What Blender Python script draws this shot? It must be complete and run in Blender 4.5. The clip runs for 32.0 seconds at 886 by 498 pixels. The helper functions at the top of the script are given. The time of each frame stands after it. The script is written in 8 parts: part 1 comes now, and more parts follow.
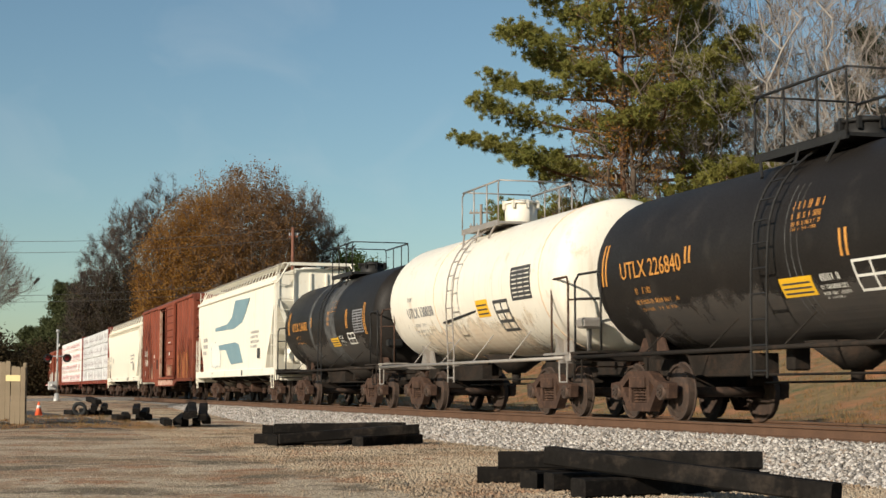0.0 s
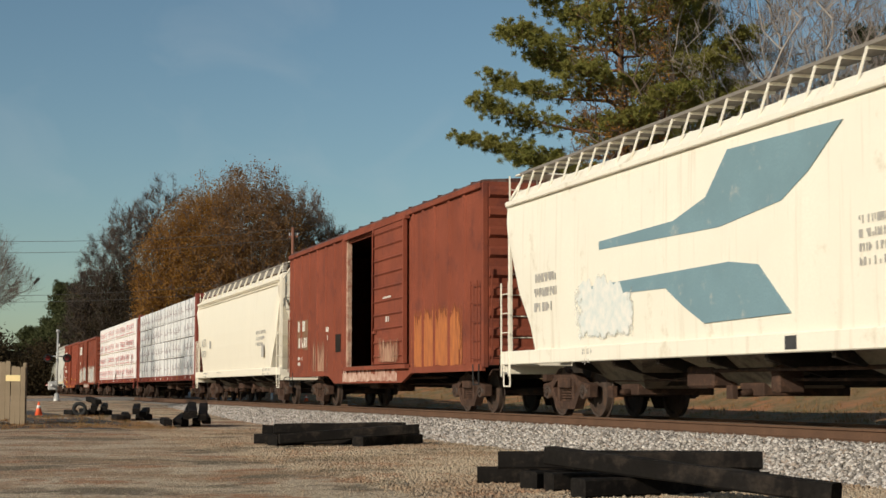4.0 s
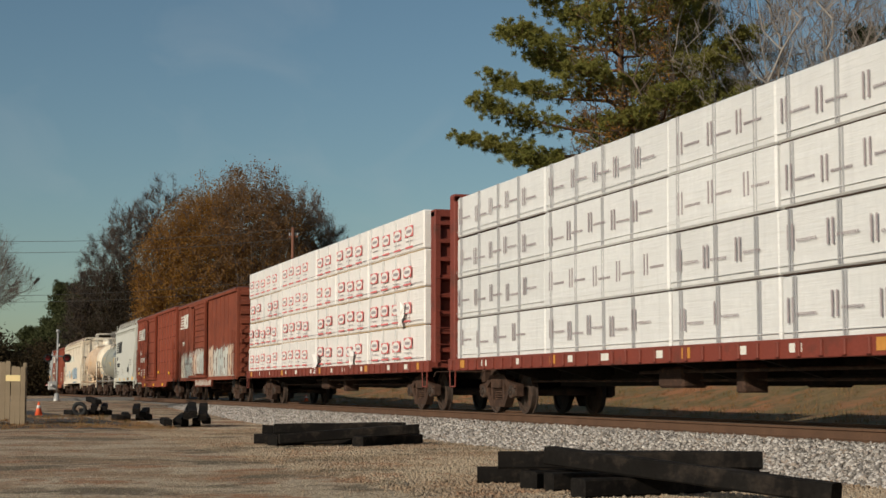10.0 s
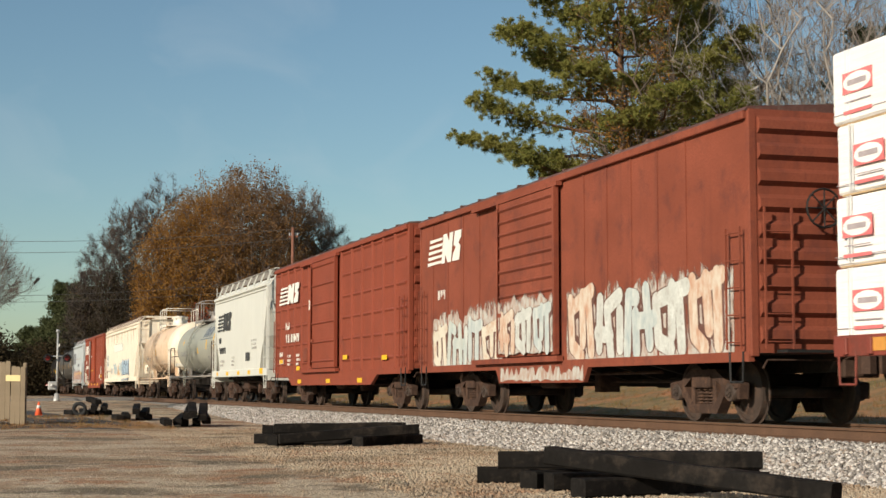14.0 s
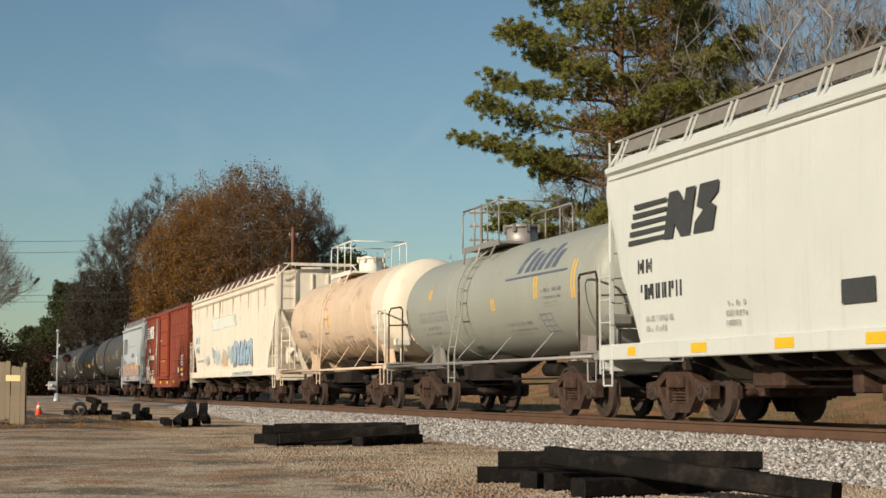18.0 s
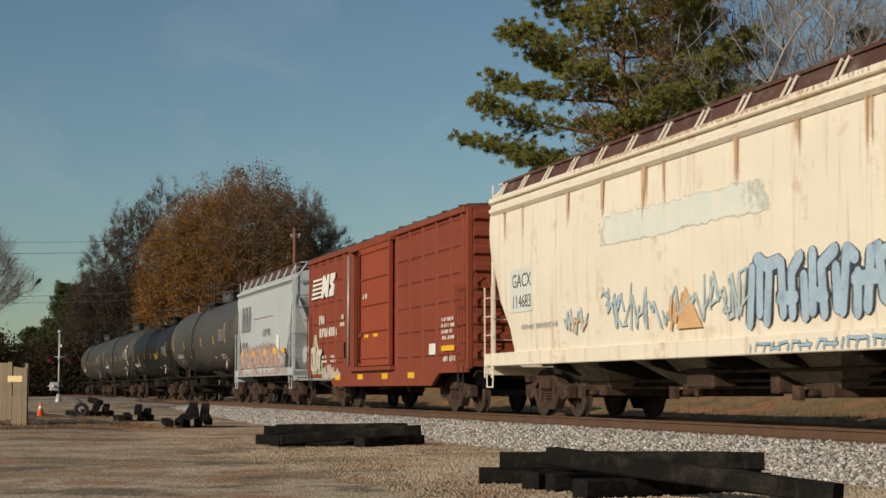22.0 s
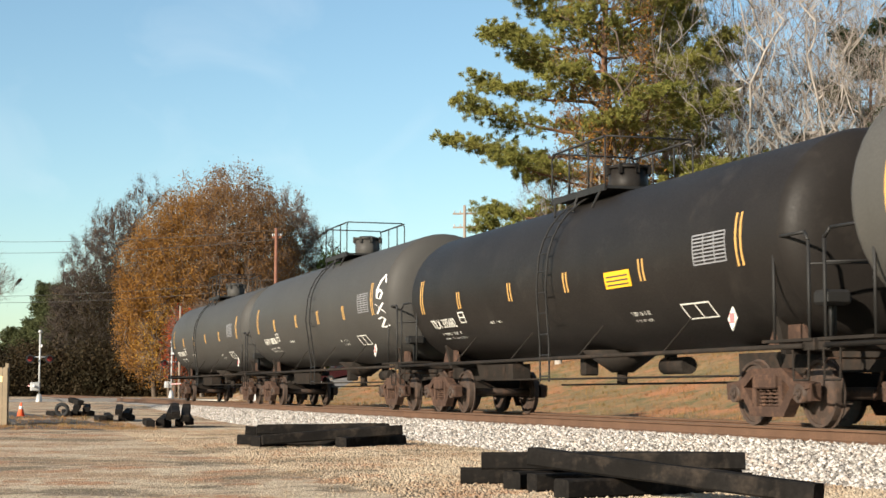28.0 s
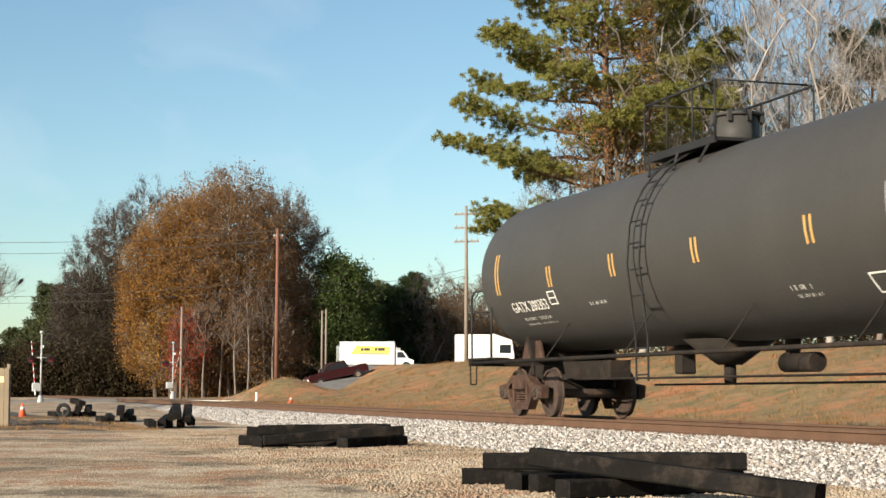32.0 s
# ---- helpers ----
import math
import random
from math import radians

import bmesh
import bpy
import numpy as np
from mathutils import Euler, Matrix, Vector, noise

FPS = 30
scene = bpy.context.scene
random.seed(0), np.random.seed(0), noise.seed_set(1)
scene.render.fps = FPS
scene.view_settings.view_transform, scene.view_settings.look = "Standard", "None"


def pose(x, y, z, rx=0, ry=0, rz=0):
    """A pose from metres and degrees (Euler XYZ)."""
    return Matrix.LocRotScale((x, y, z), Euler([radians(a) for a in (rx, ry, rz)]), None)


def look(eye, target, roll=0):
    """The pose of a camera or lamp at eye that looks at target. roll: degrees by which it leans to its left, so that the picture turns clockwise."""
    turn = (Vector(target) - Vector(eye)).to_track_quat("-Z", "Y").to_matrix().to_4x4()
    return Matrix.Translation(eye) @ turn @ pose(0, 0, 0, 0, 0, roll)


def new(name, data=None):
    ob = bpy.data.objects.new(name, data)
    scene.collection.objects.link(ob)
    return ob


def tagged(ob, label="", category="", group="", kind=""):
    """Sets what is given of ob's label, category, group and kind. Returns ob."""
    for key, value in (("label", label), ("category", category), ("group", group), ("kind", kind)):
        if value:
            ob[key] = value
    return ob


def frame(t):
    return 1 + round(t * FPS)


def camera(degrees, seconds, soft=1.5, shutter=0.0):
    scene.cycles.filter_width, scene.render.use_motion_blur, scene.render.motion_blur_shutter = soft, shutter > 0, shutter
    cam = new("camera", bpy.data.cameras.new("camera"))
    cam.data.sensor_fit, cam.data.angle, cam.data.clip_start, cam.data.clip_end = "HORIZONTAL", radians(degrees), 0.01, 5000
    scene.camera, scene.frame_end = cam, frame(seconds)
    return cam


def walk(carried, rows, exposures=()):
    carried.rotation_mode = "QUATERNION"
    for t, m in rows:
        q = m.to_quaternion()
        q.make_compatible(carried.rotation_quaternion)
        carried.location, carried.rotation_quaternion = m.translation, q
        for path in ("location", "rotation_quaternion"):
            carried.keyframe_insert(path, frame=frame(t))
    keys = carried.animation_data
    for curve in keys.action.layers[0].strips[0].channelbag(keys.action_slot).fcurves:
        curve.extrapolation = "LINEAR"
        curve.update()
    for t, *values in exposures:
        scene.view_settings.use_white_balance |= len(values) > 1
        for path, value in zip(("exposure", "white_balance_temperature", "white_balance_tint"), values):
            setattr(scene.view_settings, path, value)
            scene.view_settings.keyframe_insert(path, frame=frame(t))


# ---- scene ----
# World: x along the track (the train runs towards +x), y away from the camera, z = 0 at the rail heads.
SECONDS = 32.0
EYE = (0.0, 0.0, 0.5043)
TRACK_Y = 12.03
cam = camera(31.13, SECONDS, soft=1.5, shutter=0.1)


def aim(pan, tilt):
    """Camera pose for a pan to the right and a tilt down, in degrees, from its first aim."""
    yaw, pitch = radians(17.2475 + pan), radians(5.0345 - tilt)
    way = Vector((-math.cos(yaw) * math.cos(pitch), math.sin(yaw) * math.cos(pitch), math.sin(pitch)))
    return look(EYE, Vector(EYE) + way * 50)


walk(cam, [
    (0.0, aim(0, 0)), (20.5, aim(0, 0)), (21.5, aim(-0.061, -0.026)), (25.0, aim(-0.061, -0.026)),
    (25.5, aim(-0.03, -0.02)), (26.3, aim(0.0, -0.02)), (27.5, aim(0.24, -0.02)), (28.0, aim(0.598, -0.03)),
    (28.5, aim(0.545, -0.05)), (30.0, aim(0.545, -0.05)), (32.0, aim(0.545, -0.05))],
    exposures=[(0.0, 0.18), (1.0, -0.1), (2.0, 0.02), (3.0, -0.22), (6.0, 0.0), (7.0, -0.48), (8.0, -0.68), (9.0, -0.55), (10.0, -0.42), (12.0, -0.44), (13.0, -0.42), (14.0, 0.18), (16.5, 0.05), (19.0, -0.1), (22.0, -0.35),
               (23.0, 0.1), (24.0, 0.3), (25.0, 0.33), (28.0, 0.95), (32.0, 0.84)])

# ---- world and sun ----
SUN_WAY = Vector((0.5, -0.866, 0.0)).normalized()
SUN_EL = radians(21.5)
world = bpy.data.worlds.new("sky")
scene.world = world
world.use_nodes = True
wn = world.node_tree.nodes
sky = wn.new("ShaderNodeTexSky")
sky.sky_type = "NISHITA"
sky.sun_disc = False
sky.sun_elevation = SUN_EL
sky.sun_rotation = math.atan2(SUN_WAY.x, SUN_WAY.y)
sky.air_density, sky.dust_density, sky.ozone_density = 1.0, 0.6, 1.2
tint = wn.new("ShaderNodeMix")
tint.data_type, tint.blend_type = "RGBA", "MULTIPLY"
tint.inputs[0].default_value = 1.0
tint.inputs[7].default_value = (0.9, 1.045, 1.05, 1)
world.node_tree.links.new(sky.outputs[0], tint.inputs[6])
wind = wn.new("ShaderNodeMapping")
wind.inputs["Rotation"].default_value = (0.0, 0.0, 0.5)
wind.inputs["Scale"].default_value = (2.0, 9.0, 14.0)
wisp = wn.new("ShaderNodeTexNoise")
wisp.inputs["Scale"].default_value, wisp.inputs["Detail"].default_value, wisp.inputs["Distortion"].default_value = 1.3, 6.0, 0.8
thin = wn.new("ShaderNodeMapRange")
thin.inputs["From Min"].default_value, thin.inputs["From Max"].default_value, thin.inputs["To Max"].default_value = 0.52, 0.8, 0.14
cirrus = wn.new("ShaderNodeMix")
cirrus.data_type = "RGBA"
cirrus.inputs[7].default_value = (7.0, 7.4, 7.6, 1)
wl = world.node_tree.links
wl.new(wn.new("ShaderNodeTexCoord").outputs["Generated"], wind.inputs[0])
wl.new(wind.outputs[0], wisp.inputs["Vector"])
wl.new(wisp.outputs["Fac"], thin.inputs["Value"])
wl.new(thin.outputs["Result"], cirrus.inputs[0])
wl.new(tint.outputs[2], cirrus.inputs[6])
wl.new(cirrus.outputs[2], wn["Background"].inputs[0])
wn["Background"].inputs[1].default_value = 0.079
sun_data = bpy.data.lights.new("sun", "SUN")
sun_data.energy, sun_data.angle, sun_data.color = 5.1, radians(0.5), (1.0, 0.89, 0.735)
sun = new("sun", sun_data)
sun.matrix_world = look(Vector((0, 0, 60)), Vector((0, 0, 60)) - Vector((SUN_WAY.x * math.cos(SUN_EL), SUN_WAY.y * math.cos(SUN_EL), math.sin(SUN_EL))))


# ---- materials ----
def node_mat(name):
    m = bpy.data.materials.new(name)
    m.use_nodes = True
    nt = m.node_tree
    return m, nt, nt.nodes, nt.links, nt.nodes["Principled BSDF"]


def noise_node(nt, vec, scale, detail=4.0, rough=0.6, stretch=None):
    if stretch:
        mp = nt.nodes.new("ShaderNodeMapping")
        mp.inputs["Scale"].default_value = stretch
        nt.links.new(vec, mp.inputs[0])
        vec = mp.outputs[0]
    n = nt.nodes.new("ShaderNodeTexNoise")
    n.inputs["Scale"].default_value, n.inputs["Detail"].default_value, n.inputs["Roughness"].default_value = scale, detail, rough
    nt.links.new(vec, n.inputs["Vector"])
    return n.outputs["Fac"]


def ramp(nt, fac, lo, hi):
    r = nt.nodes.new("ShaderNodeMapRange")
    r.inputs["From Min"].default_value, r.inputs["From Max"].default_value = lo, hi
    nt.links.new(fac, r.inputs["Value"])
    return r.outputs["Result"]


def mix(nt, fac, a, b):
    n = nt.nodes.new("ShaderNodeMix")
    n.data_type = "RGBA"
    if isinstance(fac, float):
        n.inputs[0].default_value = fac
    else:
        nt.links.new(fac, n.inputs[0])
    for k, c in ((6, a), (7, b)):
        if isinstance(c, tuple):
            n.inputs[k].default_value = (*c[:3], 1)
        else:
            nt.links.new(c, n.inputs[k])
    return n.outputs[2]


def shade(c, k):
    return tuple(min(1.0, v * k) for v in c)


def bump(nt, bsdf, height, strength, distance):
    b = nt.nodes.new("ShaderNodeBump")
    b.inputs["Strength"].default_value, b.inputs["Distance"].default_value = strength, distance
    nt.links.new(height, b.inputs["Height"])
    nt.links.new(b.outputs[0], bsdf.inputs["Normal"])


def surface(name, base, rough=0.6, metal=0.0, var=0.18, scale=1.2, stain=None, amount=0.3, streaks=None, relief=0.15, fine=30.0, each=0.0, gloss=0.3, wrinkle=0.0):
    """A painted or raw surface: two scales of tone, blotchy stains, and streaks that run down."""
    m, nt, nodes, links, bsdf = node_mat(name)
    vec = nodes.new("ShaderNodeTexCoord").outputs["Object"]
    col = mix(nt, ramp(nt, noise_node(nt, vec, scale), 0.3, 0.7), shade(base, 1 - var), shade(base, 1 + var))
    grain = noise_node(nt, vec, fine, 3.0)
    col = mix(nt, ramp(nt, grain, 0.35, 0.75), col, shade(base, 1 - var * 0.8))
    if stain:
        col = mix(nt, ramp(nt, noise_node(nt, vec, scale * 1.7, 8.0, 0.7), 0.62 - amount * 0.35, 0.78 - amount * 0.25), col, stain)
    if streaks:
        f = noise_node(nt, vec, 2.2, 6.0, 0.65, (2.6, 2.6, 0.12))
        col = mix(nt, ramp(nt, f, 0.55, 0.85), col, streaks)
    if each:
        info = nodes.new("ShaderNodeObjectInfo").outputs["Random"]
        col = mix(nt, ramp(nt, info, 0.0, 1.0 / each), col, shade(base, 0.45))
    links.new(col, bsdf.inputs["Base Color"])
    bsdf.inputs["Metallic"].default_value = metal
    bsdf.inputs["Specular IOR Level"].default_value = gloss
    r = nodes.new("ShaderNodeMapRange")
    r.inputs["To Min"].default_value, r.inputs["To Max"].default_value = max(0.05, rough - 0.12), min(1.0, rough + 0.12)
    links.new(grain, r.inputs["Value"])
    links.new(r.outputs["Result"], bsdf.inputs["Roughness"])
    if wrinkle:
        fold = noise_node(nt, vec, 2.2, 5.0, 0.65, (0.35, 1.0, 7.0))
        bump(nt, bsdf, fold, wrinkle, 0.03)
    elif relief:
        bump(nt, bsdf, grain, relief, 0.01)
    return m


def leafy(name, colours, spread=0.35, rough=0.65):
    """Foliage whose every leaf takes its own tone; some light comes through."""
    m, nt, nodes, links, bsdf = node_mat(name)
    rnd = nodes.new("ShaderNodeNewGeometry").outputs["Random Per Island"]
    cr = nodes.new("ShaderNodeValToRGB")
    cr.color_ramp.elements[0].color = (*colours[0], 1)
    cr.color_ramp.elements[1].color = (*colours[-1], 1)
    for k, c in enumerate(colours[1:-1]):
        cr.color_ramp.elements.new((k + 1) / (len(colours) - 1)).color = (*c, 1)
    links.new(rnd, cr.inputs[0])
    vec = nodes.new("ShaderNodeTexCoord").outputs["Object"]
    big = ramp(nt, noise_node(nt, vec, 0.35, 3.0), 0.35, 0.7)
    col = mix(nt, big, cr.outputs[0], shade(colours[len(colours) // 2], 1 - spread))
    links.new(col, bsdf.inputs["Base Color"])
    bsdf.inputs["Roughness"].default_value = rough
    bsdf.inputs["Specular IOR Level"].default_value = 0.12
    tr = nodes.new("ShaderNodeBsdfTranslucent")
    links.new(col, tr.inputs[0])
    mx = nodes.new("ShaderNodeMixShader")
    mx.inputs[0].default_value = 0.25
    links.new(bsdf.outputs[0], mx.inputs[1])
    links.new(tr.outputs[0], mx.inputs[2])
    links.new(mx.outputs[0], nodes["Material Output"].inputs[0])
    return m


RUST = (0.11, 0.045, 0.022)
GRIME = (0.05, 0.04, 0.032)
m_box = surface("boxcar_brown_red", (0.225, 0.055, 0.031), 0.6, gloss=0.12, var=0.14, scale=0.7, stain=(0.15, 0.045, 0.03), amount=0.15, streaks=(0.14, 0.04, 0.028))
m_box_old = surface("boxcar_faded_brown", (0.215, 0.061, 0.036), 0.7, gloss=0.1, var=0.2, scale=0.8, stain=(0.12, 0.04, 0.03), amount=0.3, streaks=(0.11, 0.038, 0.028))
m_box_door = surface("boxcar_door_red", (0.285, 0.062, 0.031), 0.6, gloss=0.12, var=0.12, scale=0.9, streaks=(0.17, 0.045, 0.03))
m_orange_rust = surface("orange_rust", (0.42, 0.13, 0.03), 0.8, var=0.35, scale=3.0, stain=(0.2, 0.06, 0.03), amount=0.5)
m_primer = surface("peeled_primer", (0.45, 0.3, 0.22), 0.8, var=0.3, scale=4.0, stain=(0.25, 0.1, 0.07), amount=0.5)
m_cb = surface("centerbeam_brown_red", (0.2, 0.045, 0.03), 0.6, var=0.18, scale=0.9, stain=(0.09, 0.035, 0.025), amount=0.25)
m_white = surface("cream_white_paint", (0.78, 0.74, 0.63), 0.45, var=0.05, scale=0.6, stain=(0.5, 0.42, 0.3), amount=0.08, streaks=(0.55, 0.47, 0.36), relief=0.05)
m_white_f = surface("clean_cream_paint", (0.78, 0.73, 0.61), 0.4, var=0.035, scale=0.5, streaks=(0.68, 0.61, 0.5), relief=0.04)
m_tan = surface("rust_streaked_cream_paint", (0.76, 0.68, 0.55), 0.5, var=0.08, scale=0.7, stain=(0.5, 0.34, 0.2), amount=0.12, streaks=(0.42, 0.22, 0.12), relief=0.06)
m_grey_h = surface("pale_grey_paint", (0.56, 0.56, 0.51), 0.5, var=0.06, scale=0.6, streaks=(0.42, 0.41, 0.37), relief=0.05)
m_grey_p = surface("weathered_pale_grey_paint", (0.42, 0.45, 0.455), 0.5, var=0.08, scale=0.7, stain=(0.36, 0.28, 0.22), amount=0.1, streaks=(0.4, 0.38, 0.34), relief=0.06)
m_tank_black = surface("black_tank_paint", (0.018, 0.0155, 0.0138), 0.5, gloss=0.12, var=0.25, scale=0.8, stain=(0.03, 0.026, 0.0225), amount=0.2, relief=0.05)
m_tank_grey = surface("dark_grey_tank_paint", (0.053, 0.05, 0.046), 0.55, gloss=0.15, var=0.12, scale=0.6, stain=(0.044, 0.041, 0.037), amount=0.2, streaks=(0.047, 0.044, 0.04), relief=0.04)
m_tank_grey2 = surface("grey_tank_paint", (0.072, 0.068, 0.061), 0.55, gloss=0.15, var=0.12, scale=0.6, stain=(0.054, 0.048, 0.042), amount=0.2, streaks=(0.058, 0.053, 0.047), relief=0.04)
m_tank_white = surface("white_tank_paint", (0.75, 0.7, 0.6), 0.4, var=0.06, scale=0.7, stain=(0.5, 0.36, 0.22), amount=0.12, streaks=(0.52, 0.42, 0.3), relief=0.04)
m_tank_tan = surface("tan_stained_tank_paint", (0.67, 0.5, 0.35), 0.5, var=0.12, scale=0.7, stain=(0.42, 0.26, 0.14), amount=0.25, streaks=(0.4, 0.26, 0.16), relief=0.05)
m_cream_end = surface("cream_tank_end", (0.72, 0.63, 0.49), 0.45, var=0.06, scale=0.7, streaks=(0.6, 0.47, 0.34), relief=0.04)
m_tank_sage = surface("grey_green_tank_paint", (0.31, 0.31, 0.26), 0.45, var=0.08, scale=0.7, stain=(0.27, 0.25, 0.2), amount=0.15, streaks=(0.28, 0.27, 0.22), relief=0.04)
m_under = surface("dirty_underframe", (0.024, 0.02, 0.017), 0.85, gloss=0.1, var=0.35, scale=2.0, stain=(0.045, 0.03, 0.022), amount=0.3)
m_truck = surface("rusty_cast_steel", (0.058, 0.035, 0.026), 0.85, gloss=0.15, var=0.35, scale=3.0, stain=(0.12, 0.066, 0.043), amount=0.35)
m_wheel = surface("worn_wheel_steel", (0.052, 0.036, 0.028), 0.7, metal=0.0, var=0.3, scale=4.0, stain=(0.1, 0.055, 0.035), amount=0.3)
m_black = surface("black_iron", (0.018, 0.017, 0.016), 0.6, var=0.3, scale=2.0)
m_galv = surface("galvanised_steel", (0.33, 0.3, 0.27), 0.5, metal=0.4, var=0.15, scale=2.0, stain=(0.3, 0.25, 0.2), amount=0.2)
m_dark_wood = surface("dark_interior_wood", (0.05, 0.03, 0.02), 0.9, var=0.3, scale=2.0)
m_patch_pale = surface("pale_grey_patch_paint", (0.62, 0.63, 0.58), 0.6, var=0.1, scale=3.0, relief=0.0)
m_patch_tan = surface("dull_tan_patch_paint", (0.22, 0.13, 0.08), 0.7, var=0.25, scale=3.0, stain=(0.2, 0.06, 0.04), amount=0.35, relief=0.0, gloss=0.1)
m_yellow = surface("yellow_decal", (0.75, 0.42, 0.02), 0.5, var=0.08, scale=3.0, relief=0.0)
m_orange = surface("orange_stripe", (0.55, 0.25, 0.055), 0.5, var=0.12, scale=4.0, relief=0.0)
m_stripe = surface("tan_yellow_stripe", (0.5, 0.29, 0.09), 0.5, var=0.12, scale=4.0, relief=0.0)
m_mark_white = surface("white_lettering", (0.7, 0.68, 0.62), 0.6, var=0.1, scale=5.0, relief=0.0)
m_mark_black = surface("black_lettering", (0.05, 0.05, 0.05), 0.6, var=0.2, scale=5.0, relief=0.0)
m_mark_grey = surface("grey_print", (0.22, 0.22, 0.23), 0.6, var=0.2, scale=5.0, relief=0.0)
m_mark_pale = surface("pale_strap", (0.42, 0.42, 0.43), 0.6, var=0.1, scale=5.0, relief=0.0)
m_mark_soft = surface("soft_grey_print", (0.36, 0.31, 0.32), 0.6, var=0.2, scale=5.0, relief=0.0)
m_mark_red = surface("red_print", (0.66, 0.17, 0.17), 0.6, var=0.2, scale=5.0, relief=0.0)
m_slate = surface("slate_blue_lettering", (0.1, 0.12, 0.155), 0.5, var=0.2, scale=2.0, stain=(0.2, 0.21, 0.2), amount=0.2, relief=0.0)
m_blue = surface("grey_blue_stripe_paint", (0.17, 0.27, 0.31), 0.5, var=0.1, scale=1.5, stain=(0.4, 0.4, 0.37), amount=0.12, relief=0.0)
m_wrap = surface("white_lumber_wrap", (0.72, 0.72, 0.71), 0.42, var=0.07, scale=1.8, streaks=(0.6, 0.6, 0.59), fine=9.0, each=0.12, wrinkle=0.55)
m_wrap2 = surface("bright_white_lumber_wrap", (0.82, 0.79, 0.76), 0.42, var=0.06, scale=1.8, streaks=(0.7, 0.66, 0.63), fine=9.0, each=0.1, wrinkle=0.7)
# Darker than the car sides: grime, and the bays' shadow put into the colour.
m_bay = surface("grimy_shaded_hopper_bay", (0.24, 0.2, 0.15), 0.85, var=0.3, scale=1.5, stain=(0.06, 0.048, 0.038), amount=0.35, streaks=(0.08, 0.065, 0.05))
m_grate = surface("dull_steel_grating", (0.2, 0.18, 0.155), 0.8, var=0.2, scale=4.0)
m_scuff = surface("scuffed_grey_shell", (0.1, 0.1, 0.098), 0.6, var=0.3, scale=2.0, stain=(0.03, 0.027, 0.024), amount=0.55, streaks=(0.045, 0.042, 0.04), gloss=0.15, relief=0.0)
m_wood = surface("lumber_ends", (0.45, 0.32, 0.18), 0.8, var=0.2, scale=4.0)


def patchy(name, base, other, fade="up", grain=3.0, stretch=(2.4, 1.0, 0.5), cover=0.55):
    """Worn or thinly sprayed paint that breaks up towards an edge and lets the paint below show."""
    m, nt, nodes, links, bsdf = node_mat(name)
    tc = nodes.new("ShaderNodeTexCoord")
    sep = nodes.new("ShaderNodeSeparateXYZ")
    links.new(tc.outputs["Generated"], sep.inputs[0])

    def calc(op, a, b):
        n = nodes.new("ShaderNodeMath")
        n.operation = op
        for k, v in ((0, a), (1, b)):
            if isinstance(v, float):
                n.inputs[k].default_value = v
            else:
                links.new(v, n.inputs[k])
        return n.outputs[0]

    n1 = noise_node(nt, tc.outputs["Object"], grain, 8.0, 0.7, stretch)
    n2 = noise_node(nt, tc.outputs["Object"], grain * 2.3, 5.0, 0.6, stretch)
    ex = calc("ABSOLUTE", calc("SUBTRACT", sep.outputs["X"], 0.5), 0.0)
    ez = sep.outputs["Z"] if fade == "up" else calc("SUBTRACT", 1.0, sep.outputs["Z"])
    if fade == "all":
        ez = calc("MULTIPLY", calc("ABSOLUTE", calc("SUBTRACT", sep.outputs["Z"], 0.5), 0.0), 1.6)
    edge = calc("MAXIMUM", calc("MULTIPLY", ex, 1.5), ez)
    v = calc("SUBTRACT", calc("ADD", n1, cover - 0.2), calc("MULTIPLY", calc("POWER", edge, 2.0), 0.75))
    links.new(mix(nt, ramp(nt, n2, 0.35, 0.65), base, other), bsdf.inputs["Base Color"])
    bsdf.inputs["Roughness"].default_value = 0.75
    clear = nodes.new("ShaderNodeBsdfTransparent")
    mx = nodes.new("ShaderNodeMixShader")
    links.new(ramp(nt, v, 0.48, 0.6), mx.inputs[0])
    links.new(clear.outputs[0], mx.inputs[1])
    links.new(bsdf.outputs[0], mx.inputs[2])
    links.new(mx.outputs[0], nodes["Material Output"].inputs[0])
    return m


m_primer_patch = patchy("peeled_primer_patch", (0.4, 0.26, 0.17), (0.26, 0.1, 0.06), "up", 3.0, (3.4, 1.0, 0.3), 0.38)
m_rust_patch = patchy("orange_rust_patch", (0.46, 0.15, 0.035), (0.26, 0.08, 0.03), "up", 2.5, (2.5, 1.0, 0.4), 0.6)
m_scuff_patch = patchy("scuffed_sill_paint", (0.55, 0.4, 0.32), (0.3, 0.13, 0.09), "all", 2.0, (1.0, 1.0, 1.0), 0.65)
m_faint_spray = patchy("faint_pale_spray", (0.55, 0.6, 0.58), (0.72, 0.7, 0.64), "all", 2.5, (1.0, 1.0, 1.0), 0.6)
m_washed = patchy("washed_pale_blue_paint", (0.6, 0.63, 0.57), (0.68, 0.66, 0.57), "all", 1.2, (1.0, 1.0, 1.0), 0.62)
m_rust_run = patchy("rust_run", (0.5, 0.29, 0.16), (0.62, 0.44, 0.29), "down", 2.0, (7.0, 1.0, 0.12), 0.27)
m_faded_print = surface("faded_grey_print", (0.4, 0.385, 0.36), 0.6, var=0.15, scale=5.0, relief=0.0)
m_pale_spray_field = patchy("pale_spray_field", (0.45, 0.46, 0.42), (0.33, 0.2, 0.15), "up", 2.6, (1.6, 1.0, 0.7), 0.72)
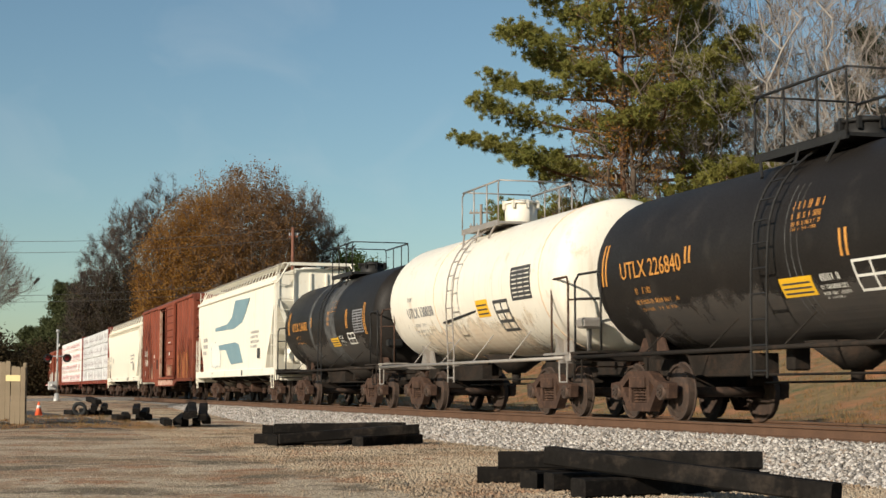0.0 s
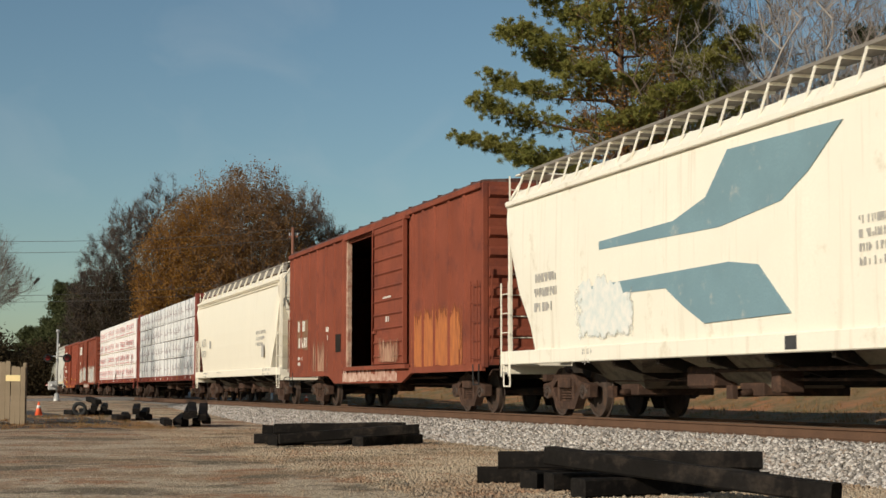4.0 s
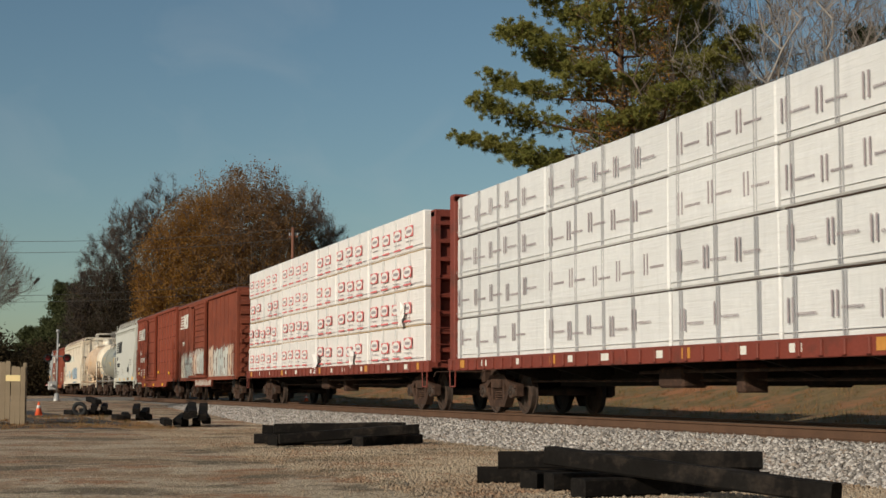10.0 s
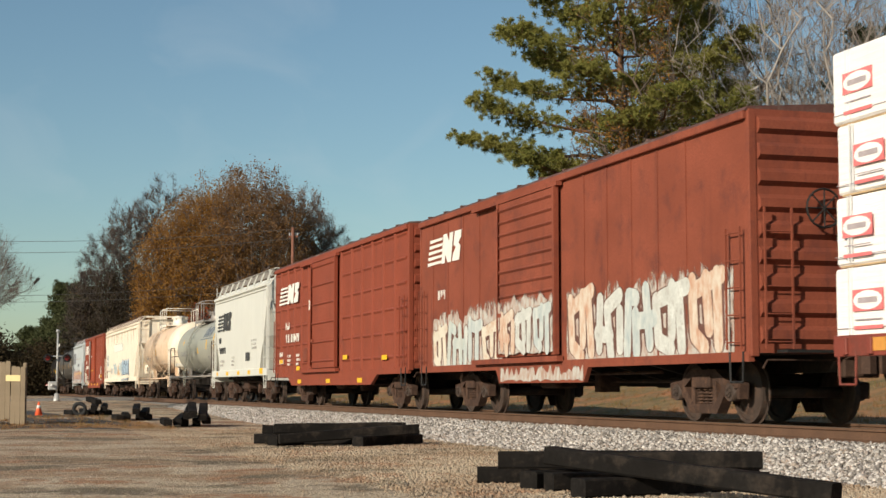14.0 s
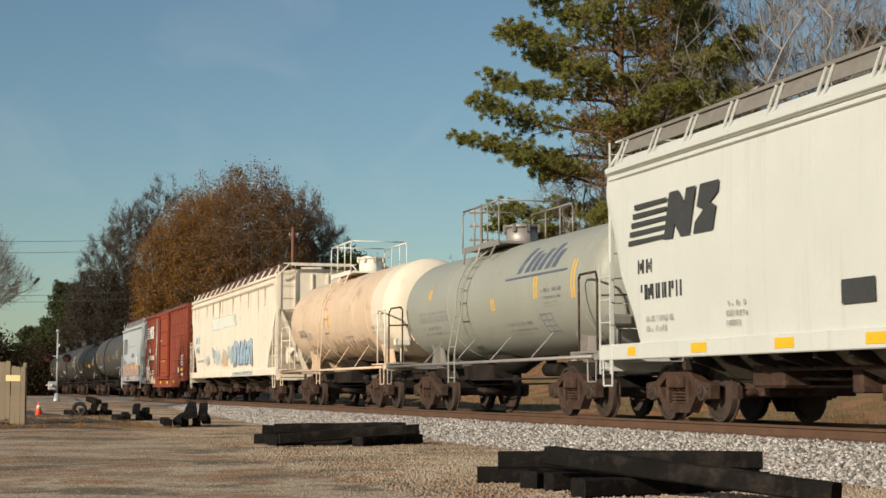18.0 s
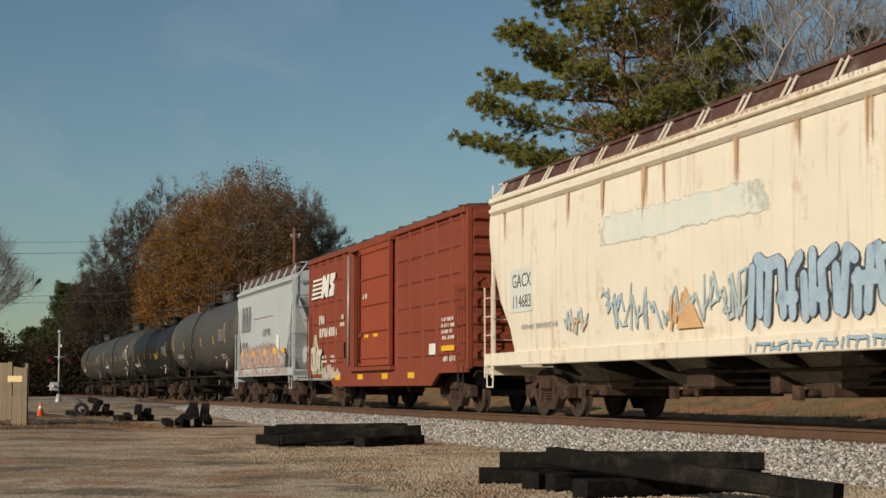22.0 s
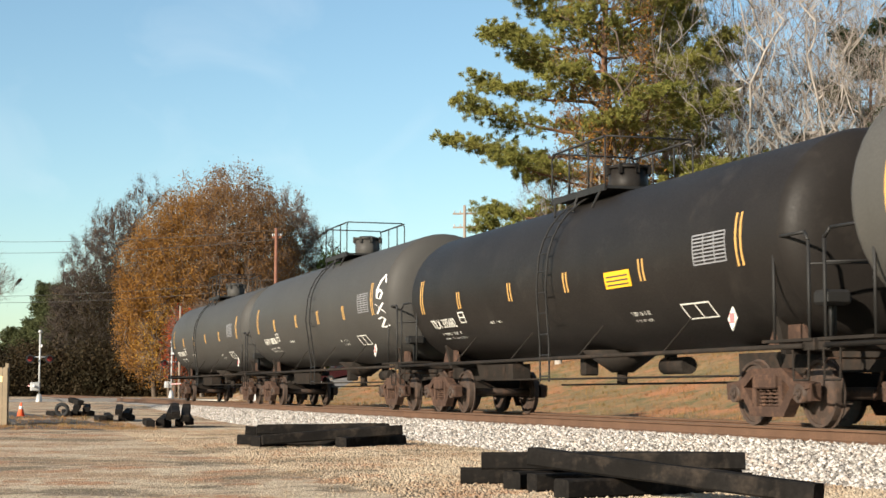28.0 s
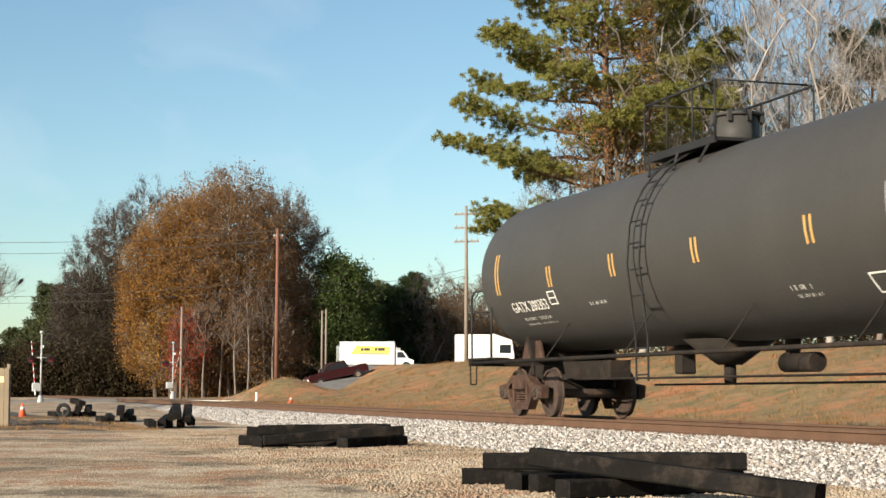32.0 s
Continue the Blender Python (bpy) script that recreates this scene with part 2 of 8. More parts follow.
m_rust_spray_field = patchy("faded_spray_field", (0.2, 0.066, 0.045), (0.46, 0.43, 0.4), "up", 2.6, (1.3, 1.0, 0.8), 0.68)
m_belly_stain = patchy("brown_belly_stain", (0.68, 0.59, 0.47), (0.6, 0.48, 0.35), "up", 0.9, (1.8, 1.0, 0.6), 0.4)
m_tan_stain = patchy("brown_run_stain", (0.4, 0.25, 0.14), (0.5, 0.34, 0.22), "up", 1.4, (2.0, 1.0, 0.5), 0.36)
m_letter_pale = patchy("pale_sprayed_letters", (0.5, 0.52, 0.48), (0.33, 0.38, 0.38), "all", 2.4, (1.5, 1.0, 0.7), 0.8)
m_letter_cream = patchy("cream_sprayed_letters", (0.56, 0.5, 0.41), (0.45, 0.26, 0.17), "all", 2.4, (1.5, 1.0, 0.7), 0.8)
m_letter_rust = patchy("red_brown_sprayed_letters", (0.2, 0.07, 0.046), (0.42, 0.33, 0.28), "all", 2.4, (1.5, 1.0, 0.7), 0.8)
m_head_dust = patchy("dust_on_shell", (0.048, 0.039, 0.032), (0.036, 0.031, 0.027), "up", 1.2, (1.0, 1.0, 1.0), 0.5)


def graffiti_mat(name, colours, scale=2.2):
    m, nt, nodes, links, bsdf = node_mat(name)
    vec = nodes.new("ShaderNodeTexCoord").outputs["Object"]
    n = noise_node(nt, vec, scale, 5.0, 0.6, (1.0, 0.1, 0.6))
    n2 = noise_node(nt, vec, scale * 2.6, 3.0, 0.6, (1.3, 0.1, 0.5))
    cr = nodes.new("ShaderNodeValToRGB")
    cr.color_ramp.interpolation = "CONSTANT"
    cr.color_ramp.elements[0].color = (*colours[0], 1)
    cr.color_ramp.elements[1].color = (*colours[-1], 1)
    cr.color_ramp.elements[1].position = 0.68
    for k, c in enumerate(colours[1:-1]):
        cr.color_ramp.elements.new(0.34 + 0.34 * k / max(1, len(colours) - 2)).color = (*c, 1)
    links.new(n, cr.inputs[0])
    col = mix(nt, ramp(nt, n2, 0.56, 0.6), cr.outputs[0], colours[-1])
    links.new(col, bsdf.inputs["Base Color"])
    bsdf.inputs["Roughness"].default_value = 0.55
    return m


m_graf_green = graffiti_mat("green_and_yellow_spray_paint", [(0.3, 0.35, 0.08), (0.5, 0.5, 0.3), (0.2, 0.26, 0.08), (0.5, 0.3, 0.06), (0.45, 0.46, 0.4)], 2.0)


# ---- mesh building ----
class Build:
    """Collects faces for one mesh."""

    def __init__(self):
        self.v, self.f, self.smooth = [], [], []

    def add(self, verts, faces, smooth=False):
        k = len(self.v)
        self.v += [tuple(p) for p in verts]
        self.f += [tuple(i + k for i in f) for f in faces]
        self.smooth += [smooth] * len(faces)
        return self

    def box(self, x0, x1, y0, y1, z0, z1, b=0.0):
        if b <= 0:
            v = [(x, y, z) for x in (x0, x1) for y in (y0, y1) for z in (z0, z1)]
            return self.add(v, [(0, 1, 3, 2), (4, 6, 7, 5), (0, 4, 5, 1), (2, 3, 7, 6), (0, 2, 6, 4), (1, 5, 7, 3)])
        lo, hi = (x0, y0, z0), (x1, y1, z1)
        v, ix = [], {}
        for c in range(8):
            s = [(c >> k) & 1 for k in range(3)]
            for a in range(3):
                p = [(hi[k] if s[k] else lo[k]) if k == a else (hi[k] - b if s[k] else lo[k] + b) for k in range(3)]
                ix[(c, a)] = len(v)
                v.append(tuple(p))
        f = []
        for a in range(3):
            o = [k for k in range(3) if k != a]
            for s in (0, 1):
                q = [s << a | i << o[0] | j << o[1] for i, j in ((0, 0), (1, 0), (1, 1), (0, 1))]
                q = q if (s == 1) != (a == 1) else q[::-1]
                f.append(tuple(ix[(c, a)] for c in q))
        for a in range(3):
            o = [k for k in range(3) if k != a]
            for i in (0, 1):
                for j in (0, 1):
                    c0, c1 = i << o[0] | j << o[1], 1 << a | i << o[0] | j << o[1]
                    f.append((ix[(c0, o[0])], ix[(c1, o[0])], ix[(c1, o[1])], ix[(c0, o[1])]))
        for c in range(8):
            f.append((ix[(c, 0)], ix[(c, 1)], ix[(c, 2)]))
        return self.add(v, f)

    def cyl(self, p0, p1, r0, r1=None, n=8, cap=True):
        r1 = r0 if r1 is None else r1
        a, b = Vector(p0), Vector(p1)
        d = (b - a).normalized()
        u = d.orthogonal().normalized()
        w = d.cross(u)
        v = []
        for c, r in ((a, r0), (b, r1)):
            for k in range(n):
                t = 2 * math.pi * k / n
                v.append(c + (u * math.cos(t) + w * math.sin(t)) * r)
        self.add(v, [(k, (k + 1) % n, n + (k + 1) % n, n + k) for k in range(n)], n > 5)
        if cap:
            m = len(self.v) - 2 * n
            self.f += [tuple(m + k for k in range(n))[::-1], tuple(m + n + k for k in range(n))]
            self.smooth += [False, False]
        return self

    def tube(self, pts, r, n=6):
        for a, b in zip(pts[:-1], pts[1:]):
            self.cyl(a, b, r, r, n)
        return self

    def prism(self, axis, prof, a0, a1):
        """A closed outline swept along an axis: the outline's two numbers are the other two axes in order."""
        n = len(prof)
        put = {"x": lambda a, p: (a, p[0], p[1]), "y": lambda a, p: (p[0], a, p[1]), "z": lambda a, p: (p[0], p[1], a)}[axis]
        v = [put(a, p) for a in (a0, a1) for p in prof]
        return self.add(v, [(k, (k + 1) % n, n + (k + 1) % n, n + k) for k in range(n)] + [tuple(range(n))[::-1], tuple(range(n, 2 * n))])

    def rings(self, rings, smooth=True, close=True, caps=True):
        n = len(rings[0])
        base = len(self.v)
        self.v += [tuple(p) for r in rings for p in r]
        m = n if close else n - 1
        for i in range(len(rings) - 1):
            for k in range(m):
                self.f.append((base + i * n + k, base + i * n + (k + 1) % n, base + (i + 1) * n + (k + 1) % n, base + (i + 1) * n + k))
                self.smooth.append(smooth)
        if caps:
            self.f += [tuple(base + k for k in range(n))[::-1], tuple(base + (len(rings) - 1) * n + k for k in range(n))]
            self.smooth += [False, False]
        return self

    def turn(self, m, start=0):
        for k in range(start, len(self.v)):
            self.v[k] = tuple(m @ Vector(self.v[k]))
        return self

    def mesh(self, name):
        me = bpy.data.meshes.new(name)
        me.from_pydata(self.v, [], self.f)
        bm = bmesh.new()
        bm.from_mesh(me)
        if len(self.f) < 60000:
            bmesh.ops.recalc_face_normals(bm, faces=bm.faces)
        bm.to_mesh(me)
        bm.free()
        me.polygons.foreach_set("use_smooth", self.smooth)
        me.update()
        return me


def part(name, shape, material, parent, label="", at=None, kind=""):
    """One mesh object under a thing or a part."""
    me = shape.mesh(name) if isinstance(shape, Build) else shape
    if material and not me.materials:
        me.materials.append(material)
    ob = new(name, me)
    ob.parent = parent
    if at is not None:
        ob.matrix_basis = at
    return tagged(ob, label=label, kind=kind)


def thing(name, label, category, at=None, group="", shape=None, material=None, kind=""):
    me = None
    if shape is not None:
        me = shape.mesh(name)
        me.materials.append(material)
    ob = new(name, me)
    if at is not None:
        ob.matrix_basis = at
    return tagged(ob, label, category, group, kind)


CACHE = {}


def shared(key, make):
    if key not in CACHE:
        CACHE[key] = make()
    return CACHE[key]


def lettering(name, text, size, material, parent, at, label=""):
    """Words in the built-in font, as a thin mesh; at puts its lower left corner."""
    cu = bpy.data.curves.new(name, "FONT")
    cu.body, cu.size, cu.extrude, cu.resolution_u = text, size, 0.002, 2
    ob = bpy.data.objects.new(name, cu)
    me = bpy.data.meshes.new_from_object(ob)
    bpy.data.objects.remove(ob)
    bpy.data.curves.remove(cu)
    me.materials.clear()
    return part(name, me, material, parent, label, at)


def near_side(x, y, z):
    """Pose of writing that stands upright on a car's near side."""
    return pose(x, y, z, 90, 0, 0)


def bars(spec, y, t=0.004):
    """Plain bars on the near side: rows of x0, x1, z0, z1."""
    b = Build()
    for x0, x1, z0, z1 in spec:
        b.box(x0, x1, y - t, y, z0, z1)
    return b
# ---- ground ----
def smooth(a, b, v):
    u = min(1.0, max(0.0, (v - a) / (b - a)))
    return u * u * (3 - 2 * u)


def ground_z(x, y):
    """Height of the ground: the yard, the ditch beyond the track, the bank and the field on top."""
    z = -0.5
    z += 0.28 * smooth(-45, -95, x) * smooth(-10, 8, y)
    far = smooth(-100, -135, x)
    start, wide = 21 + 8 * far + 30 * smooth(-145, -175, x), 16 - 8 * far
    z += smooth(start, start + wide, y) * 2.7
    z += 1.6 * math.exp(-((x + 103) / 4.5) ** 2 - ((y - 22.0) / 2.6) ** 2)
    z += 0.05 * noise.noise(Vector((x * 0.15, y * 0.15, 0.0))) * smooth(150, 60, abs(x) + abs(y))
    if y > 20:
        z += 0.25 * noise.noise(Vector((x * 0.08, y * 0.12, 3.0))) * smooth(20, 26, y)
    return z


m_ground, nt, nodes, links, bsdf = node_mat("ground_gravel_dirt_grass")
gvec = nodes.new("ShaderNodeTexCoord").outputs["Object"]
sep = nodes.new("ShaderNodeSeparateXYZ")
links.new(gvec, sep.inputs[0])
speck = noise_node(nt, gvec, 22.0, 3.0, 0.75)


def yard_colour(nt, vec):
    """Packed dirt: tan, orange and dark patches."""
    c = mix(nt, ramp(nt, noise_node(nt, vec, 0.5, 7.0, 0.7), 0.44, 0.54), (0.33, 0.21, 0.115), (0.52, 0.41, 0.28))
    c = mix(nt, ramp(nt, noise_node(nt, vec, 0.7, 7.0, 0.72), 0.53, 0.58), c, (0.36, 0.175, 0.08))
    return mix(nt, ramp(nt, noise_node(nt, vec, 0.38, 8.0, 0.7), 0.54, 0.6), c, (0.125, 0.09, 0.05))


yard = yard_colour(nt, gvec)
yard = mix(nt, ramp(nt, noise_node(nt, gvec, 3.2, 8.0, 0.8), 0.52, 0.66), yard, (0.17, 0.12, 0.065))
yard = mix(nt, ramp(nt, speck, 0.5, 0.64), yard, (0.13, 0.095, 0.06))
yard = mix(nt, ramp(nt, noise_node(nt, gvec, 30.0, 3.0, 0.8), 0.6, 0.66), yard, (0.55, 0.47, 0.36))
grass = mix(nt, ramp(nt, noise_node(nt, gvec, 1.6, 6.0, 0.7), 0.35, 0.65), (0.15, 0.1, 0.04), (0.25, 0.165, 0.07))
grass = mix(nt, ramp(nt, noise_node(nt, gvec, 0.35, 7.0, 0.75), 0.47, 0.6), grass, (0.36, 0.15, 0.06))
grass = mix(nt, ramp(nt, noise_node(nt, gvec, 0.6, 7.0, 0.75), 0.52, 0.64), grass, (0.085, 0.09, 0.03))
side = ramp(nt, sep.outputs["Y"], 17.0, 20.0)
links.new(mix(nt, side, yard, grass), bsdf.inputs["Base Color"])
bsdf.inputs["Roughness"].default_value = 0.95
bump(nt, bsdf, speck, 0.8, 0.05)


def steps(stops):
    out = []
    for (a, da), (b, _) in zip(stops[:-1], stops[1:]):
        v = a
        while v < b - 1e-6:
            out.append(v)
            v += da
    return out + [stops[-1][0]]


gx = steps([(-3000, 300), (-600, 60), (-240, 8), (-140, 2.5), (-60, 1.0), (10, 5), (60, 40), (300, 300), (3000, 300)])
gy = steps([(-3000, 300), (-300, 60), (-60, 8), (-4, 0.6), (9, 1.0), (48, 4), (120, 30), (600, 300), (3000, 300)])
gb = Build()
gb.v = [(x, y, ground_z(x, y)) for x in gx for y in gy]
ny = len(gy)
gb.f = [(i * ny + j, (i + 1) * ny + j, (i + 1) * ny + j + 1, i * ny + j + 1) for i in range(len(gx) - 1) for j in range(ny - 1)]
gb.smooth = [True] * len(gb.f)
thing("ground", "gravel and dirt yard rising to a grassy bank beyond the track", "ground", shape=gb, material=m_ground, kind="structure")

# ---- track: ballast bed, ties, rails ----
m_ballast = surface("ballast_stone", (0.27, 0.245, 0.215), 0.9, var=0.25, scale=14.0, stain=(0.2, 0.18, 0.16), amount=0.4, relief=0.8, fine=40.0)
m_rail = surface("rusty_rail_steel", (0.11, 0.06, 0.036), 0.75, var=0.25, scale=3.0)
m_rail_top = surface("worn_rail_head", (0.16, 0.12, 0.09), 0.45, metal=0.5, var=0.2, scale=5.0)
m_tie = surface("creosoted_tie_wood", (0.07, 0.045, 0.03), 0.9, var=0.3, scale=3.0, stain=(0.13, 0.09, 0.06), amount=0.3)
bed = Build()
prof = [(8.6, -0.62), (9.0, -0.5), (10.3, -0.24), (10.75, -0.2), (13.3, -0.2), (13.8, -0.24), (15.2, -0.55), (15.6, -0.65)]
bed.prism("x", prof, -420, 60)
ballast = thing("ballast_bed", "crushed pale stone ballast shoulder under the track", "ballast", shape=bed, material=m_ballast, kind="structure")
track = thing("track", "single railway track with rusty rails on wooden ties", "railway track", pose(0, TRACK_Y, 0), kind="structure")
for s in (-1, 1):
    y = s * 0.755
    rail = Build().prism("x", [(y - 0.075, -0.185), (y + 0.075, -0.185), (y + 0.075, -0.17), (y + 0.012, -0.145), (y + 0.01, -0.045), (y + 0.036, -0.035), (y + 0.036, -0.004), (y - 0.036, -0.004), (y - 0.036, -0.035), (y - 0.01, -0.045), (y - 0.012, -0.145), (y - 0.075, -0.17)], -420, 60)
    r = part("rail", rail, m_rail, track)
    part("rail_head", Build().box(-420, 60, y - 0.034, y + 0.034, -0.004, 0.0), m_rail_top, r)
tie_me = Build().box(-0.115, 0.115, -1.3, 1.3, -0.38, -0.187, 0.01).mesh("tie")
tie_me.materials.append(m_tie)
x = -150.0
while x < -1.0:
    part("tie", tie_me, None, track, "", pose(x + random.uniform(-0.02, 0.02), random.uniform(-0.04, 0.04), 0))
    x += 0.52


def stones(count, x0, x1, y0, y1, zf, lo, hi, seed):
    """Loose stones as flattened irregular octahedra, in one mesh."""
    g = np.random.default_rng(seed)
    base = np.array([(1, 0, 0), (0, 1, 0), (-1, 0, 0), (0, -1, 0), (0, 0, 1), (0, 0, -1)], float)
    tri = np.array([(0, 1, 4), (1, 2, 4), (2, 3, 4), (3, 0, 4), (1, 0, 5), (2, 1, 5), (3, 2, 5), (0, 3, 5)])
    u = g.random(count)
    xs = x1 - (x1 - x0) * u ** 1.6
    ys = g.uniform(y0, y1, count)
    size = g.uniform(lo, hi, count) * g.uniform(0.7, 1.2, count)
    v = base[None] * (size[:, None, None] * g.uniform(0.55, 1.15, (count, 6, 1))) + g.normal(0, 0.12, (count, 6, 3)) * size[:, None, None]
    th = g.uniform(0, 6.28, count)
    ph = g.uniform(-0.8, 0.8, count)
    c, s, cp, sp = np.cos(th), np.sin(th), np.cos(ph), np.sin(ph)
    vy, vz = v[:, :, 1] * cp[:, None] - v[:, :, 2] * sp[:, None], v[:, :, 1] * sp[:, None] + v[:, :, 2] * cp[:, None]
    vx, vy = v[:, :, 0] * c[:, None] - vy * s[:, None], v[:, :, 0] * s[:, None] + vy * c[:, None]
    zz = np.array([zf(a, b) for a, b in zip(xs, ys)]) + size * 0.25
    P = np.stack([vx + xs[:, None], vy + ys[:, None], vz * 0.8 + zz[:, None]], 2).reshape(-1, 3)
    T = (tri[None] + 6 * np.arange(count)[:, None, None]).reshape(-1, 3)
    me = bpy.data.meshes.new("stones")
    me.vertices.add(len(P))
    me.vertices.foreach_set("co", P.astype(np.float32).ravel())
    me.loops.add(T.size)
    me.loops.foreach_set("vertex_index", T.astype(np.int32).ravel())
    me.polygons.add(len(T))
    me.polygons.foreach_set("loop_start", np.arange(0, T.size, 3, dtype=np.int32))
    me.update(calc_edges=True)
    return me


def island_mat(name, colours, rough=0.9, dirt=0.0):
    m, nt, nodes, links, bsdf = node_mat(name)
    cr = nodes.new("ShaderNodeValToRGB")
    cr.color_ramp.elements[0].color = (*colours[0], 1)
    cr.color_ramp.elements[1].color = (*colours[-1], 1)
    for k, c in enumerate(colours[1:-1]):
        cr.color_ramp.elements.new((k + 1) / (len(colours) - 1)).color = (*c, 1)
    links.new(nodes.new("ShaderNodeNewGeometry").outputs["Random Per Island"], cr.inputs[0])
    vec = nodes.new("ShaderNodeTexCoord").outputs["Object"]
    n = noise_node(nt, vec, 40.0, 2.0)
    col = mix(nt, ramp(nt, n, 0.3, 0.9), cr.outputs[0], shade(colours[0], 0.8))
    if dirt:
        col = mix(nt, dirt, col, yard_colour(nt, vec))
    links.new(col, bsdf.inputs["Base Color"])
    bsdf.inputs["Roughness"].default_value = rough
    return m


def bed_z(x, y):
    return float(np.interp(y, [p[0] for p in prof], [p[1] for p in prof]))


m_stone = island_mat("pale_broken_stone", [(0.12, 0.105, 0.09), (0.34, 0.31, 0.28), (0.52, 0.48, 0.44), (0.74, 0.69, 0.64), (0.34, 0.26, 0.2)])
m_pebble = island_mat("yard_gravel", [(0.1, 0.078, 0.058), (0.27, 0.22, 0.155), (0.42, 0.36, 0.28), (0.24, 0.14, 0.08)], dirt=0.4)
for name, me, mt, label in (
        ("ballast_stones", stones(42000, -75, -9, 8.7, 11.15, bed_z, 0.022, 0.05, 1), m_stone, "loose pale crushed stones on the ballast shoulder"),
        ("ballast_stones", stones(14000, -75, -9, 11.35, 12.7, bed_z, 0.022, 0.045, 2), m_stone, "loose pale crushed stones between the rails"),
        ("ballast_stones", stones(8000, -75, -9, 12.85, 15.0, bed_z, 0.022, 0.045, 3), m_stone, "loose pale crushed stones beyond the rails"),
        ("gravel", stones(20000, -45, -9.5, -1.0, 9.0, ground_z, 0.007, 0.018, 5), m_pebble, "scattered fine gravel on the dirt yard"),
        ("gravel", stones(34000, -32, -9.5, 4.4, 9.2, ground_z, 0.014, 0.03, 8), m_pebble, "coarse grey-brown gravel beside the ballast"),
        ("gravel", stones(42000, -40, -9.5, 4.2, 9.0, ground_z, 0.009, 0.024, 4), m_pebble, "scattered small gravel on the dirt yard")):
    ob = new(name, me)
    me.materials.append(mt)
    tagged(ob, label, "gravel", kind="stuff")


def grass_blades(count, x0, x1, y0, y1, lo, hi, seed):
    """Thin upright blades in uneven tufts over the bank, in one mesh."""
    g = np.random.default_rng(seed)
    n0 = count // 8
    cx = x1 - (x1 - x0) * g.random(n0) ** 1.3
    cy = g.uniform(y0, y1, n0)
    P = np.repeat(np.stack([cx, cy], 1), 8, axis=0) + g.normal(0, 0.09, (n0 * 8, 2))
    n = len(P)
    z = np.array([ground_z(a, b) for a, b in P])
    hgt = g.uniform(lo, hi, n)
    a = g.uniform(0, 6.28, n)
    w = g.uniform(0.008, 0.016, n)
    lean = g.normal(0, 0.35, (n, 2)) * hgt[:, None]
    A = np.stack([P[:, 0] - np.cos(a) * w, P[:, 1] - np.sin(a) * w, z - 0.02], 1)
    B = np.stack([P[:, 0] + np.cos(a) * w, P[:, 1] + np.sin(a) * w, z - 0.02], 1)
    C = np.stack([P[:, 0] + lean[:, 0], P[:, 1] + lean[:, 1], z + hgt], 1)
    V = np.stack([A, B, C], 1).reshape(-1, 3)
    me = bpy.data.meshes.new("grass")
    me.vertices.add(3 * n)
    me.vertices.foreach_set("co", V.astype(np.float32).ravel())
    me.loops.add(3 * n)
    me.loops.foreach_set("vertex_index", np.arange(3 * n, dtype=np.int32))
    me.polygons.add(n)
    me.polygons.foreach_set("loop_start", np.arange(0, 3 * n, 3, dtype=np.int32))
    me.update(calc_edges=True)
    return me


m_blade = leafy("straw_and_green_grass", [(0.27, 0.16, 0.07), (0.31, 0.18, 0.085), (0.115, 0.12, 0.038), (0.32, 0.15, 0.065), (0.12, 0.12, 0.042), (0.2, 0.14, 0.055)], 0.3)
ob = new("grass", grass_blades(48000, -115, -28, 17.0, 40.0, 0.05, 0.2, 6))
ob.data.materials.append(m_blade)
tagged(ob, "dry straw-coloured grass with green tufts on the bank", "grass", kind="stuff")
ob = new("grass", grass_blades(9000, -60, -40, -2.0, 5.5, 0.03, 0.1, 7))
ob.data.materials.append(m_blade)
tagged(ob, "thin dry grass on the dirt yard by the fence", "grass", kind="stuff")
# ---- the train ----
TRAVEL = [(0.0, 0.0), (2.0, 20.33), (3.0, 30.47), (6.0, 60.8), (9.0, 90.94), (11.0, 111.05), (13.0, 131.48), (16.5, 167.41),
          (19.0, 193.22), (21.0, 213.88), (23.0, 234.58), (25.5, 260.65), (28.0, 287.54), (30.0, 309.11), (32.0, 330.68)]
WHEEL_R = 0.457
CARS, WHEELSETS = [], []


def travelled(t):
    return float(np.interp(t, [r[0] for r in TRAVEL], [r[1] for r in TRAVEL]))


def wheelset_mesh():
    b = Build()
    n = 28
    for s in (-1, 1):
        prof = [(0.10, 0.80), (0.24, 0.79), (0.33, 0.765), (0.405, 0.765), (0.412, 0.80), (0.452, 0.805), (0.457, 0.77), (0.462, 0.715), (0.49, 0.705), (0.485, 0.685), (0.40, 0.685), (0.38, 0.72), (0.24, 0.735), (0.10, 0.72)]
        rings = [[(r * math.cos(2 * math.pi * k / n), s * y, r * math.sin(2 * math.pi * k / n)) for k in range(n)] for r, y in prof]
        b.rings(rings + [rings[0]], smooth=False, caps=False)
    b.cyl((0, -1.02, 0), (0, 1.02, 0), 0.085, n=12)
    for s in (-1, 1):
        b.cyl((0, s * 0.93, 0), (0, s * 1.11, 0), 0.13, n=14)
        b.cyl((0, s * 1.11, 0), (0, s * 1.13, 0), 0.075, n=10)
        for k in range(3):
            t = 2 * math.pi * k / 3
            b.cyl((0.045 * math.cos(t), s * 1.12, 0.045 * math.sin(t)), (0.045 * math.cos(t), s * 1.155, 0.045 * math.sin(t)), 0.018, n=6)
    return b.mesh("wheelset")


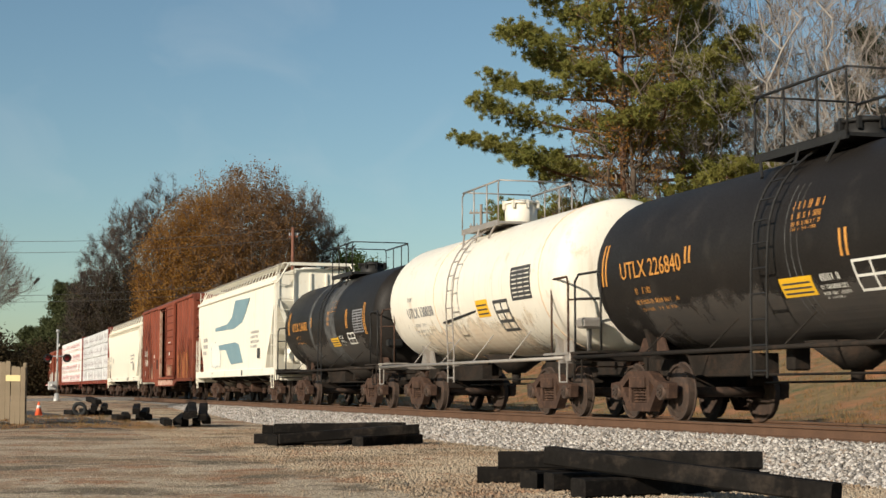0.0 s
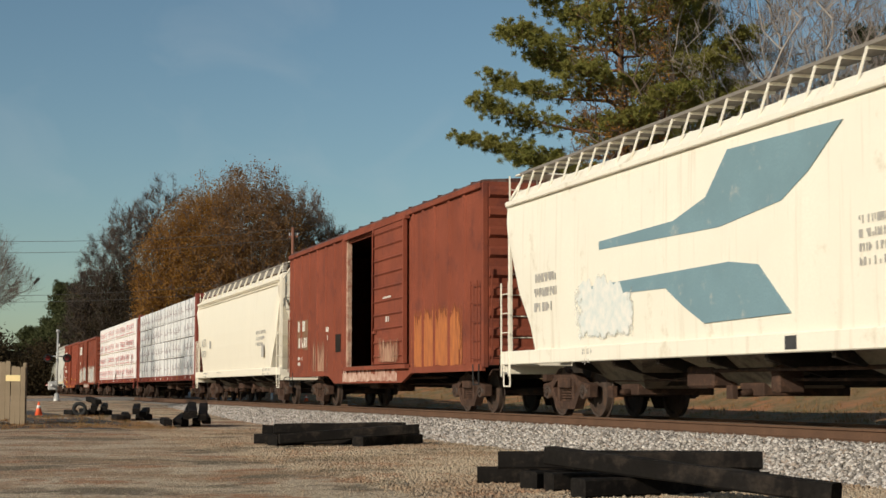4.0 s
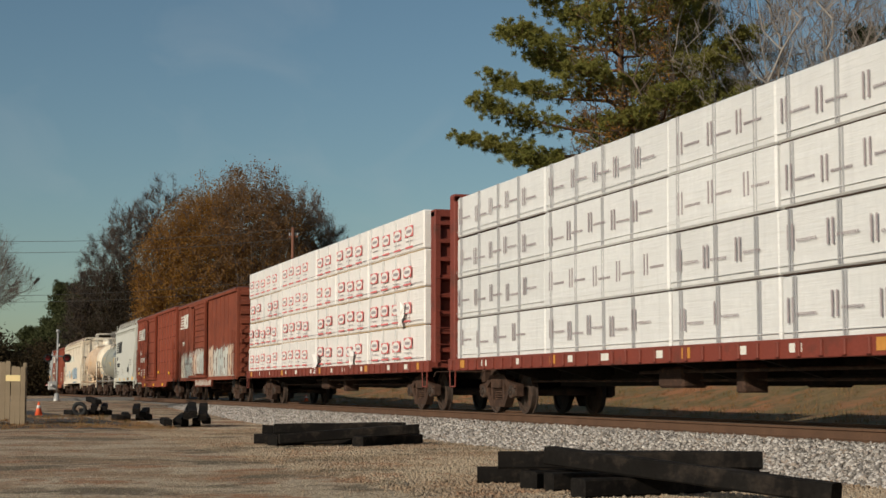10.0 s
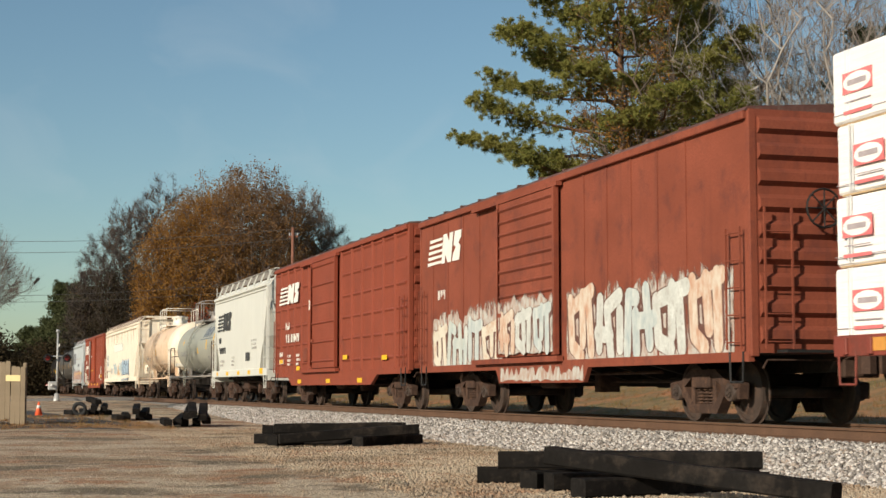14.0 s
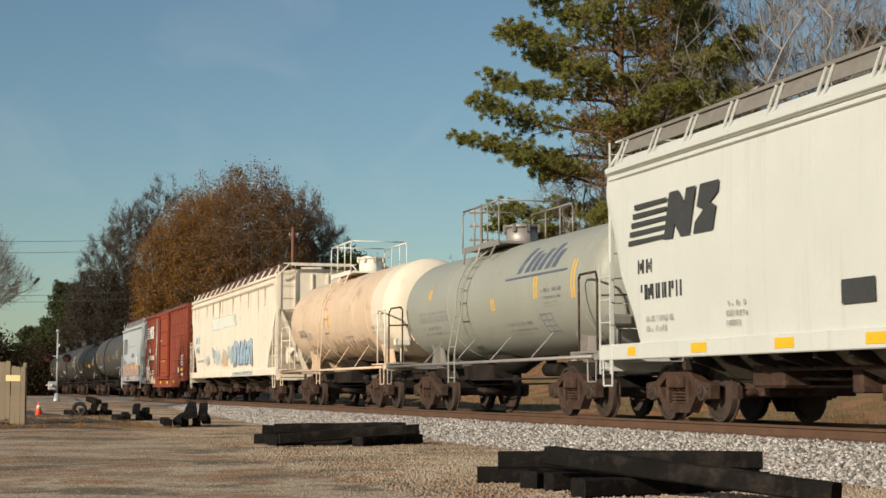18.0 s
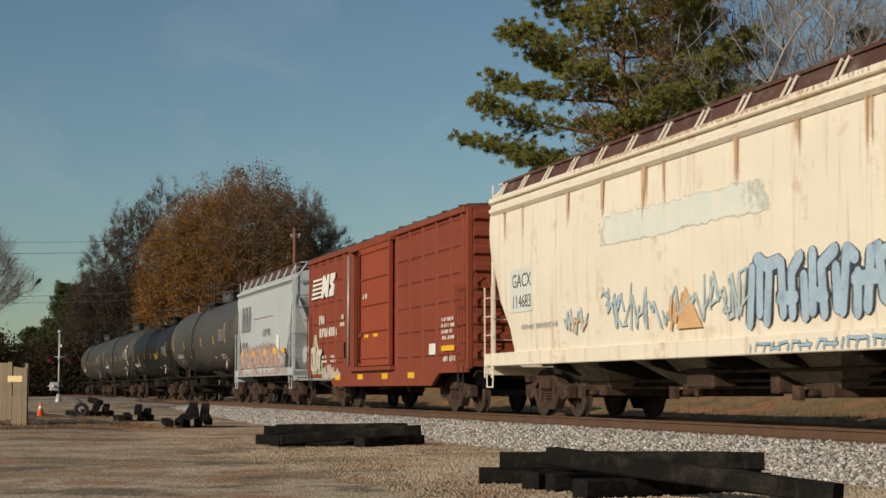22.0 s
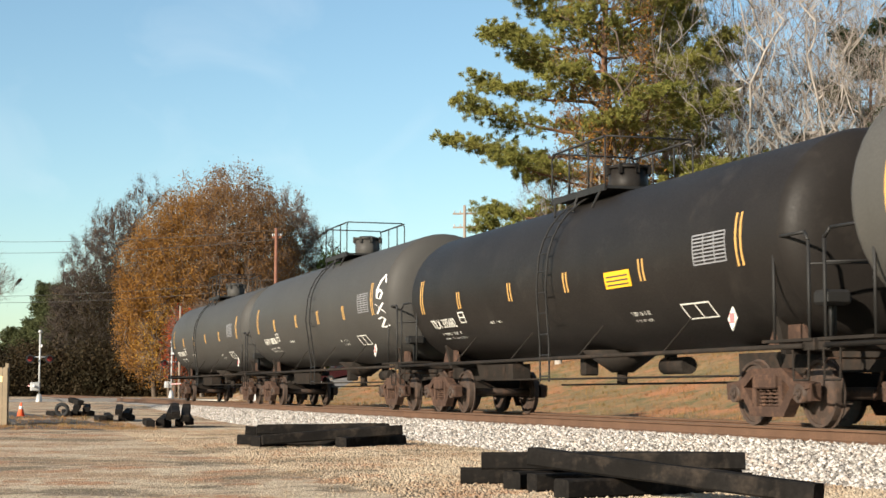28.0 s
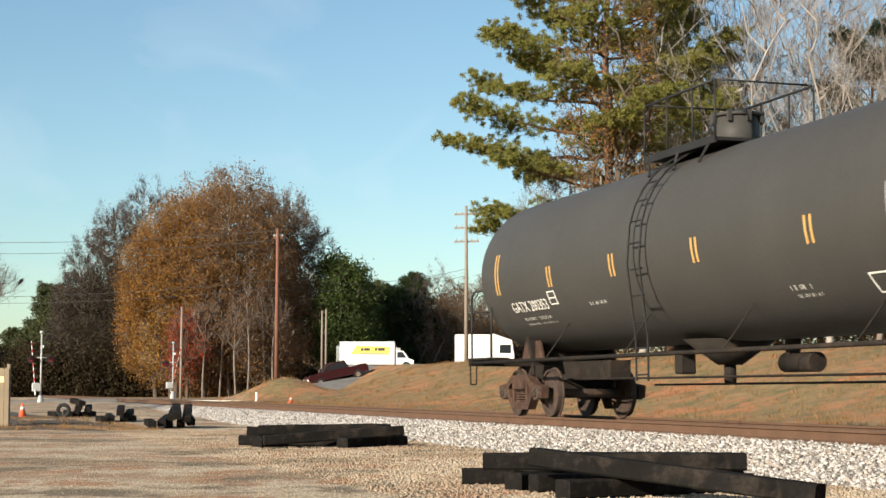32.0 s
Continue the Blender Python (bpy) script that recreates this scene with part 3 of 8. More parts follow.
def side_frame_mesh():
    b = Build()
    top = [(-1.12, 0.60), (-0.72, 0.64), (-0.42, 0.80), (0.42, 0.80), (0.72, 0.64), (1.12, 0.60), (1.14, 0.53), (0.98, 0.50), (0.66, 0.52), (0.36, 0.69), (-0.36, 0.69), (-0.66, 0.52), (-0.98, 0.50), (-1.14, 0.53)]
    low = [(-0.78, 0.52), (-0.62, 0.54), (-0.36, 0.28), (0.36, 0.28), (0.62, 0.54), (0.78, 0.52), (0.44, 0.14), (-0.44, 0.14)]
    b.prism("y", top, -0.09, 0.09)
    b.prism("y", low, -0.085, 0.085)
    for s in (-1, 1):
        b.prism("y", [(s * 0.30, 0.28), (s * 0.42, 0.28), (s * 0.40, 0.70), (s * 0.30, 0.70)], -0.075, 0.075)
        b.prism("y", [(s * 1.10, 0.60), (s * 1.16, 0.58), (s * 1.14, 0.36), (s * 1.06, 0.36), (s * 1.05, 0.55)], -0.075, 0.075)
        b.prism("y", [(s * 0.70, 0.60), (s * 0.76, 0.60), (s * 0.73, 0.36), (s * 0.64, 0.42)], -0.075, 0.075)
        b.box(s * 0.889 - 0.14, s * 0.889 + 0.14, -0.10, 0.10, 0.545, 0.60, 0.012)
    b.box(-0.29, 0.29, -0.13, 0.13, 0.52, 0.72, 0.02)
    return b.mesh("side_frame")


def springs_mesh():
    b = Build()
    for k in range(3):
        x = -0.19 + 0.19 * k
        for j in range(5):
            z = 0.285 + 0.05 * j
            b.cyl((x, 0, z), (x, 0, z + 0.026), 0.078, n=10)
        b.cyl((x, 0, 0.28), (x, 0, 0.53), 0.045, n=8)
    return b.mesh("spring_nest")


def bolster_mesh():
    b = Build()
    b.prism("x", [(-1.0, 0.55), (-0.6, 0.44), (0.6, 0.44), (1.0, 0.55), (1.0, 0.70), (0.4, 0.74), (-0.4, 0.74), (-1.0, 0.70)], -0.19, 0.19)
    b.cyl((0, 0, 0.72), (0, 0, 0.86), 0.2, n=12)
    for s in (-1, 1):
        b.box(s * 0.42 - 0.05, s * 0.42 + 0.05, -0.8, 0.8, 0.36, 0.46)
        for y in (-0.74, 0.74):
            b.box(s * 0.42 - 0.04 * s, s * 0.44, y - 0.05, y + 0.05, 0.28, 0.6)
    return b.mesh("truck")


def truck(car, x):
    """A freight truck under a car: bolster, two side frames with springs, two wheelsets."""
    t = part("truck", shared("bolster", bolster_mesh), m_under, car, "rusty three-piece freight truck", pose(x, 0, 0))
    for y in (-1.0, 1.0):
        part("side_frame", shared("sf", side_frame_mesh), m_truck, t, "", pose(0, y, 0))
        part("spring_nest", shared("sp", springs_mesh), m_truck, t, "", pose(0, y, 0))
    for x2 in (-0.889, 0.889):
        w = part("wheelset", shared("ws", wheelset_mesh), m_wheel, t, "", pose(x2, 0, WHEEL_R))
        WHEELSETS.append((w, x2))
    return t


def coupler_mesh():
    b = Build()
    b.box(-0.75, 0.0, -0.09, 0.09, 0.76, 0.94, 0.02)
    b.prism("z", [(0.0, -0.16), (0.2, -0.2), (0.32, -0.14), (0.3, -0.03), (0.2, 0.0), (0.3, 0.06), (0.28, 0.15), (0.0, 0.15)], 0.71, 0.98)
    b.box(-0.3, -0.1, -0.28, 0.28, 0.66, 1.02, 0.02)
    b.tube([(0.05, 0.25, 0.75), (0.16, 0.27, 0.5), (0.34, 0.2, 0.38), (0.46, 0.12, 0.5)], 0.025)
    b.tube([(-0.25, -1.45, 0.78), (-0.2, -1.4, 0.9), (-0.15, -0.3, 0.9), (0.05, -0.12, 1.0)], 0.014, 5)
    return b.mesh("coupler")


def car_frame(name, label, category, rear, front, half_truck, sill=True, ride=0.0):
    """The empty car: its anchor, trucks, couplers and centre sill."""
    mid = (rear + front) / 2
    car = thing(name, label, category, pose(mid, TRACK_Y, 0), "cars of the freight train")
    half = (front - rear) / 2
    for s in (-1, 1):
        truck(car, s * half_truck)
        part("coupler", shared("cp", coupler_mesh), m_truck, car, "", pose(s * (half + 0.42), 0, 0, 0, 0, 0 if s > 0 else 180))
    if sill:
        b = Build().box(-half, half, -0.18, 0.18, 0.74, 1.04)
        b.cyl((0.6, 0.55, 0.72), (1.6, 0.55, 0.72), 0.2, n=12)
        b.cyl((-0.9, -0.5, 0.78), (-0.2, -0.5, 0.78), 0.16, n=12)
        b.tube([(-half + 2.5, -0.35, 0.68), (half - 2.5, -0.35, 0.68)], 0.02)
        b.box(-0.35, 0.2, 0.25, 0.7, 0.55, 0.95, 0.03)
        b.box(-half_truck + 1.45, half_truck - 1.45, -0.24, 0.24, 0.56, 0.76)
        part("center_sill", b, m_under, car)
        span = half_truck - 1.3
        for k in range(7):
            xb = -span + 2 * span * k / 6
            part("crossbearer", Build().prism("x", [(-1.42, 1.0), (-1.42, 0.9), (-0.5, 0.66), (0.5, 0.66), (1.42, 0.9), (1.42, 1.0)], xb - 0.05, xb + 0.05), m_under, car)
        rods = Build().tube([(-span, -0.75, 0.66), (span, -0.62, 0.62)], 0.022, 5).tube([(-span * 0.3, -0.95, 0.78), (span * 0.9, -0.95, 0.78)], 0.03, 6)
        rods.box(-1.6, -0.7, -1.0, -0.55, 0.52, 0.86, 0.04).box(0.9, 1.15, -0.9, -0.5, 0.45, 0.9, 0.02)
        part("brake_rigging", rods, m_truck, car)
    CARS.append((car, mid))
    return car, half


def ladder(x, y, z0, z1, along="x", w=0.42, step=0.38, r=0.011):
    b = Build()
    d = (w / 2, 0) if along == "x" else (0, w / 2)
    for s in (-1, 1):
        b.box(x + s * d[0] - 0.013, x + s * d[0] + 0.013, y + s * d[1] - 0.013, y + s * d[1] + 0.013, z0, z1)
    z = z0 + 0.1
    while z < z1:
        b.cyl((x - d[0], y - d[1], z), (x + d[0], y + d[1], z), r, n=5)
        z += step
    return b


def sill_step(x, y, z):
    return Build().tube([(x - 0.2, y, z), (x - 0.18, y, z - 0.42), (x + 0.18, y, z - 0.42), (x + 0.2, y, z)], 0.016, 5)


def boxcar(label, rear, front, eave, material, half_truck, door, opening=None, posts=(), rib_rows=0, sill_drop=(), door_mat=None, door_ribs=10, seams=(), pale_post=False):
    """A steel boxcar. door and opening: x from, x to in the car's own length; posts: x of the side posts."""
    car, h = car_frame("boxcar", label, "boxcar", rear, front, half_truck)
    W, z0 = 1.53, 1.0
    floor_z = 1.12
    holes = [opening] if opening else []
    for s in (-1, 1):
        spans, x = [], -h
        y0, y1 = min(s * W, s * (W - 0.06)), max(s * W, s * (W - 0.06))
        for o in holes:
            spans.append((x, o[0]))
            part("door_header", Build().box(o[0], o[1], y0, y1, eave - 0.28, eave), material, car)
            x = o[1]
        spans.append((x, h))
        for x0, x1 in spans:
            part("side_wall", Build().box(x0, x1, y0, y1, z0, eave), material, car)
        part("top_chord", Build().box(-h, h, s * (W + 0.04) - 0.04, s * (W + 0.04) + 0.04, eave - 0.12, eave, 0.012), material, car)
        for x in posts:
            part("side_post", Build().prism("z", [(x - 0.055, s * W), (x - 0.03, s * (W + 0.05)), (x + 0.03, s * (W + 0.05)), (x + 0.055, s * W)], z0 + 0.02, eave - 0.12), material, car)
        for x in seams:
            part("sheet_seam", Build().box(x - 0.035, x + 0.035, s * (W + 0.006) - 0.008, s * (W + 0.006) + 0.008, z0 + 0.02, eave - 0.12), material, car)
    if rib_rows:
        xs = sorted([-h + 0.1, *posts, h - 0.1])
        for x0, x1 in zip(xs[:-1], xs[1:]):
            if (door[0] - 0.1 < (x0 + x1) / 2 < door[1] + 0.1) or (opening and opening[0] < (x0 + x1) / 2 < opening[1]):
                continue
            for k in range(rib_rows):
                z = z0 + 0.3 + k * (eave - z0 - 0.5) / max(1, rib_rows - 1)
                part("side_corrugation", Build().prism("x", [(-W, z - 0.05), (-W - 0.035, z), (-W, z + 0.05)], x0 + 0.1, x1 - 0.1), material, car)
    b = Build().prism("x", [(-W - 0.06, eave), (W + 0.06, eave), (W, eave + 0.06), (0, eave + 0.17), (-W, eave + 0.06)], -h - 0.02, h + 0.02)
    k = -h + 0.6
    while k < h - 0.3:
        b.prism("x", [(-W - 0.02, eave + 0.05), (0, eave + 0.16), (W + 0.02, eave + 0.05), (W + 0.02, eave + 0.09), (0, eave + 0.21), (-W - 0.02, eave + 0.09)], k, k + 0.09)
        k += 1.2
    part("roof", b, surface("boxcar_roof", (0.11, 0.05, 0.038), 0.7, var=0.3, scale=1.0, stain=(0.2, 0.17, 0.15), amount=0.3) if "roof" not in CACHE else CACHE["roof"], car)
    for s in (-1, 1):
        b = Build().box(s * h - 0.05, s * h + 0.05, -W, W, z0, eave + 0.02)
        n, ribs = 9, []
        for k in range(n):
            z = z0 + 0.25 + k * (eave - z0 - 0.45) / (n - 1)
            ribs.append(Build().prism("y", [(s * (h + 0.045), z - 0.13), (s * (h + 0.13), z - 0.06), (s * (h + 0.13), z + 0.06), (s * (h + 0.045), z + 0.13)], -W + 0.12, W - 0.12))
        b.box(s * h - 0.06, s * (h + 0.02) + 0.04, -W - 0.02, -W + 0.1, z0 - 0.05, eave, 0.01)
        b.box(s * h - 0.06, s * (h + 0.02) + 0.04, W - 0.1, W + 0.02, z0 - 0.05, eave, 0.01)
        wall = part("end_wall", b, material, car)
        for rib in ribs:
            part("end_corrugation", rib, material, wall)
        part("end_ladder", ladder(s * (h + 0.18), -W + 0.35, 1.05, 3.0, "y"), material, car)
        part("side_ladder", ladder(s * (h - 0.32), -W - 0.09, 1.05, 2.75), material, car)
        part("sill_step", sill_step(s * (h - 0.35), -W - 0.04, 1.02), m_black, car)
        part("crossover_platform", Build().box(s * (h + 0.12), s * (h + 0.42), -1.2, 1.2, 1.0, 1.04), m_black, car)
    wheel = Build()
    wheel.rings([[(h + 0.26 + 0.02 * math.cos(a), -0.5 + (0.27 + 0.02 * math.sin(a)) * math.cos(t), 3.0 + (0.27 + 0.02 * math.sin(a)) * math.sin(t)) for a in (0, 2.1, 4.2)] for t in [2 * math.pi * k / 20 for k in range(21)]], caps=False)
    for k in range(4):
        t = math.pi * k / 4
        wheel.tube([(h + 0.26, -0.5 - 0.26 * math.cos(t), 3.0 - 0.26 * math.sin(t)), (h + 0.26, -0.5 + 0.26 * math.cos(t), 3.0 + 0.26 * math.sin(t))], 0.012, 5)
    part("brake_wheel", wheel, m_black, car)
    part("floor", Build().box(-h + 0.05, h - 0.05, -W + 0.06, W - 0.06, z0, floor_z), m_dark_wood, car)
    b = Build()
    for s in (-1, 1):
        prof = [(-h, z0 + 0.02), (-h, z0 - 0.12), *sill_drop, (h, z0 - 0.12), (h, z0 + 0.02)]
        b.prism("y", prof, s * W - 0.05 if s > 0 else -W - 0.03, s * W + 0.03 if s > 0 else -W + 0.05)
    part("side_sill", b, material, car)
    d0, d1 = door
    for s in (-1, 1):
        b = Build().box(d0, d1, s * (W + 0.09) - 0.035, s * (W + 0.09) + 0.035, floor_z, eave - 0.2, 0.01)
        dr = part("door", b, door_mat or material, car, "ribbed sliding steel door")
        for k in range(door_ribs):
            z = floor_z + 0.2 + k * (eave - floor_z - 0.55) / max(1, door_ribs - 1)
            part("door_rib", Build().prism("x", [(s * (W + 0.12), z - 0.045), (s * (W + 0.165), z), (s * (W + 0.12), z + 0.045)], d0 + 0.1, d1 - 0.1), door_mat or material, dr)
        for x in (d0 + 0.05, d1 - 0.05):
            part("door_stile", Build().box(x - 0.05, x + 0.05, s * (W + 0.13) - 0.03, s * (W + 0.13) + 0.03, floor_z, eave - 0.2), door_mat or material, dr)
        for zz in (1.25, 4.0):
            part("door_bar", Build().cyl((d0 + 0.12, s * (W + 0.18), 1.2), (d0 + 0.12, s * (W + 0.18), eave - 0.3), 0.018, n=6) if zz < 2 else Build().box(d0 + 0.05, d0 + 0.35, s * (W + 0.16) - 0.02, s * (W + 0.16) + 0.02, 1.9, 1.98), m_box_old, dr)
        t0, t1 = min(d0, opening[0] if opening else d0 - 1.5) - 0.1, max(d1, opening[1] if opening else d1) + 0.1
        part("door_track", Build().box(t0, t1, s * (W + 0.09) - 0.06, s * (W + 0.09) + 0.06, floor_z - 0.12, floor_z - 0.02), material, car)
        part("door_track", Build().box(t0, t1, s * (W + 0.09) - 0.06, s * (W + 0.09) + 0.06, eave - 0.2, eave - 0.12), material, car)
    if opening:
        for x in opening:
            part("door_post", Build().box(x - 0.07, x + 0.07, -W - 0.05, -W + 0.08, z0, eave - 0.2, 0.01), m_primer if pale_post and x == opening[0] else material, car, "worn pale door post" if pale_post and x == opening[0] else "")
    return car, h


def section(half_w, zb, zt, peak, bulge):
    """Outline of a hopper body from its lower edge, over the roof, to the other lower edge."""
    pts = []
    for k in range(7):
        u = k / 6
        pts.append((-(half_w + bulge * math.sin(math.pi * min(1.0, 0.08 + 0.92 * u)) - bulge * 0.25), zb + (zt - zb) * u))
    pts += [(-half_w * 0.86, zt + (peak - zt) * 0.55), (-half_w * 0.6, zt + (peak - zt) * 0.85), (0.0, peak)]
    return pts + [(-y, z) for y, z in pts[-2::-1]]


def hopper(label, rear, front, top, material, half_truck, bays, bulge=0.04, board_mat=None, side_top=4.12, slope=(3.4, 1.75, 1.55), crease=False, cage=True, sill_z=(0.98, 1.24), rib_z=(), pairs=True, gap=1.3, curb=True):
    """A covered hopper car: body with sloped ends, bays, sills, end posts and ladders, hatches and running boards."""
    car, h = car_frame("covered_hopper", label, "hopper car", rear - 0.3, front + 0.3, half_truck)
    W = 1.5
    board_mat = board_mat or m_grate
    z_hi, z_lo, run = slope
    stations = [-h + 0.28, -h + 0.5, -h + 0.28 + run * 0.5, -h + 0.28 + run, -h + 0.3 + run + 0.25]
    lows = [z_hi, z_hi - (z_hi - z_lo) * 0.2, z_hi - (z_hi - z_lo) * 0.62, z_lo, sill_z[1] - 0.04]
    body = Build()
    xs = stations + [-x for x in stations[::-1]]
    zs = lows + lows[::-1]
    body.rings([[(x, y, z) for y, z in section(W, zb, side_top, top - 0.12, bulge)] for x, zb in zip(xs, zs)], smooth=False)
    bd = part("body", body, material, car)
    for s in (-1, 1):
        part("side_sill", Build().box(-h, h, s * 1.5 - 0.06, s * 1.5 + 0.06, sill_z[0], sill_z[1], 0.015), material, car)
        part("top_chord", Build().box(-h + 0.3, h - 0.3, s * 1.51 - 0.06, s * 1.51 + 0.06, side_top - 0.06, side_top + 0.04, 0.015), material, car)
    for z in rib_z:
        part("side_rib", Build().prism("x", [(-W - bulge * 0.3, z - 0.02), (-W - bulge * 0.3 - 0.03, z), (-W - bulge * 0.3, z + 0.02)], -h + 0.35, h - 0.35), material, car)
    if crease:
        b = Build()
        for s in (-1, 1):
            b.prism("x", [(s * (W + bulge * 0.4), side_top - 0.32), (s * (W + 0.09), side_top - 0.26), (s * (W + 0.09), side_top - 0.2), (s * (W + bulge * 0.4), side_top - 0.14)], -h + 0.4, h - 0.4)
        part("side_rib", b, material, car)
    # hopper bays under the body, with their outlet gates
    span = 2 * (h - run - 0.9)
    for k in range(bays):
        c = -span / 2 + span * (k + 0.5) / bays
        w = span / bays * 0.45
        b = Build()
        v = [(c + sx * w, sy * 1.42, 1.2) for sx, sy in ((-1, -1), (1, -1), (1, 1), (-1, 1))] + [(c + sx * 0.28, sy * 0.55, 0.48) for sx, sy in ((-1, -1), (1, -1), (1, 1), (-1, 1))]
        b.add(v, [(0, 1, 5, 4), (1, 2, 6, 5), (2, 3, 7, 6), (3, 0, 4, 7), (4, 5, 6, 7), (0, 3, 2, 1)])
        bay = part("hopper_bay", b, m_bay, car)
        g = Build().box(c - 0.36, c + 0.36, -0.72, 0.72, 0.4, 0.6, 0.015).cyl((c, -1.05, 0.45), (c, -0.6, 0.45), 0.06, n=8).box(c - 0.1, c + 0.1, -1.08, -1.0, 0.36, 0.56)
        part("outlet_gate", g, m_truck, bay)
    for s in (-1, 1):
        e = s * h
        b = Build().box(e - 0.35 if s > 0 else e, e if s > 0 else e + 0.35, -1.5, 1.5, sill_z[0] - 0.02, sill_z[0] + 0.14, 0.01)
        b.box(e - 0.12 if s > 0 else e, e if s > 0 else e + 0.12, -1.5, 1.5, sill_z[0] - 0.18, sill_z[0] + 0.18, 0.01)
        part("end_platform", b, material, car)
        for y in (-1.46, 1.46):
            part("corner_post", Build().box(e - s * 0.3 - 0.035, e - s * 0.3 + 0.035, y - 0.035, y + 0.035, sill_z[1] - 0.15, side_top + 0.05, 0.008), material, car)
            g = 1 if y > 0 else -1
            part("end_brace", Build().prism("x", [(y, z_hi + 0.05), (y - g * 0.14, z_hi + 0.05), (g * 0.28, sill_z[0]), (g * 0.42, sill_z[0])], e - s * 0.3 - 0.05, e - s * 0.3 + 0.05), material, car)
        for y in (-0.8, -0.25, 0.3, 0.85):
            part("end_rib", Build().box(e - s * 0.25 - 0.03, e - s * 0.25 + 0.03, y - 0.03, y + 0.03, z_hi - 0.05, top - 0.3), material, car)
        for y in (-0.5, 0.5):
            part("slope_stay", Build().prism("y", [(e - s * 0.5, 1.1), (e - s * 0.38, 1.1), (e - s * (run * 0.55), z_hi - 0.7), (e - s * (run * 0.55 + 0.1), z_hi - 0.7)], y - 0.03, y + 0.03), material, car)
        part("end_ladder", ladder(e - s * 0.2, -1.14, 1.0, top - 0.02, "y", 0.58, 0.42), material, car)
        part("side_ladder", ladder(e - s * 0.25, -1.56, 0.75, 2.6, "x", 0.44), material, car)
        part("sill_step", sill_step(e - s * 0.3, -1.54, sill_z[0]), material, car)
    eq = Build().cyl((h - 0.95, -0.95, 1.65), (h - 0.95, 0.1, 1.65), 0.28, n=14).box(h - 0.75, h - 0.5, 0.3, 0.8, 1.3, 1.75, 0.03)
    part("brake_reservoir", eq, material, car)
    # running boards along both roof edges and hatches between them
    for s in (-1, 1):
        b = Build()
        b.box(-h + 0.3, h - 0.3, s * 1.0 - 0.24, s * 1.0 + 0.24, top + 0.01, top + 0.035)
        b.box(-h + 0.3, h - 0.3, s * 1.24 - 0.012, s * 1.24 + 0.012, top - 0.005, top + 0.045)
        part("running_board", b, board_mat, car)
        if curb:
            part("board_curb", Build().prism("x", [(s * 1.31, top - 0.25), (s * 1.28, top - 0.25), (s * 1.17, top + 0.008), (s * 1.2, top + 0.008)], -h + 0.45, h - 0.45), board_mat, car)
        x = -h + 0.45
        while x < h - 0.2:
            for dx in ((-0.09, 0.09) if pairs else (0.0,)):
                bracket = Build().prism("x", [(s * 1.44, side_top + 0.05), (s * 1.41, side_top + 0.05), (s * 1.21, top + 0.03), (s * 1.24, top + 0.03)], x + dx - 0.014, x + dx + 0.014)
                bracket.box(x + dx - 0.012, x + dx + 0.012, min(s * 0.8, s * 1.22), max(s * 0.8, s * 1.22), top - 0.035, top + 0.006)
                part("board_bracket", bracket, material, car)
            x += gap
    for s in (-1, 1):
        b = Build().box(s * (h - 0.25) - 0.25, s * (h - 0.25) + 0.25, -1.24, 1.24, top + 0.01, top + 0.035)
        b.box(s * (h - 0.02) - 0.02, s * (h - 0.02) + 0.02, -1.05, 1.05, top - 0.05, top + 0.05)
        part("roof_end_walk", b, material, car)
        part("end_hoop", Build().tube([(s * (h - 0.1), -1.44, side_top - 0.05), (s * (h - 0.02), -1.36, side_top + 0.1), (s * (h - 0.02), -1.05, top + 0.03)], 0.03, 6), material, car)
        part("end_hoop", Build().tube([(s * (h - 0.1), 1.44, side_top - 0.05), (s * (h - 0.02), 1.36, side_top + 0.1), (s * (h - 0.02), 1.05, top + 0.03)], 0.03, 6), material, car)
    hatch = Build().box(-h + 1.2, h - 1.2, -0.32, 0.32, top - 0.16, top - 0.02, 0.03)
    x = -h + 1.6
    while x < h - 1.2:
        hatch.box(x - 0.04, x + 0.04, -0.36, 0.36, top - 0.05, top + 0.02)
        x += 1.5
    part("roof_hatch", hatch, material, car)
    return car, h


def on_tank(x, ang, r, cz):
    """A point on a tank's shell; ang in degrees up from the near horizontal."""
    a = radians(ang)
    return (x, -r * math.cos(a), cz + r * math.sin(a))


def tank_patch(x0, x1, a0, a1, r, cz, n=6):
    """A thin curved decal on the near side of a tank."""
    b = Build()
    rings = []
    for k in range(n + 1):
        a = a0 + (a1 - a0) * k / n
        p, q = on_tank(x0, a, r + 0.004, cz), on_tank(x1, a, r + 0.004, cz)
        p2, q2 = on_tank(x0, a, r - 0.01, cz), on_tank(x1, a, r - 0.01, cz)
        rings.append([p, q, q2, p2])
    return b.rings(rings, smooth=False)


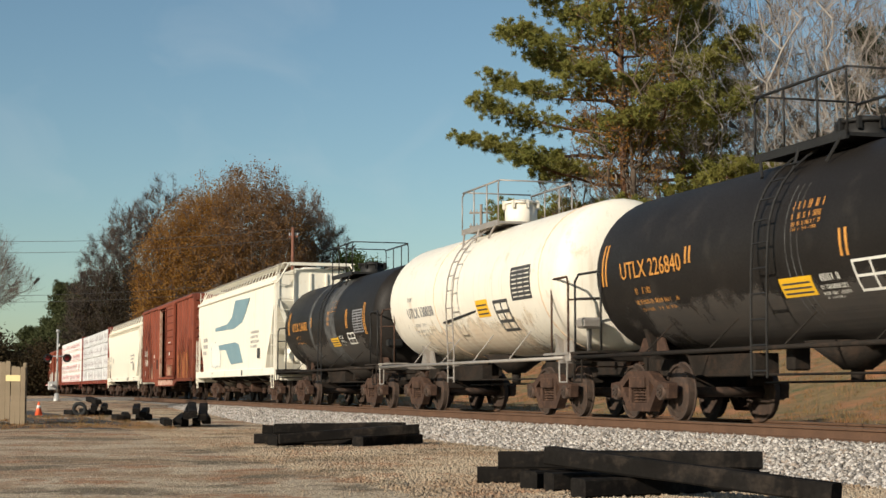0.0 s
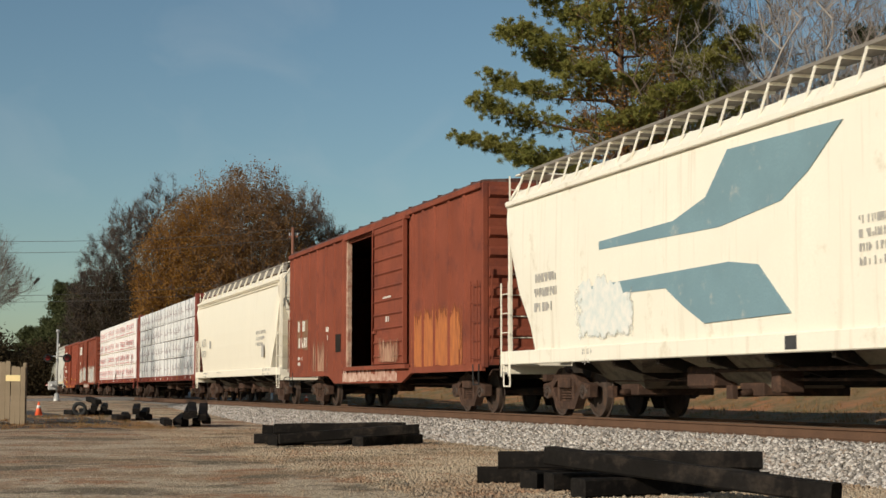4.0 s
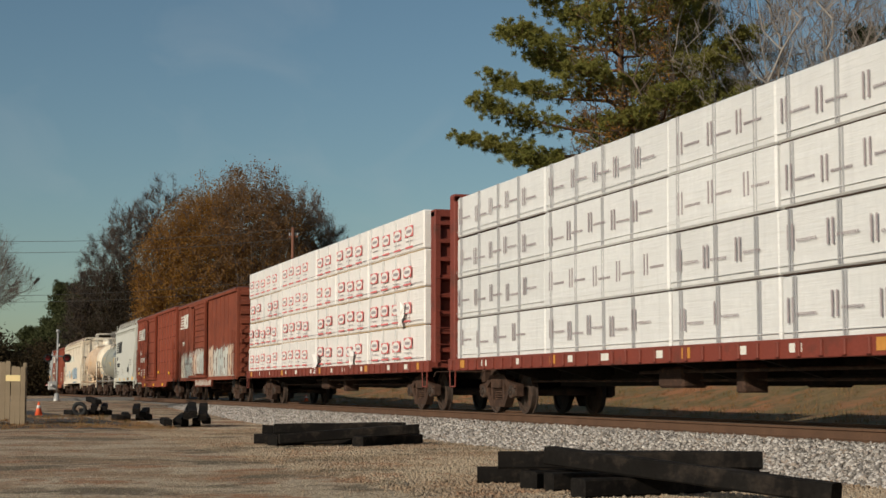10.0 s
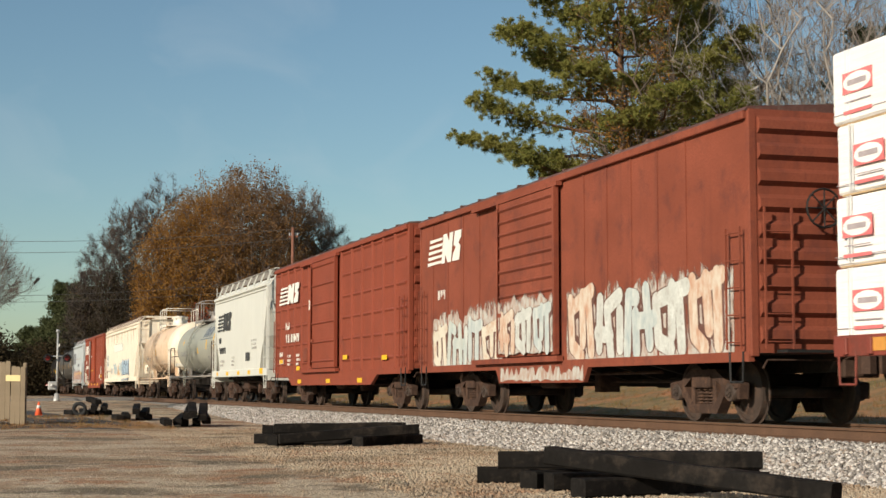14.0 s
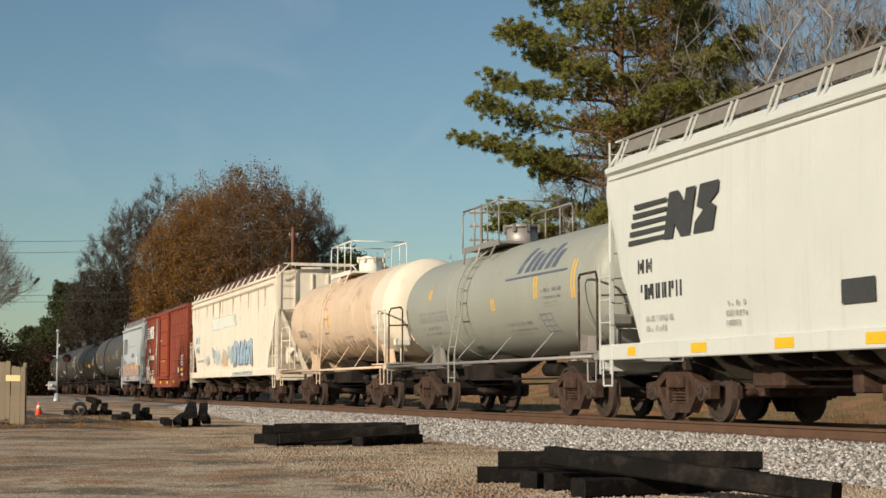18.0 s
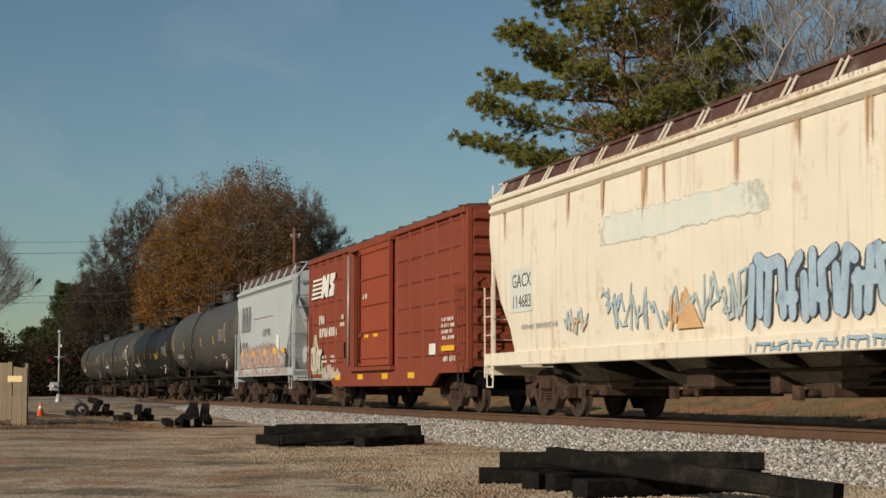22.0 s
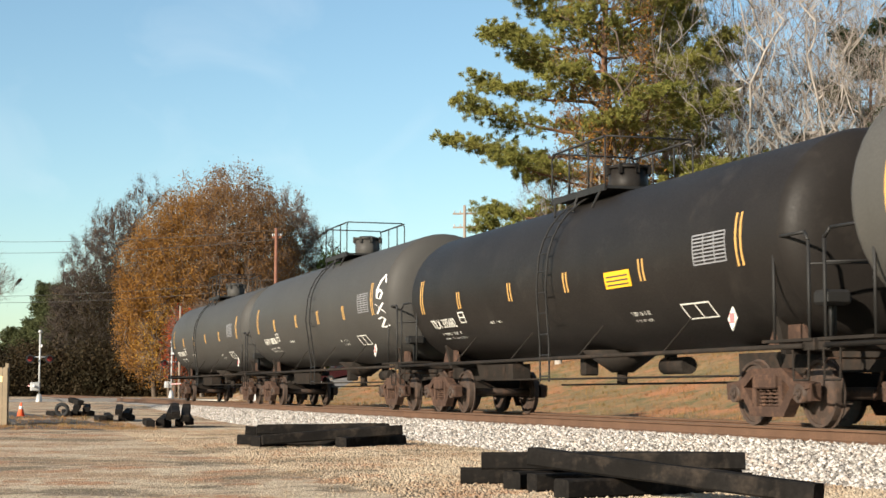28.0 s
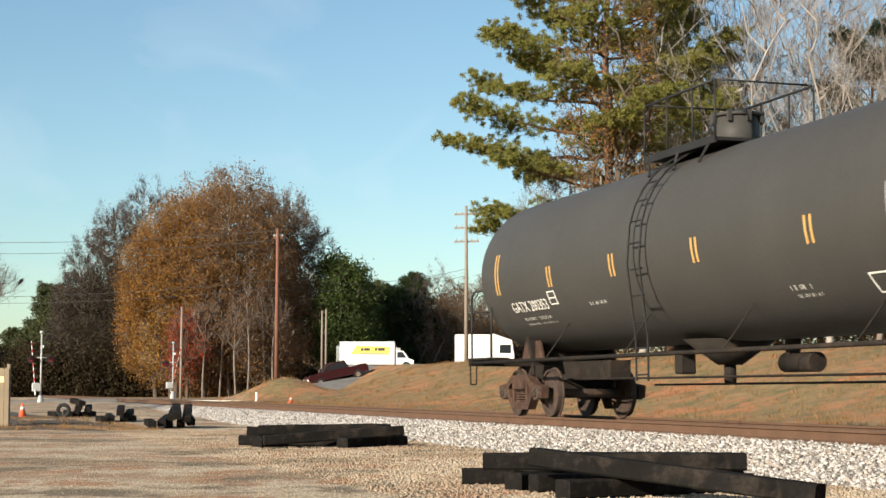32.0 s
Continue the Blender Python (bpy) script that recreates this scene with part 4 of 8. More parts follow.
def tank_car(label, rear, front, r, cz, material, half_truck, frame_mat=None, manway=0.0, rail_mat=None, stripes=(), cap=0.55, head=0.5, belt=None, dip=0.0, ladder_mat=None, high_rail=True, cap_mat=None):
    """A tank car: shell with dished heads, saddles, side rails, centre ladder, manway platform with rails, fittings."""
    car, h = car_frame("tank_car", label, "tank car", rear - 0.95, front + 0.95, half_truck, sill=False)
    hs = h - 0.95
    frame_mat, rail_mat, ladder_mat = frame_mat or m_under, rail_mat or m_black, ladder_mat or frame_mat or m_black
    n = 40
    prof = [(-hs - head * math.sin(a), r * (math.cos(a) ** 0.7 if a < 1.5 else 0.02)) for a in (1.55, 1.35, 1.1, 0.85, 0.6, 0.35, 0.15)] + [(-hs, r)]
    seams = [-hs + (2 * hs) * k / 5 for k in range(1, 5)]
    for sx in seams:
        prof += [(sx, r)]
    prof += [(-x, q) for x, q in prof[:8]][::-1]
    shell = Build().rings([[(x, q * math.cos(2 * math.pi * k / n), cz + q * math.sin(2 * math.pi * k / n) - (dip * (1 - (x / hs) ** 2) if abs(x) < hs else 0)) for k in range(n)] for x, q in prof])
    part("shell", shell, material, car)
    # stub sills, saddles, side rails
    for s in (-1, 1):
        b = Build().box(s * (half_truck - 0.2) - 2.2, s * (half_truck - 0.2) + (h - half_truck + 0.25), -0.2, 0.2, 0.74, 1.06) if s > 0 else Build().box(-half_truck + 0.2 - (h - half_truck + 0.25), -half_truck + 2.4, -0.2, 0.2, 0.74, 1.06)
        part("stub_sill", b, m_under, car)
        b = Build().prism("x", [(-0.8, 1.0), (0.8, 1.0), (0.95, cz - 0.7 * r), (r * 0.4, cz - r * 0.85), (-r * 0.4, cz - r * 0.85), (-0.95, cz - 0.7 * r)], s * half_truck - 0.07, s * half_truck + 0.07)
        part("saddle", b, frame_mat, car)
        for y in (-0.75, 0.75):
            part("gusset", Build().prism("y", [(s * (half_truck - 0.5), 1.08), (s * (half_truck + 0.7), 1.08), (s * (half_truck + 0.35), cz - r * 0.72), (s * (half_truck - 0.2), cz - r * 0.72)], y - 0.02, y + 0.02), frame_mat if frame_mat is not m_under else m_truck, car)
        b = Build().box(min(s * (h - 0.25), s * (h + 0.02)), max(s * (h - 0.25), s * (h + 0.02)), -1.48, 1.48, 1.0, 1.16, 0.01)
        b.box(min(s * (hs - 0.3), s * h), max(s * (hs - 0.3), s * h), -1.5, -1.05, 1.12, 1.16)
        part("end_platform", b, frame_mat, car)
        hr = Build()
        e = s * (h - 0.12)
        hr.tube([(e, -1.45, 1.1), (e, -1.45, 2.4), (e - s * 0.12, -1.43, 2.52), (e - s * 0.9, -1.4, 2.52), (e - s * 1.0, -1.38, 2.45), (e - s * 1.0, -1.38, 1.15)], 0.022, 6)
        hr.tube([(e, -1.45, 1.1), (e, -1.45, 2.1), (e, -0.3, 2.15)], 0.018, 6)
        part("end_handrail", hr, m_truck if rail_mat is m_galv else rail_mat, car)
        part("sill_step", sill_step(s * (h - 0.3), -1.48, 1.05), frame_mat, car)
        lv = Build().tube([(e - s * 0.35, -0.9, 1.2), (e - s * 0.35, -0.9, 1.75)], 0.05, 8).box(e - s * 0.35 - 0.16, e - s * 0.35 + 0.16, -1.1, -0.7, 1.6, 1.8, 0.04)
        if s > 0:
            part("hand_brake", lv, rail_mat, car)
    b = Build().tube([(-h + 0.2, -1.5, 1.06), (h - 0.2, -1.5, 1.06)], 0.035, 6)
    for k in range(4):
        x = -hs * 0.6 + k * hs * 0.4
        b.tube([(x, -1.5, 1.06), (x + 0.22, -1.1, cz - r * 0.7)], 0.012, 5)
    part("side_rail", b, frame_mat, car)
    # belly outlet, ladder, platform, manway
    b = Build().cyl((manway, 0, cz - r - 0.35), (manway, 0, cz - r + 0.05), 0.2, 0.75, 14).cyl((manway, 0, 0.62), (manway, 0, cz - r - 0.3), 0.1, n=10)
    part("bottom_outlet", b, m_under, car)
    pipes = Build().cyl((manway + 1.4, 0.2, 0.92), (manway + 2.3, 0.2, 0.92), 0.15, n=12).tube([(-half_truck, -0.25, 0.72), (half_truck, -0.25, 0.72)], 0.02, 5)
    pipes.box(manway - 2.0, manway - 1.75, 0.0, 0.3, 0.78, cz - r + 0.02, 0.03).box(manway + 1.55, manway + 1.65, 0.1, 0.3, 0.8, cz - r + 0.05).tube([(manway - 1.7, -0.5, 0.6), (half_truck - 1.0, -0.5, 0.62)], 0.018, 5)
    part("brake_gear", pipes, m_under, car)
    lad = Build()
    for s in (-1, 1):
        pts = [(manway + s * 0.22, -1.52, 0.65), (manway + s * 0.22, -1.52, 1.3), (manway + s * 0.22, -r - 0.14, cz - 0.3)]
        pts += [(manway + s * 0.22, -(r + 0.12) * math.cos(radians(a)), cz + (r + 0.12) * math.sin(radians(a))) for a in range(0, 78, 11)]
        lad.tube(pts, 0.018, 5)
    for k in range(12):
        u = k / 11
        if u < 0.45:
            z = 0.75 + (cz - 0.75) * u / 0.45
            y = -1.52 if z < 1.3 else -1.52 + (1.52 - r - 0.12) * (z - 1.3) / max(0.1, cz - 1.3)
        else:
            a = radians((u - 0.45) / 0.55 * 74)
            y, z = -(r + 0.12) * math.cos(a), cz + (r + 0.12) * math.sin(a)
        lad.tube([(manway - 0.22, y, z), (manway + 0.22, y, z)], 0.014, 5)
    part("ladder", lad, ladder_mat, car)
    zt = cz + r
    b = Build().box(manway - 1.25, manway + 1.25, -0.85, 0.85, zt - 0.02, zt + 0.03)
    b.box(manway - 1.25, manway + 1.25, -0.87, -0.83, zt - 0.06, zt + 0.06)
    for x in (-1.1, 0.0, 1.1):
        b.tube([(manway + x, -0.85, zt), (manway + x * 0.8, -0.95, zt - 0.32)], 0.025, 5)
    part("top_platform", b, rail_mat, car)
    if high_rail:
        b = Build()
        top = zt + 0.92
        for x in (-1.25, 1.25):
            b.tube([(manway + x, -0.85, zt), (manway + x, -0.85, top - 0.1), (manway + x * 0.94, -0.8, top), (manway + x * 0.94, 0.8, top), (manway + x, 0.85, top - 0.1), (manway + x, 0.85, zt)], 0.017, 6)
        for y in (-0.85, 0.85):
            b.tube([(manway - 1.2, y, top - 0.02), (manway + 1.2, y, top - 0.02)], 0.022, 6)
            b.tube([(manway - 0.4, y, zt), (manway - 0.4, y, top)], 0.018, 6)
            b.tube([(manway + 0.5, y, zt), (manway + 0.5, y, top)], 0.018, 6)
        part("platform_rail", b, rail_mat, car)
    b = Build().cyl((manway + 0.35, 0, zt - 0.1), (manway + 0.35, 0, zt + cap), 0.36, n=20).cyl((manway + 0.35, 0, zt + cap), (manway + 0.35, 0, zt + cap + 0.05), 0.4, n=20).cyl((manway + 0.35, 0, zt + cap + 0.05), (manway + 0.35, 0, zt + cap + 0.1), 0.34, 0.2, 20)
    for k in range(8):
        a = 2 * math.pi * k / 8
        b.box(manway + 0.35 + 0.4 * math.cos(a) - 0.03, manway + 0.35 + 0.4 * math.cos(a) + 0.03, 0.4 * math.sin(a) - 0.03, 0.4 * math.sin(a) + 0.03, zt + cap - 0.1, zt + cap + 0.07)
    part("manway", b, cap_mat or (material if cap > 0.4 else rail_mat), car)
    b = Build().cyl((manway - 0.45, 0.1, zt), (manway - 0.45, 0.1, zt + 0.28), 0.12, n=10).box(manway - 0.6, manway - 0.3, 0.0, 0.2, zt + 0.25, zt + 0.36, 0.03)
    part("valve", b, rail_mat, car)
    part("valve", Build().cyl((manway - 0.8, -0.2, zt - 0.05), (manway - 0.8, -0.2, zt + 0.2), 0.09, n=10), rail_mat, car)
    if belt:
        x0, x1, mt = belt
        for x in (x0, x1):
            bb = Build()
            bb.rings([[(x - 0.02, (r + 0.012) * math.cos(t), cz + (r + 0.012) * math.sin(t)), (x + 0.02, (r + 0.012) * math.cos(t), cz + (r + 0.012) * math.sin(t)), (x + 0.02, (r - 0.01) * math.cos(t), cz + (r - 0.01) * math.sin(t)), (x - 0.02, (r - 0.01) * math.cos(t), cz + (r - 0.01) * math.sin(t))] for t in [2 * math.pi * k / 36 for k in range(37)]], caps=False)
            part("shell_band", bb, mt, car)
    for x, a0, a1, mt in stripes:
        for dx in (-0.07, 0.07):
            part("reflector_stripe", tank_patch(x + dx - 0.026, x + dx + 0.026, a0, a1, r, cz), mt, car)
    return car, hs


def tank_text(car, x0, rows, r, cz, material, ang=2.0, height=0.17, gap=0.9):
    """Lines of bars that stand for small print; rows of lengths."""
    b = Build()
    a = ang
    for length in rows:
        da = math.degrees(height / r)
        x = x0
        while x < x0 + length - 0.05:
            w = min(height * random.choice((0.12, 0.16, 0.22)), x0 + length - x)
            if height < 0.15 and random.random() < 0.3:
                x += height * 0.7
                continue
            k = len(b.v)
            for p in ((x, a), (x + w, a), (x + w, a - da), (x, a - da)):
                b.v.append(on_tank(p[0], p[1], r + 0.004, cz))
            b.f.append((k, k + 1, k + 2, k + 3))
            b.smooth.append(False)
            x += w + height * random.choice((0.2, 0.26, 0.4))
        a -= da * (1 + gap)
        height *= 0.7
    return part("stencil", b, material, car, kind="stuff")


def tank_letters(car, x, ang, text, size, material, r, cz):
    """Readable writing on a tank's near side, in the plane of the shell at that height."""
    p = on_tank(x, ang, r + 0.012, cz)
    return lettering("lettering", text, size, material, car, pose(*p, 90 - ang, 0, 0))


def outlined(car, x, a, w, da, r, cz, ink, rows=2, cols=1, t=0.028):
    """A stencilled box on a tank's side: thin painted lines round and across it."""
    dt = math.degrees(t / r)
    o = part("stencil_box", tank_patch(x, x + w, a, a + dt, r, cz, 2), ink, car)
    for k in range(1, rows + 1):
        part("stencil_line", tank_patch(x, x + w, a + da * k / rows, a + da * k / rows + dt, r, cz, 2), ink, o)
    for k in range(cols + 1):
        part("stencil_line", tank_patch(x + w * k / cols, x + w * k / cols + t, a, a + da + dt, r, cz, 4), ink, o)
    return o


def placard(car, x, a, w, da, r, cz, material, rows=0, ink=None):
    p = part("placard", tank_patch(x, x + w, a, a + da, r, cz), material, car)
    for k in range(rows):
        s = da / (rows + 1)
        part("print", tank_patch(x + w * 0.08, x + w * 0.92, a + s * (k + 0.6), a + s * (k + 0.95), r + 0.004, cz, 2), ink, p)
    return p


def bar_print():
    b = Build()
    for dx in (0.0, 0.12):
        b.box(dx, dx + 0.034, -0.004, 0.006, -0.16, 0.18)
    for k in range(10):
        b.box(0.24 + 0.052 * k, 0.258 + 0.052 * k, -0.004, 0.006, -0.07, -0.03)
    return b.mesh("print")


def frame_print():
    return Build().box(0.08, 0.74, -0.004, 0.006, -0.12, 0.145).mesh("print")


def oval_print():
    b = Build().prism("y", [(0.41 + 0.315 * math.cos(t), 0.012 + 0.118 * math.sin(t)) for t in [math.pi * j / 8 for j in range(16)]], -0.006, 0.004)
    return b.mesh("print_oval")


def oval_bar():
    b = Build().box(0.2, 0.62, -0.008, 0.004, -0.025, 0.045)
    return b.box(0.12, 0.7, -0.003, 0.004, -0.23, -0.215).mesh("print_bar")


def red_bar():
    return Build().box(0.1, 0.72, -0.006, 0.006, -0.022, 0.022).mesh("print_bar")


def bundle(parent, x0, x1, z0, z1, material, marks, depth=1.15):
    """One wrapped lumber pack on a centerbeam car, with its printed marks, near and far side."""
    b = Build()
    sag = random.uniform(-0.012, 0.012)
    b.box(x0 + 0.015, x1 - 0.015, -1.42 + random.uniform(-0.02, 0.02), -0.12, z0 + 0.008, z1 + sag, 0.03)
    p = part("lumber_pack", b, material, parent, "stack of lumber wrapped in white plastic")
    part("lumber_edge", Build().box(x0 + 0.1, x1 - 0.1, -1.4, -0.2, z0 - 0.012, z0 + 0.009), m_wood if marks != "bars" else m_dark_wood, p)
    zc = (z0 + z1) / 2
    k = x0 + random.uniform(0.15, 0.4)
    while k < x1 - 0.85:
        at = pose(k, -1.449, zc + random.uniform(-0.05, 0.05))
        if marks == "bars":
            part("print", shared("bars", bar_print), m_mark_soft, p, "", at, "stuff")
        elif random.random() < 0.985:
            q = part("print", shared("frame", frame_print), m_mark_red, p, "", at)
            part("print_oval", shared("oval", oval_print), material, q)
            part("print_bar", shared("ovalbar", oval_bar), m_mark_soft, q)
            part("print_bar", shared("redbar", red_bar), m_mark_red, p, "", pose(k, -1.449, z0 + 0.12))
        k += random.choice((0.9, 1.0, 1.1)) if marks == "bars" else random.choice((1.02, 1.06, 1.1))
    part("print_line", Build().box(x0 + 0.05, x1 - 0.05, -1.447, -1.43, z0 + 0.116, z0 + 0.124), m_mark_soft if marks != "bars" else material, p)
    k = x0 + 0.35
    while k < x1 - 0.2:
        for dx in (0.0, 0.07):
            part("strap", Build().box(k + dx - 0.0045, k + dx + 0.0045, -1.453, -1.43, z0 + 0.04, z1 - 0.01), m_mark_pale if marks == "bars" else m_wrap, p)
        k += 1.22
    far = Build().box(x0 + 0.015, x1 - 0.015, 0.12, 1.42, z0 + 0.05, z1, 0.03)
    part("lumber_pack", far, material, parent)
    return p


def centerbeam(label, rear, front, half_truck, wrap, marks, lengths, load=(0.35, 0.35), ragged=0.0, post=1.5, crown=4.78):
    """A centerbeam flat car with bulkheads, centre truss and wrapped lumber on both sides."""
    car, h = car_frame("centerbeam_flatcar", label, "flat car", rear, front, half_truck)
    b = Build().box(-h, h, -1.5, 1.5, 1.0, 1.12)
    for s in (-1, 1):
        b.box(-h, h, s * 1.48 - 0.05, s * 1.48 + 0.05, 0.9, 1.16, 0.01)
    part("deck", b, m_cb, car)
    x = -h + 0.3
    while x < h - 0.3:
        part("winch", shared("winch", lambda: Build().box(-0.05, 0.05, -1.57, -1.52, 0.92, 1.13, 0.01).mesh("winch")), m_cb, car, "", pose(x, 0, 0))
        x += 0.55
    b = Build()
    x = -h + 0.8
    k = 0
    while x < h - 0.8:
        b.box(x, x + 0.32, -1.535, -1.53, 0.98, 1.1)
        x += 1.5 + 0.6 * (k % 3)
        k += 1
    part("stencil", b, m_mark_white, car)
    part("reflector", bars([(x, x + 0.28, 0.96, 1.12) for x in (-h + 0.9, -h * 0.45, 0.4, h * 0.5, h - 1.0)], -1.536), m_orange, car)
    for s in (-1, 1):
        e = s * (h - 0.2)
        b = Build().box(e - 0.16, e + 0.16, -post, -post + 0.16, 1.1, crown - 0.03, 0.02).box(e - 0.16, e + 0.16, post - 0.16, post, 1.1, crown - 0.03, 0.02)
        b.box(e - 0.05, e + 0.05, -post + 0.1, post - 0.1, 1.1, crown - 0.08)
        b.box(e - 0.16, e + 0.16, -post, post, crown - 0.18, crown, 0.02)
        for k in range(8):
            z = 1.4 + k * 0.42
            b.prism("y", [(e + s * 0.05, z - 0.08), (e + s * 0.17, z - 0.04), (e + s * 0.17, z + 0.04), (e + s * 0.05, z + 0.08)], -1.34, 1.34)
        for y in (-0.5, 0.5):
            b.box(min(e + s * 0.05, e + s * 0.2), max(e + s * 0.05, e + s * 0.2), y - 0.06, y + 0.06, 1.1, 4.6)
        part("bulkhead", b, m_cb, car)
        part("end_ladder", ladder(s * (h + 0.06), -1.15, 1.05, 3.2, "y"), m_cb, car)
        part("sill_step", sill_step(s * (h - 0.3), -1.52, 0.98), m_cb, car)
    b = Build().box(-h + 0.3, h - 0.3, -0.1, 0.1, 4.45, 4.65)
    n = 12
    for k in range(n + 1):
        x = -h + 0.4 + (2 * h - 0.8) * k / n
        b.box(x - 0.07, x + 0.07, -0.08, 0.08, 1.1, 4.5)
    part("center_beam", b, m_cb, car)
    x = -h + 0.2 + load[0]
    scale = (2 * h - 0.4 - load[0] - load[1]) / sum(lengths)
    for ln in lengths:
        x1 = x + ln * scale
        for k in range(4):
            bundle(car, x + random.uniform(-0.05, 0.05) * (1 + ragged), x1, 1.13 + k * 0.89, 1.13 + k * 0.89 + 0.875 + (0.05 * ragged if k == 3 else 0), wrap, marks)
        x = x1
    return car, h
CACHE["roof"] = surface("boxcar_roof", (0.1, 0.046, 0.036), 0.7, var=0.3, scale=1.0, stain=(0.17, 0.14, 0.12), amount=0.3)
Y_BOX, Y_HOP, Y_D = -1.536, -1.536, -1.527


def emblem(car, x0, x1, z0, z1, material, y):
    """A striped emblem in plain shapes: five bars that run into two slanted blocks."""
    w, h = x1 - x0, z1 - z0
    b = Build()
    for shape, d in (([(0.43, 0.02), (0.53, 0.02), (0.555, 0.3), (0.62, 0.02), (0.72, 0.02), (0.79, 0.98), (0.69, 0.98), (0.665, 0.7), (0.6, 0.98), (0.5, 0.98)], 0.001),
                     ([(0.76, 0.02), (0.96, 0.02), (1.0, 0.48), (0.94, 0.58), (1.02, 0.75), (1.03, 0.98), (0.84, 0.98), (0.8, 0.55), (0.87, 0.46), (0.78, 0.25)], 0.002)):
        b.prism("y", [(x0 + w * u, z0 + h * v) for u, v in shape], y - 0.006 - d, y - d)
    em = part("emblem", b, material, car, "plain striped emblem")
    for k in range(5):
        zb = z0 + h * (0.03 + 0.19 * k)
        part("emblem_bar", Build().prism("y", [(x0 + w * 0.02 * k, zb), (x0 + w * 0.46, zb + 0.02), (x0 + w * 0.47, zb + h * 0.11), (x0 + w * 0.02 * k, zb + h * 0.11)], y - 0.006, y), material, em)
    return em


def print_rows(car, x0, z0, widths, size, material, y, name="stencil"):
    """Small print as rows of short bars, downwards from x0, z0."""
    b = Build()
    z = z0
    for w in widths:
        x = x0
        while x < x0 + w - 0.02:
            k = min(size * random.choice((0.1, 0.14, 0.2)), x0 + w - x)
            cut = random.choice((0.0, 0.0, 0.25, 0.5)) * size
            if size > 0.15 or random.random() > 0.35:
                b.box(x, x + k, y - 0.003, y + 0.01, z - size + (cut if random.random() < 0.5 else 0), z - (cut if random.random() < 0.5 else 0))
            x += k + size * random.choice((0.16, 0.22, 0.45))
        z -= size * 1.7
    faint = material is m_mark_grey and size < 0.2
    return part(name, b, m_faded_print if faint else material, car, kind="stuff")


def panel(car, name, x0, x1, z0, z1, material, y, label=""):
    return part(name, Build().box(x0, x1, y - 0.005, y, z0, z1), material, car, label)


def spray(car, name, x0, x1, z0, tops, material, y, seed, label):
    """A field of spray paint with a jagged upper edge, a hair proud of the side."""
    rng = random.Random(seed)
    b = Build()
    n = int((x1 - x0) / 0.13)
    xs = [x0 + (x1 - x0) * k / n for k in range(n + 1)]
    zt = [float(np.interp(x, [t[0] for t in tops], [t[1] for t in tops])) + rng.uniform(-0.14, 0.14) for x in xs]
    zb = [z0 + rng.uniform(0, 0.05) for _ in xs]
    outline = [(x, z) for x, z in zip(xs, zb)] + [(x, z) for x, z in zip(xs[::-1], zt[::-1])]
    k = len(xs)
    b.v = [(x, y - 0.004, z) for x, z in outline] + [(x, y, z) for x, z in outline]
    m = 2 * k
    b.f = [(i, i + 1, m - 2 - i, m - 1 - i) for i in range(k - 1)] + [(i, (i + 1) % m, m + (i + 1) % m, m + i) for i in range(m)]
    b.smooth = [False] * len(b.f)
    return part(name, b, material, car, label)


STROKES = (
    ([(0.1, 0.0), (0.1, 0.8)], [(0.38, 0.15), (0.36, 1.0)], [(0.7, 0.0), (0.72, 0.85)], [(0.36, 0.95), (0.72, 0.8), (0.98, 0.9)]),
    ([(0.15, 0.1), (0.2, 0.9)], [(0.5, 0.0), (0.45, 0.75), (0.8, 0.95)], [(0.85, 0.05), (0.85, 0.6)], [(0.1, 0.35), (0.55, 0.3)]),
    ([(0.05, 0.0), (0.12, 1.0), (0.4, 0.9)], [(0.42, 0.0), (0.42, 0.6)], [(0.78, 0.1), (0.74, 1.0)], [(0.42, 0.55), (0.95, 0.5)]),
    ([(0.1, 0.85), (0.14, 0.2), (0.45, 0.0)], [(0.48, 0.95), (0.5, 0.25)], [(0.82, 0.0), (0.78, 0.9)], [(0.14, 0.8), (0.9, 0.95)]))


def tag_letters(car, x0, x1, z0, z1, count, fill, edge, y, seed, label):
    """Fat sprayed figures, each on a wider dark outline. fill: one paint or several in turn."""
    rng = random.Random(seed)
    step = (x1 - x0) / count
    fills = fill if isinstance(fill, tuple) else (fill,)
    for k in range(count):
        g = STROKES[rng.randrange(len(STROKES))]
        lean, hgt = rng.uniform(-0.1, 0.16), (z1 - z0) * rng.uniform(0.84, 1.0)
        jit = [[(rng.uniform(-0.06, 0.06), rng.uniform(-0.05, 0.05)) for _ in line] for line in g]
        for rad, mt, dy, name in ((0.17, edge, 0.002, "letter_outline"), (0.115, fills[k % len(fills)], 0.005, "sprayed_letter")):
            b = Build()
            r = rad * min(step, hgt)
            n = 0
            for line, js in zip(g, jit):
                pts = [(x0 + step * (k + (u + ju) * 1.02) + lean * (v + jv) * 0.5, z0 + r + (hgt - 2 * r) * (v + jv)) for (u, v), (ju, jv) in zip(line, js)]
                for (xa, za), (xb, zb) in zip(pts[:-1], pts[1:]):
                    d = Vector((xb - xa, zb - za)).normalized() * r
                    b.prism("y", [(xa - d.y, za + d.x), (xa + d.y, za - d.x), (xb + d.y, zb - d.x), (xb - d.y, zb + d.x)], y - dy - 0.0002 * n, y + 0.01)
                    n += 1
                for xa, za in pts:
                    b.prism("y", [(xa + r * math.cos(t), za + r * math.sin(t)) for t in [2 * math.pi * j / 9 for j in range(9)]], y - dy - 0.0002 * n, y + 0.01)
                    n += 1
            part(name, b, mt, car, label)


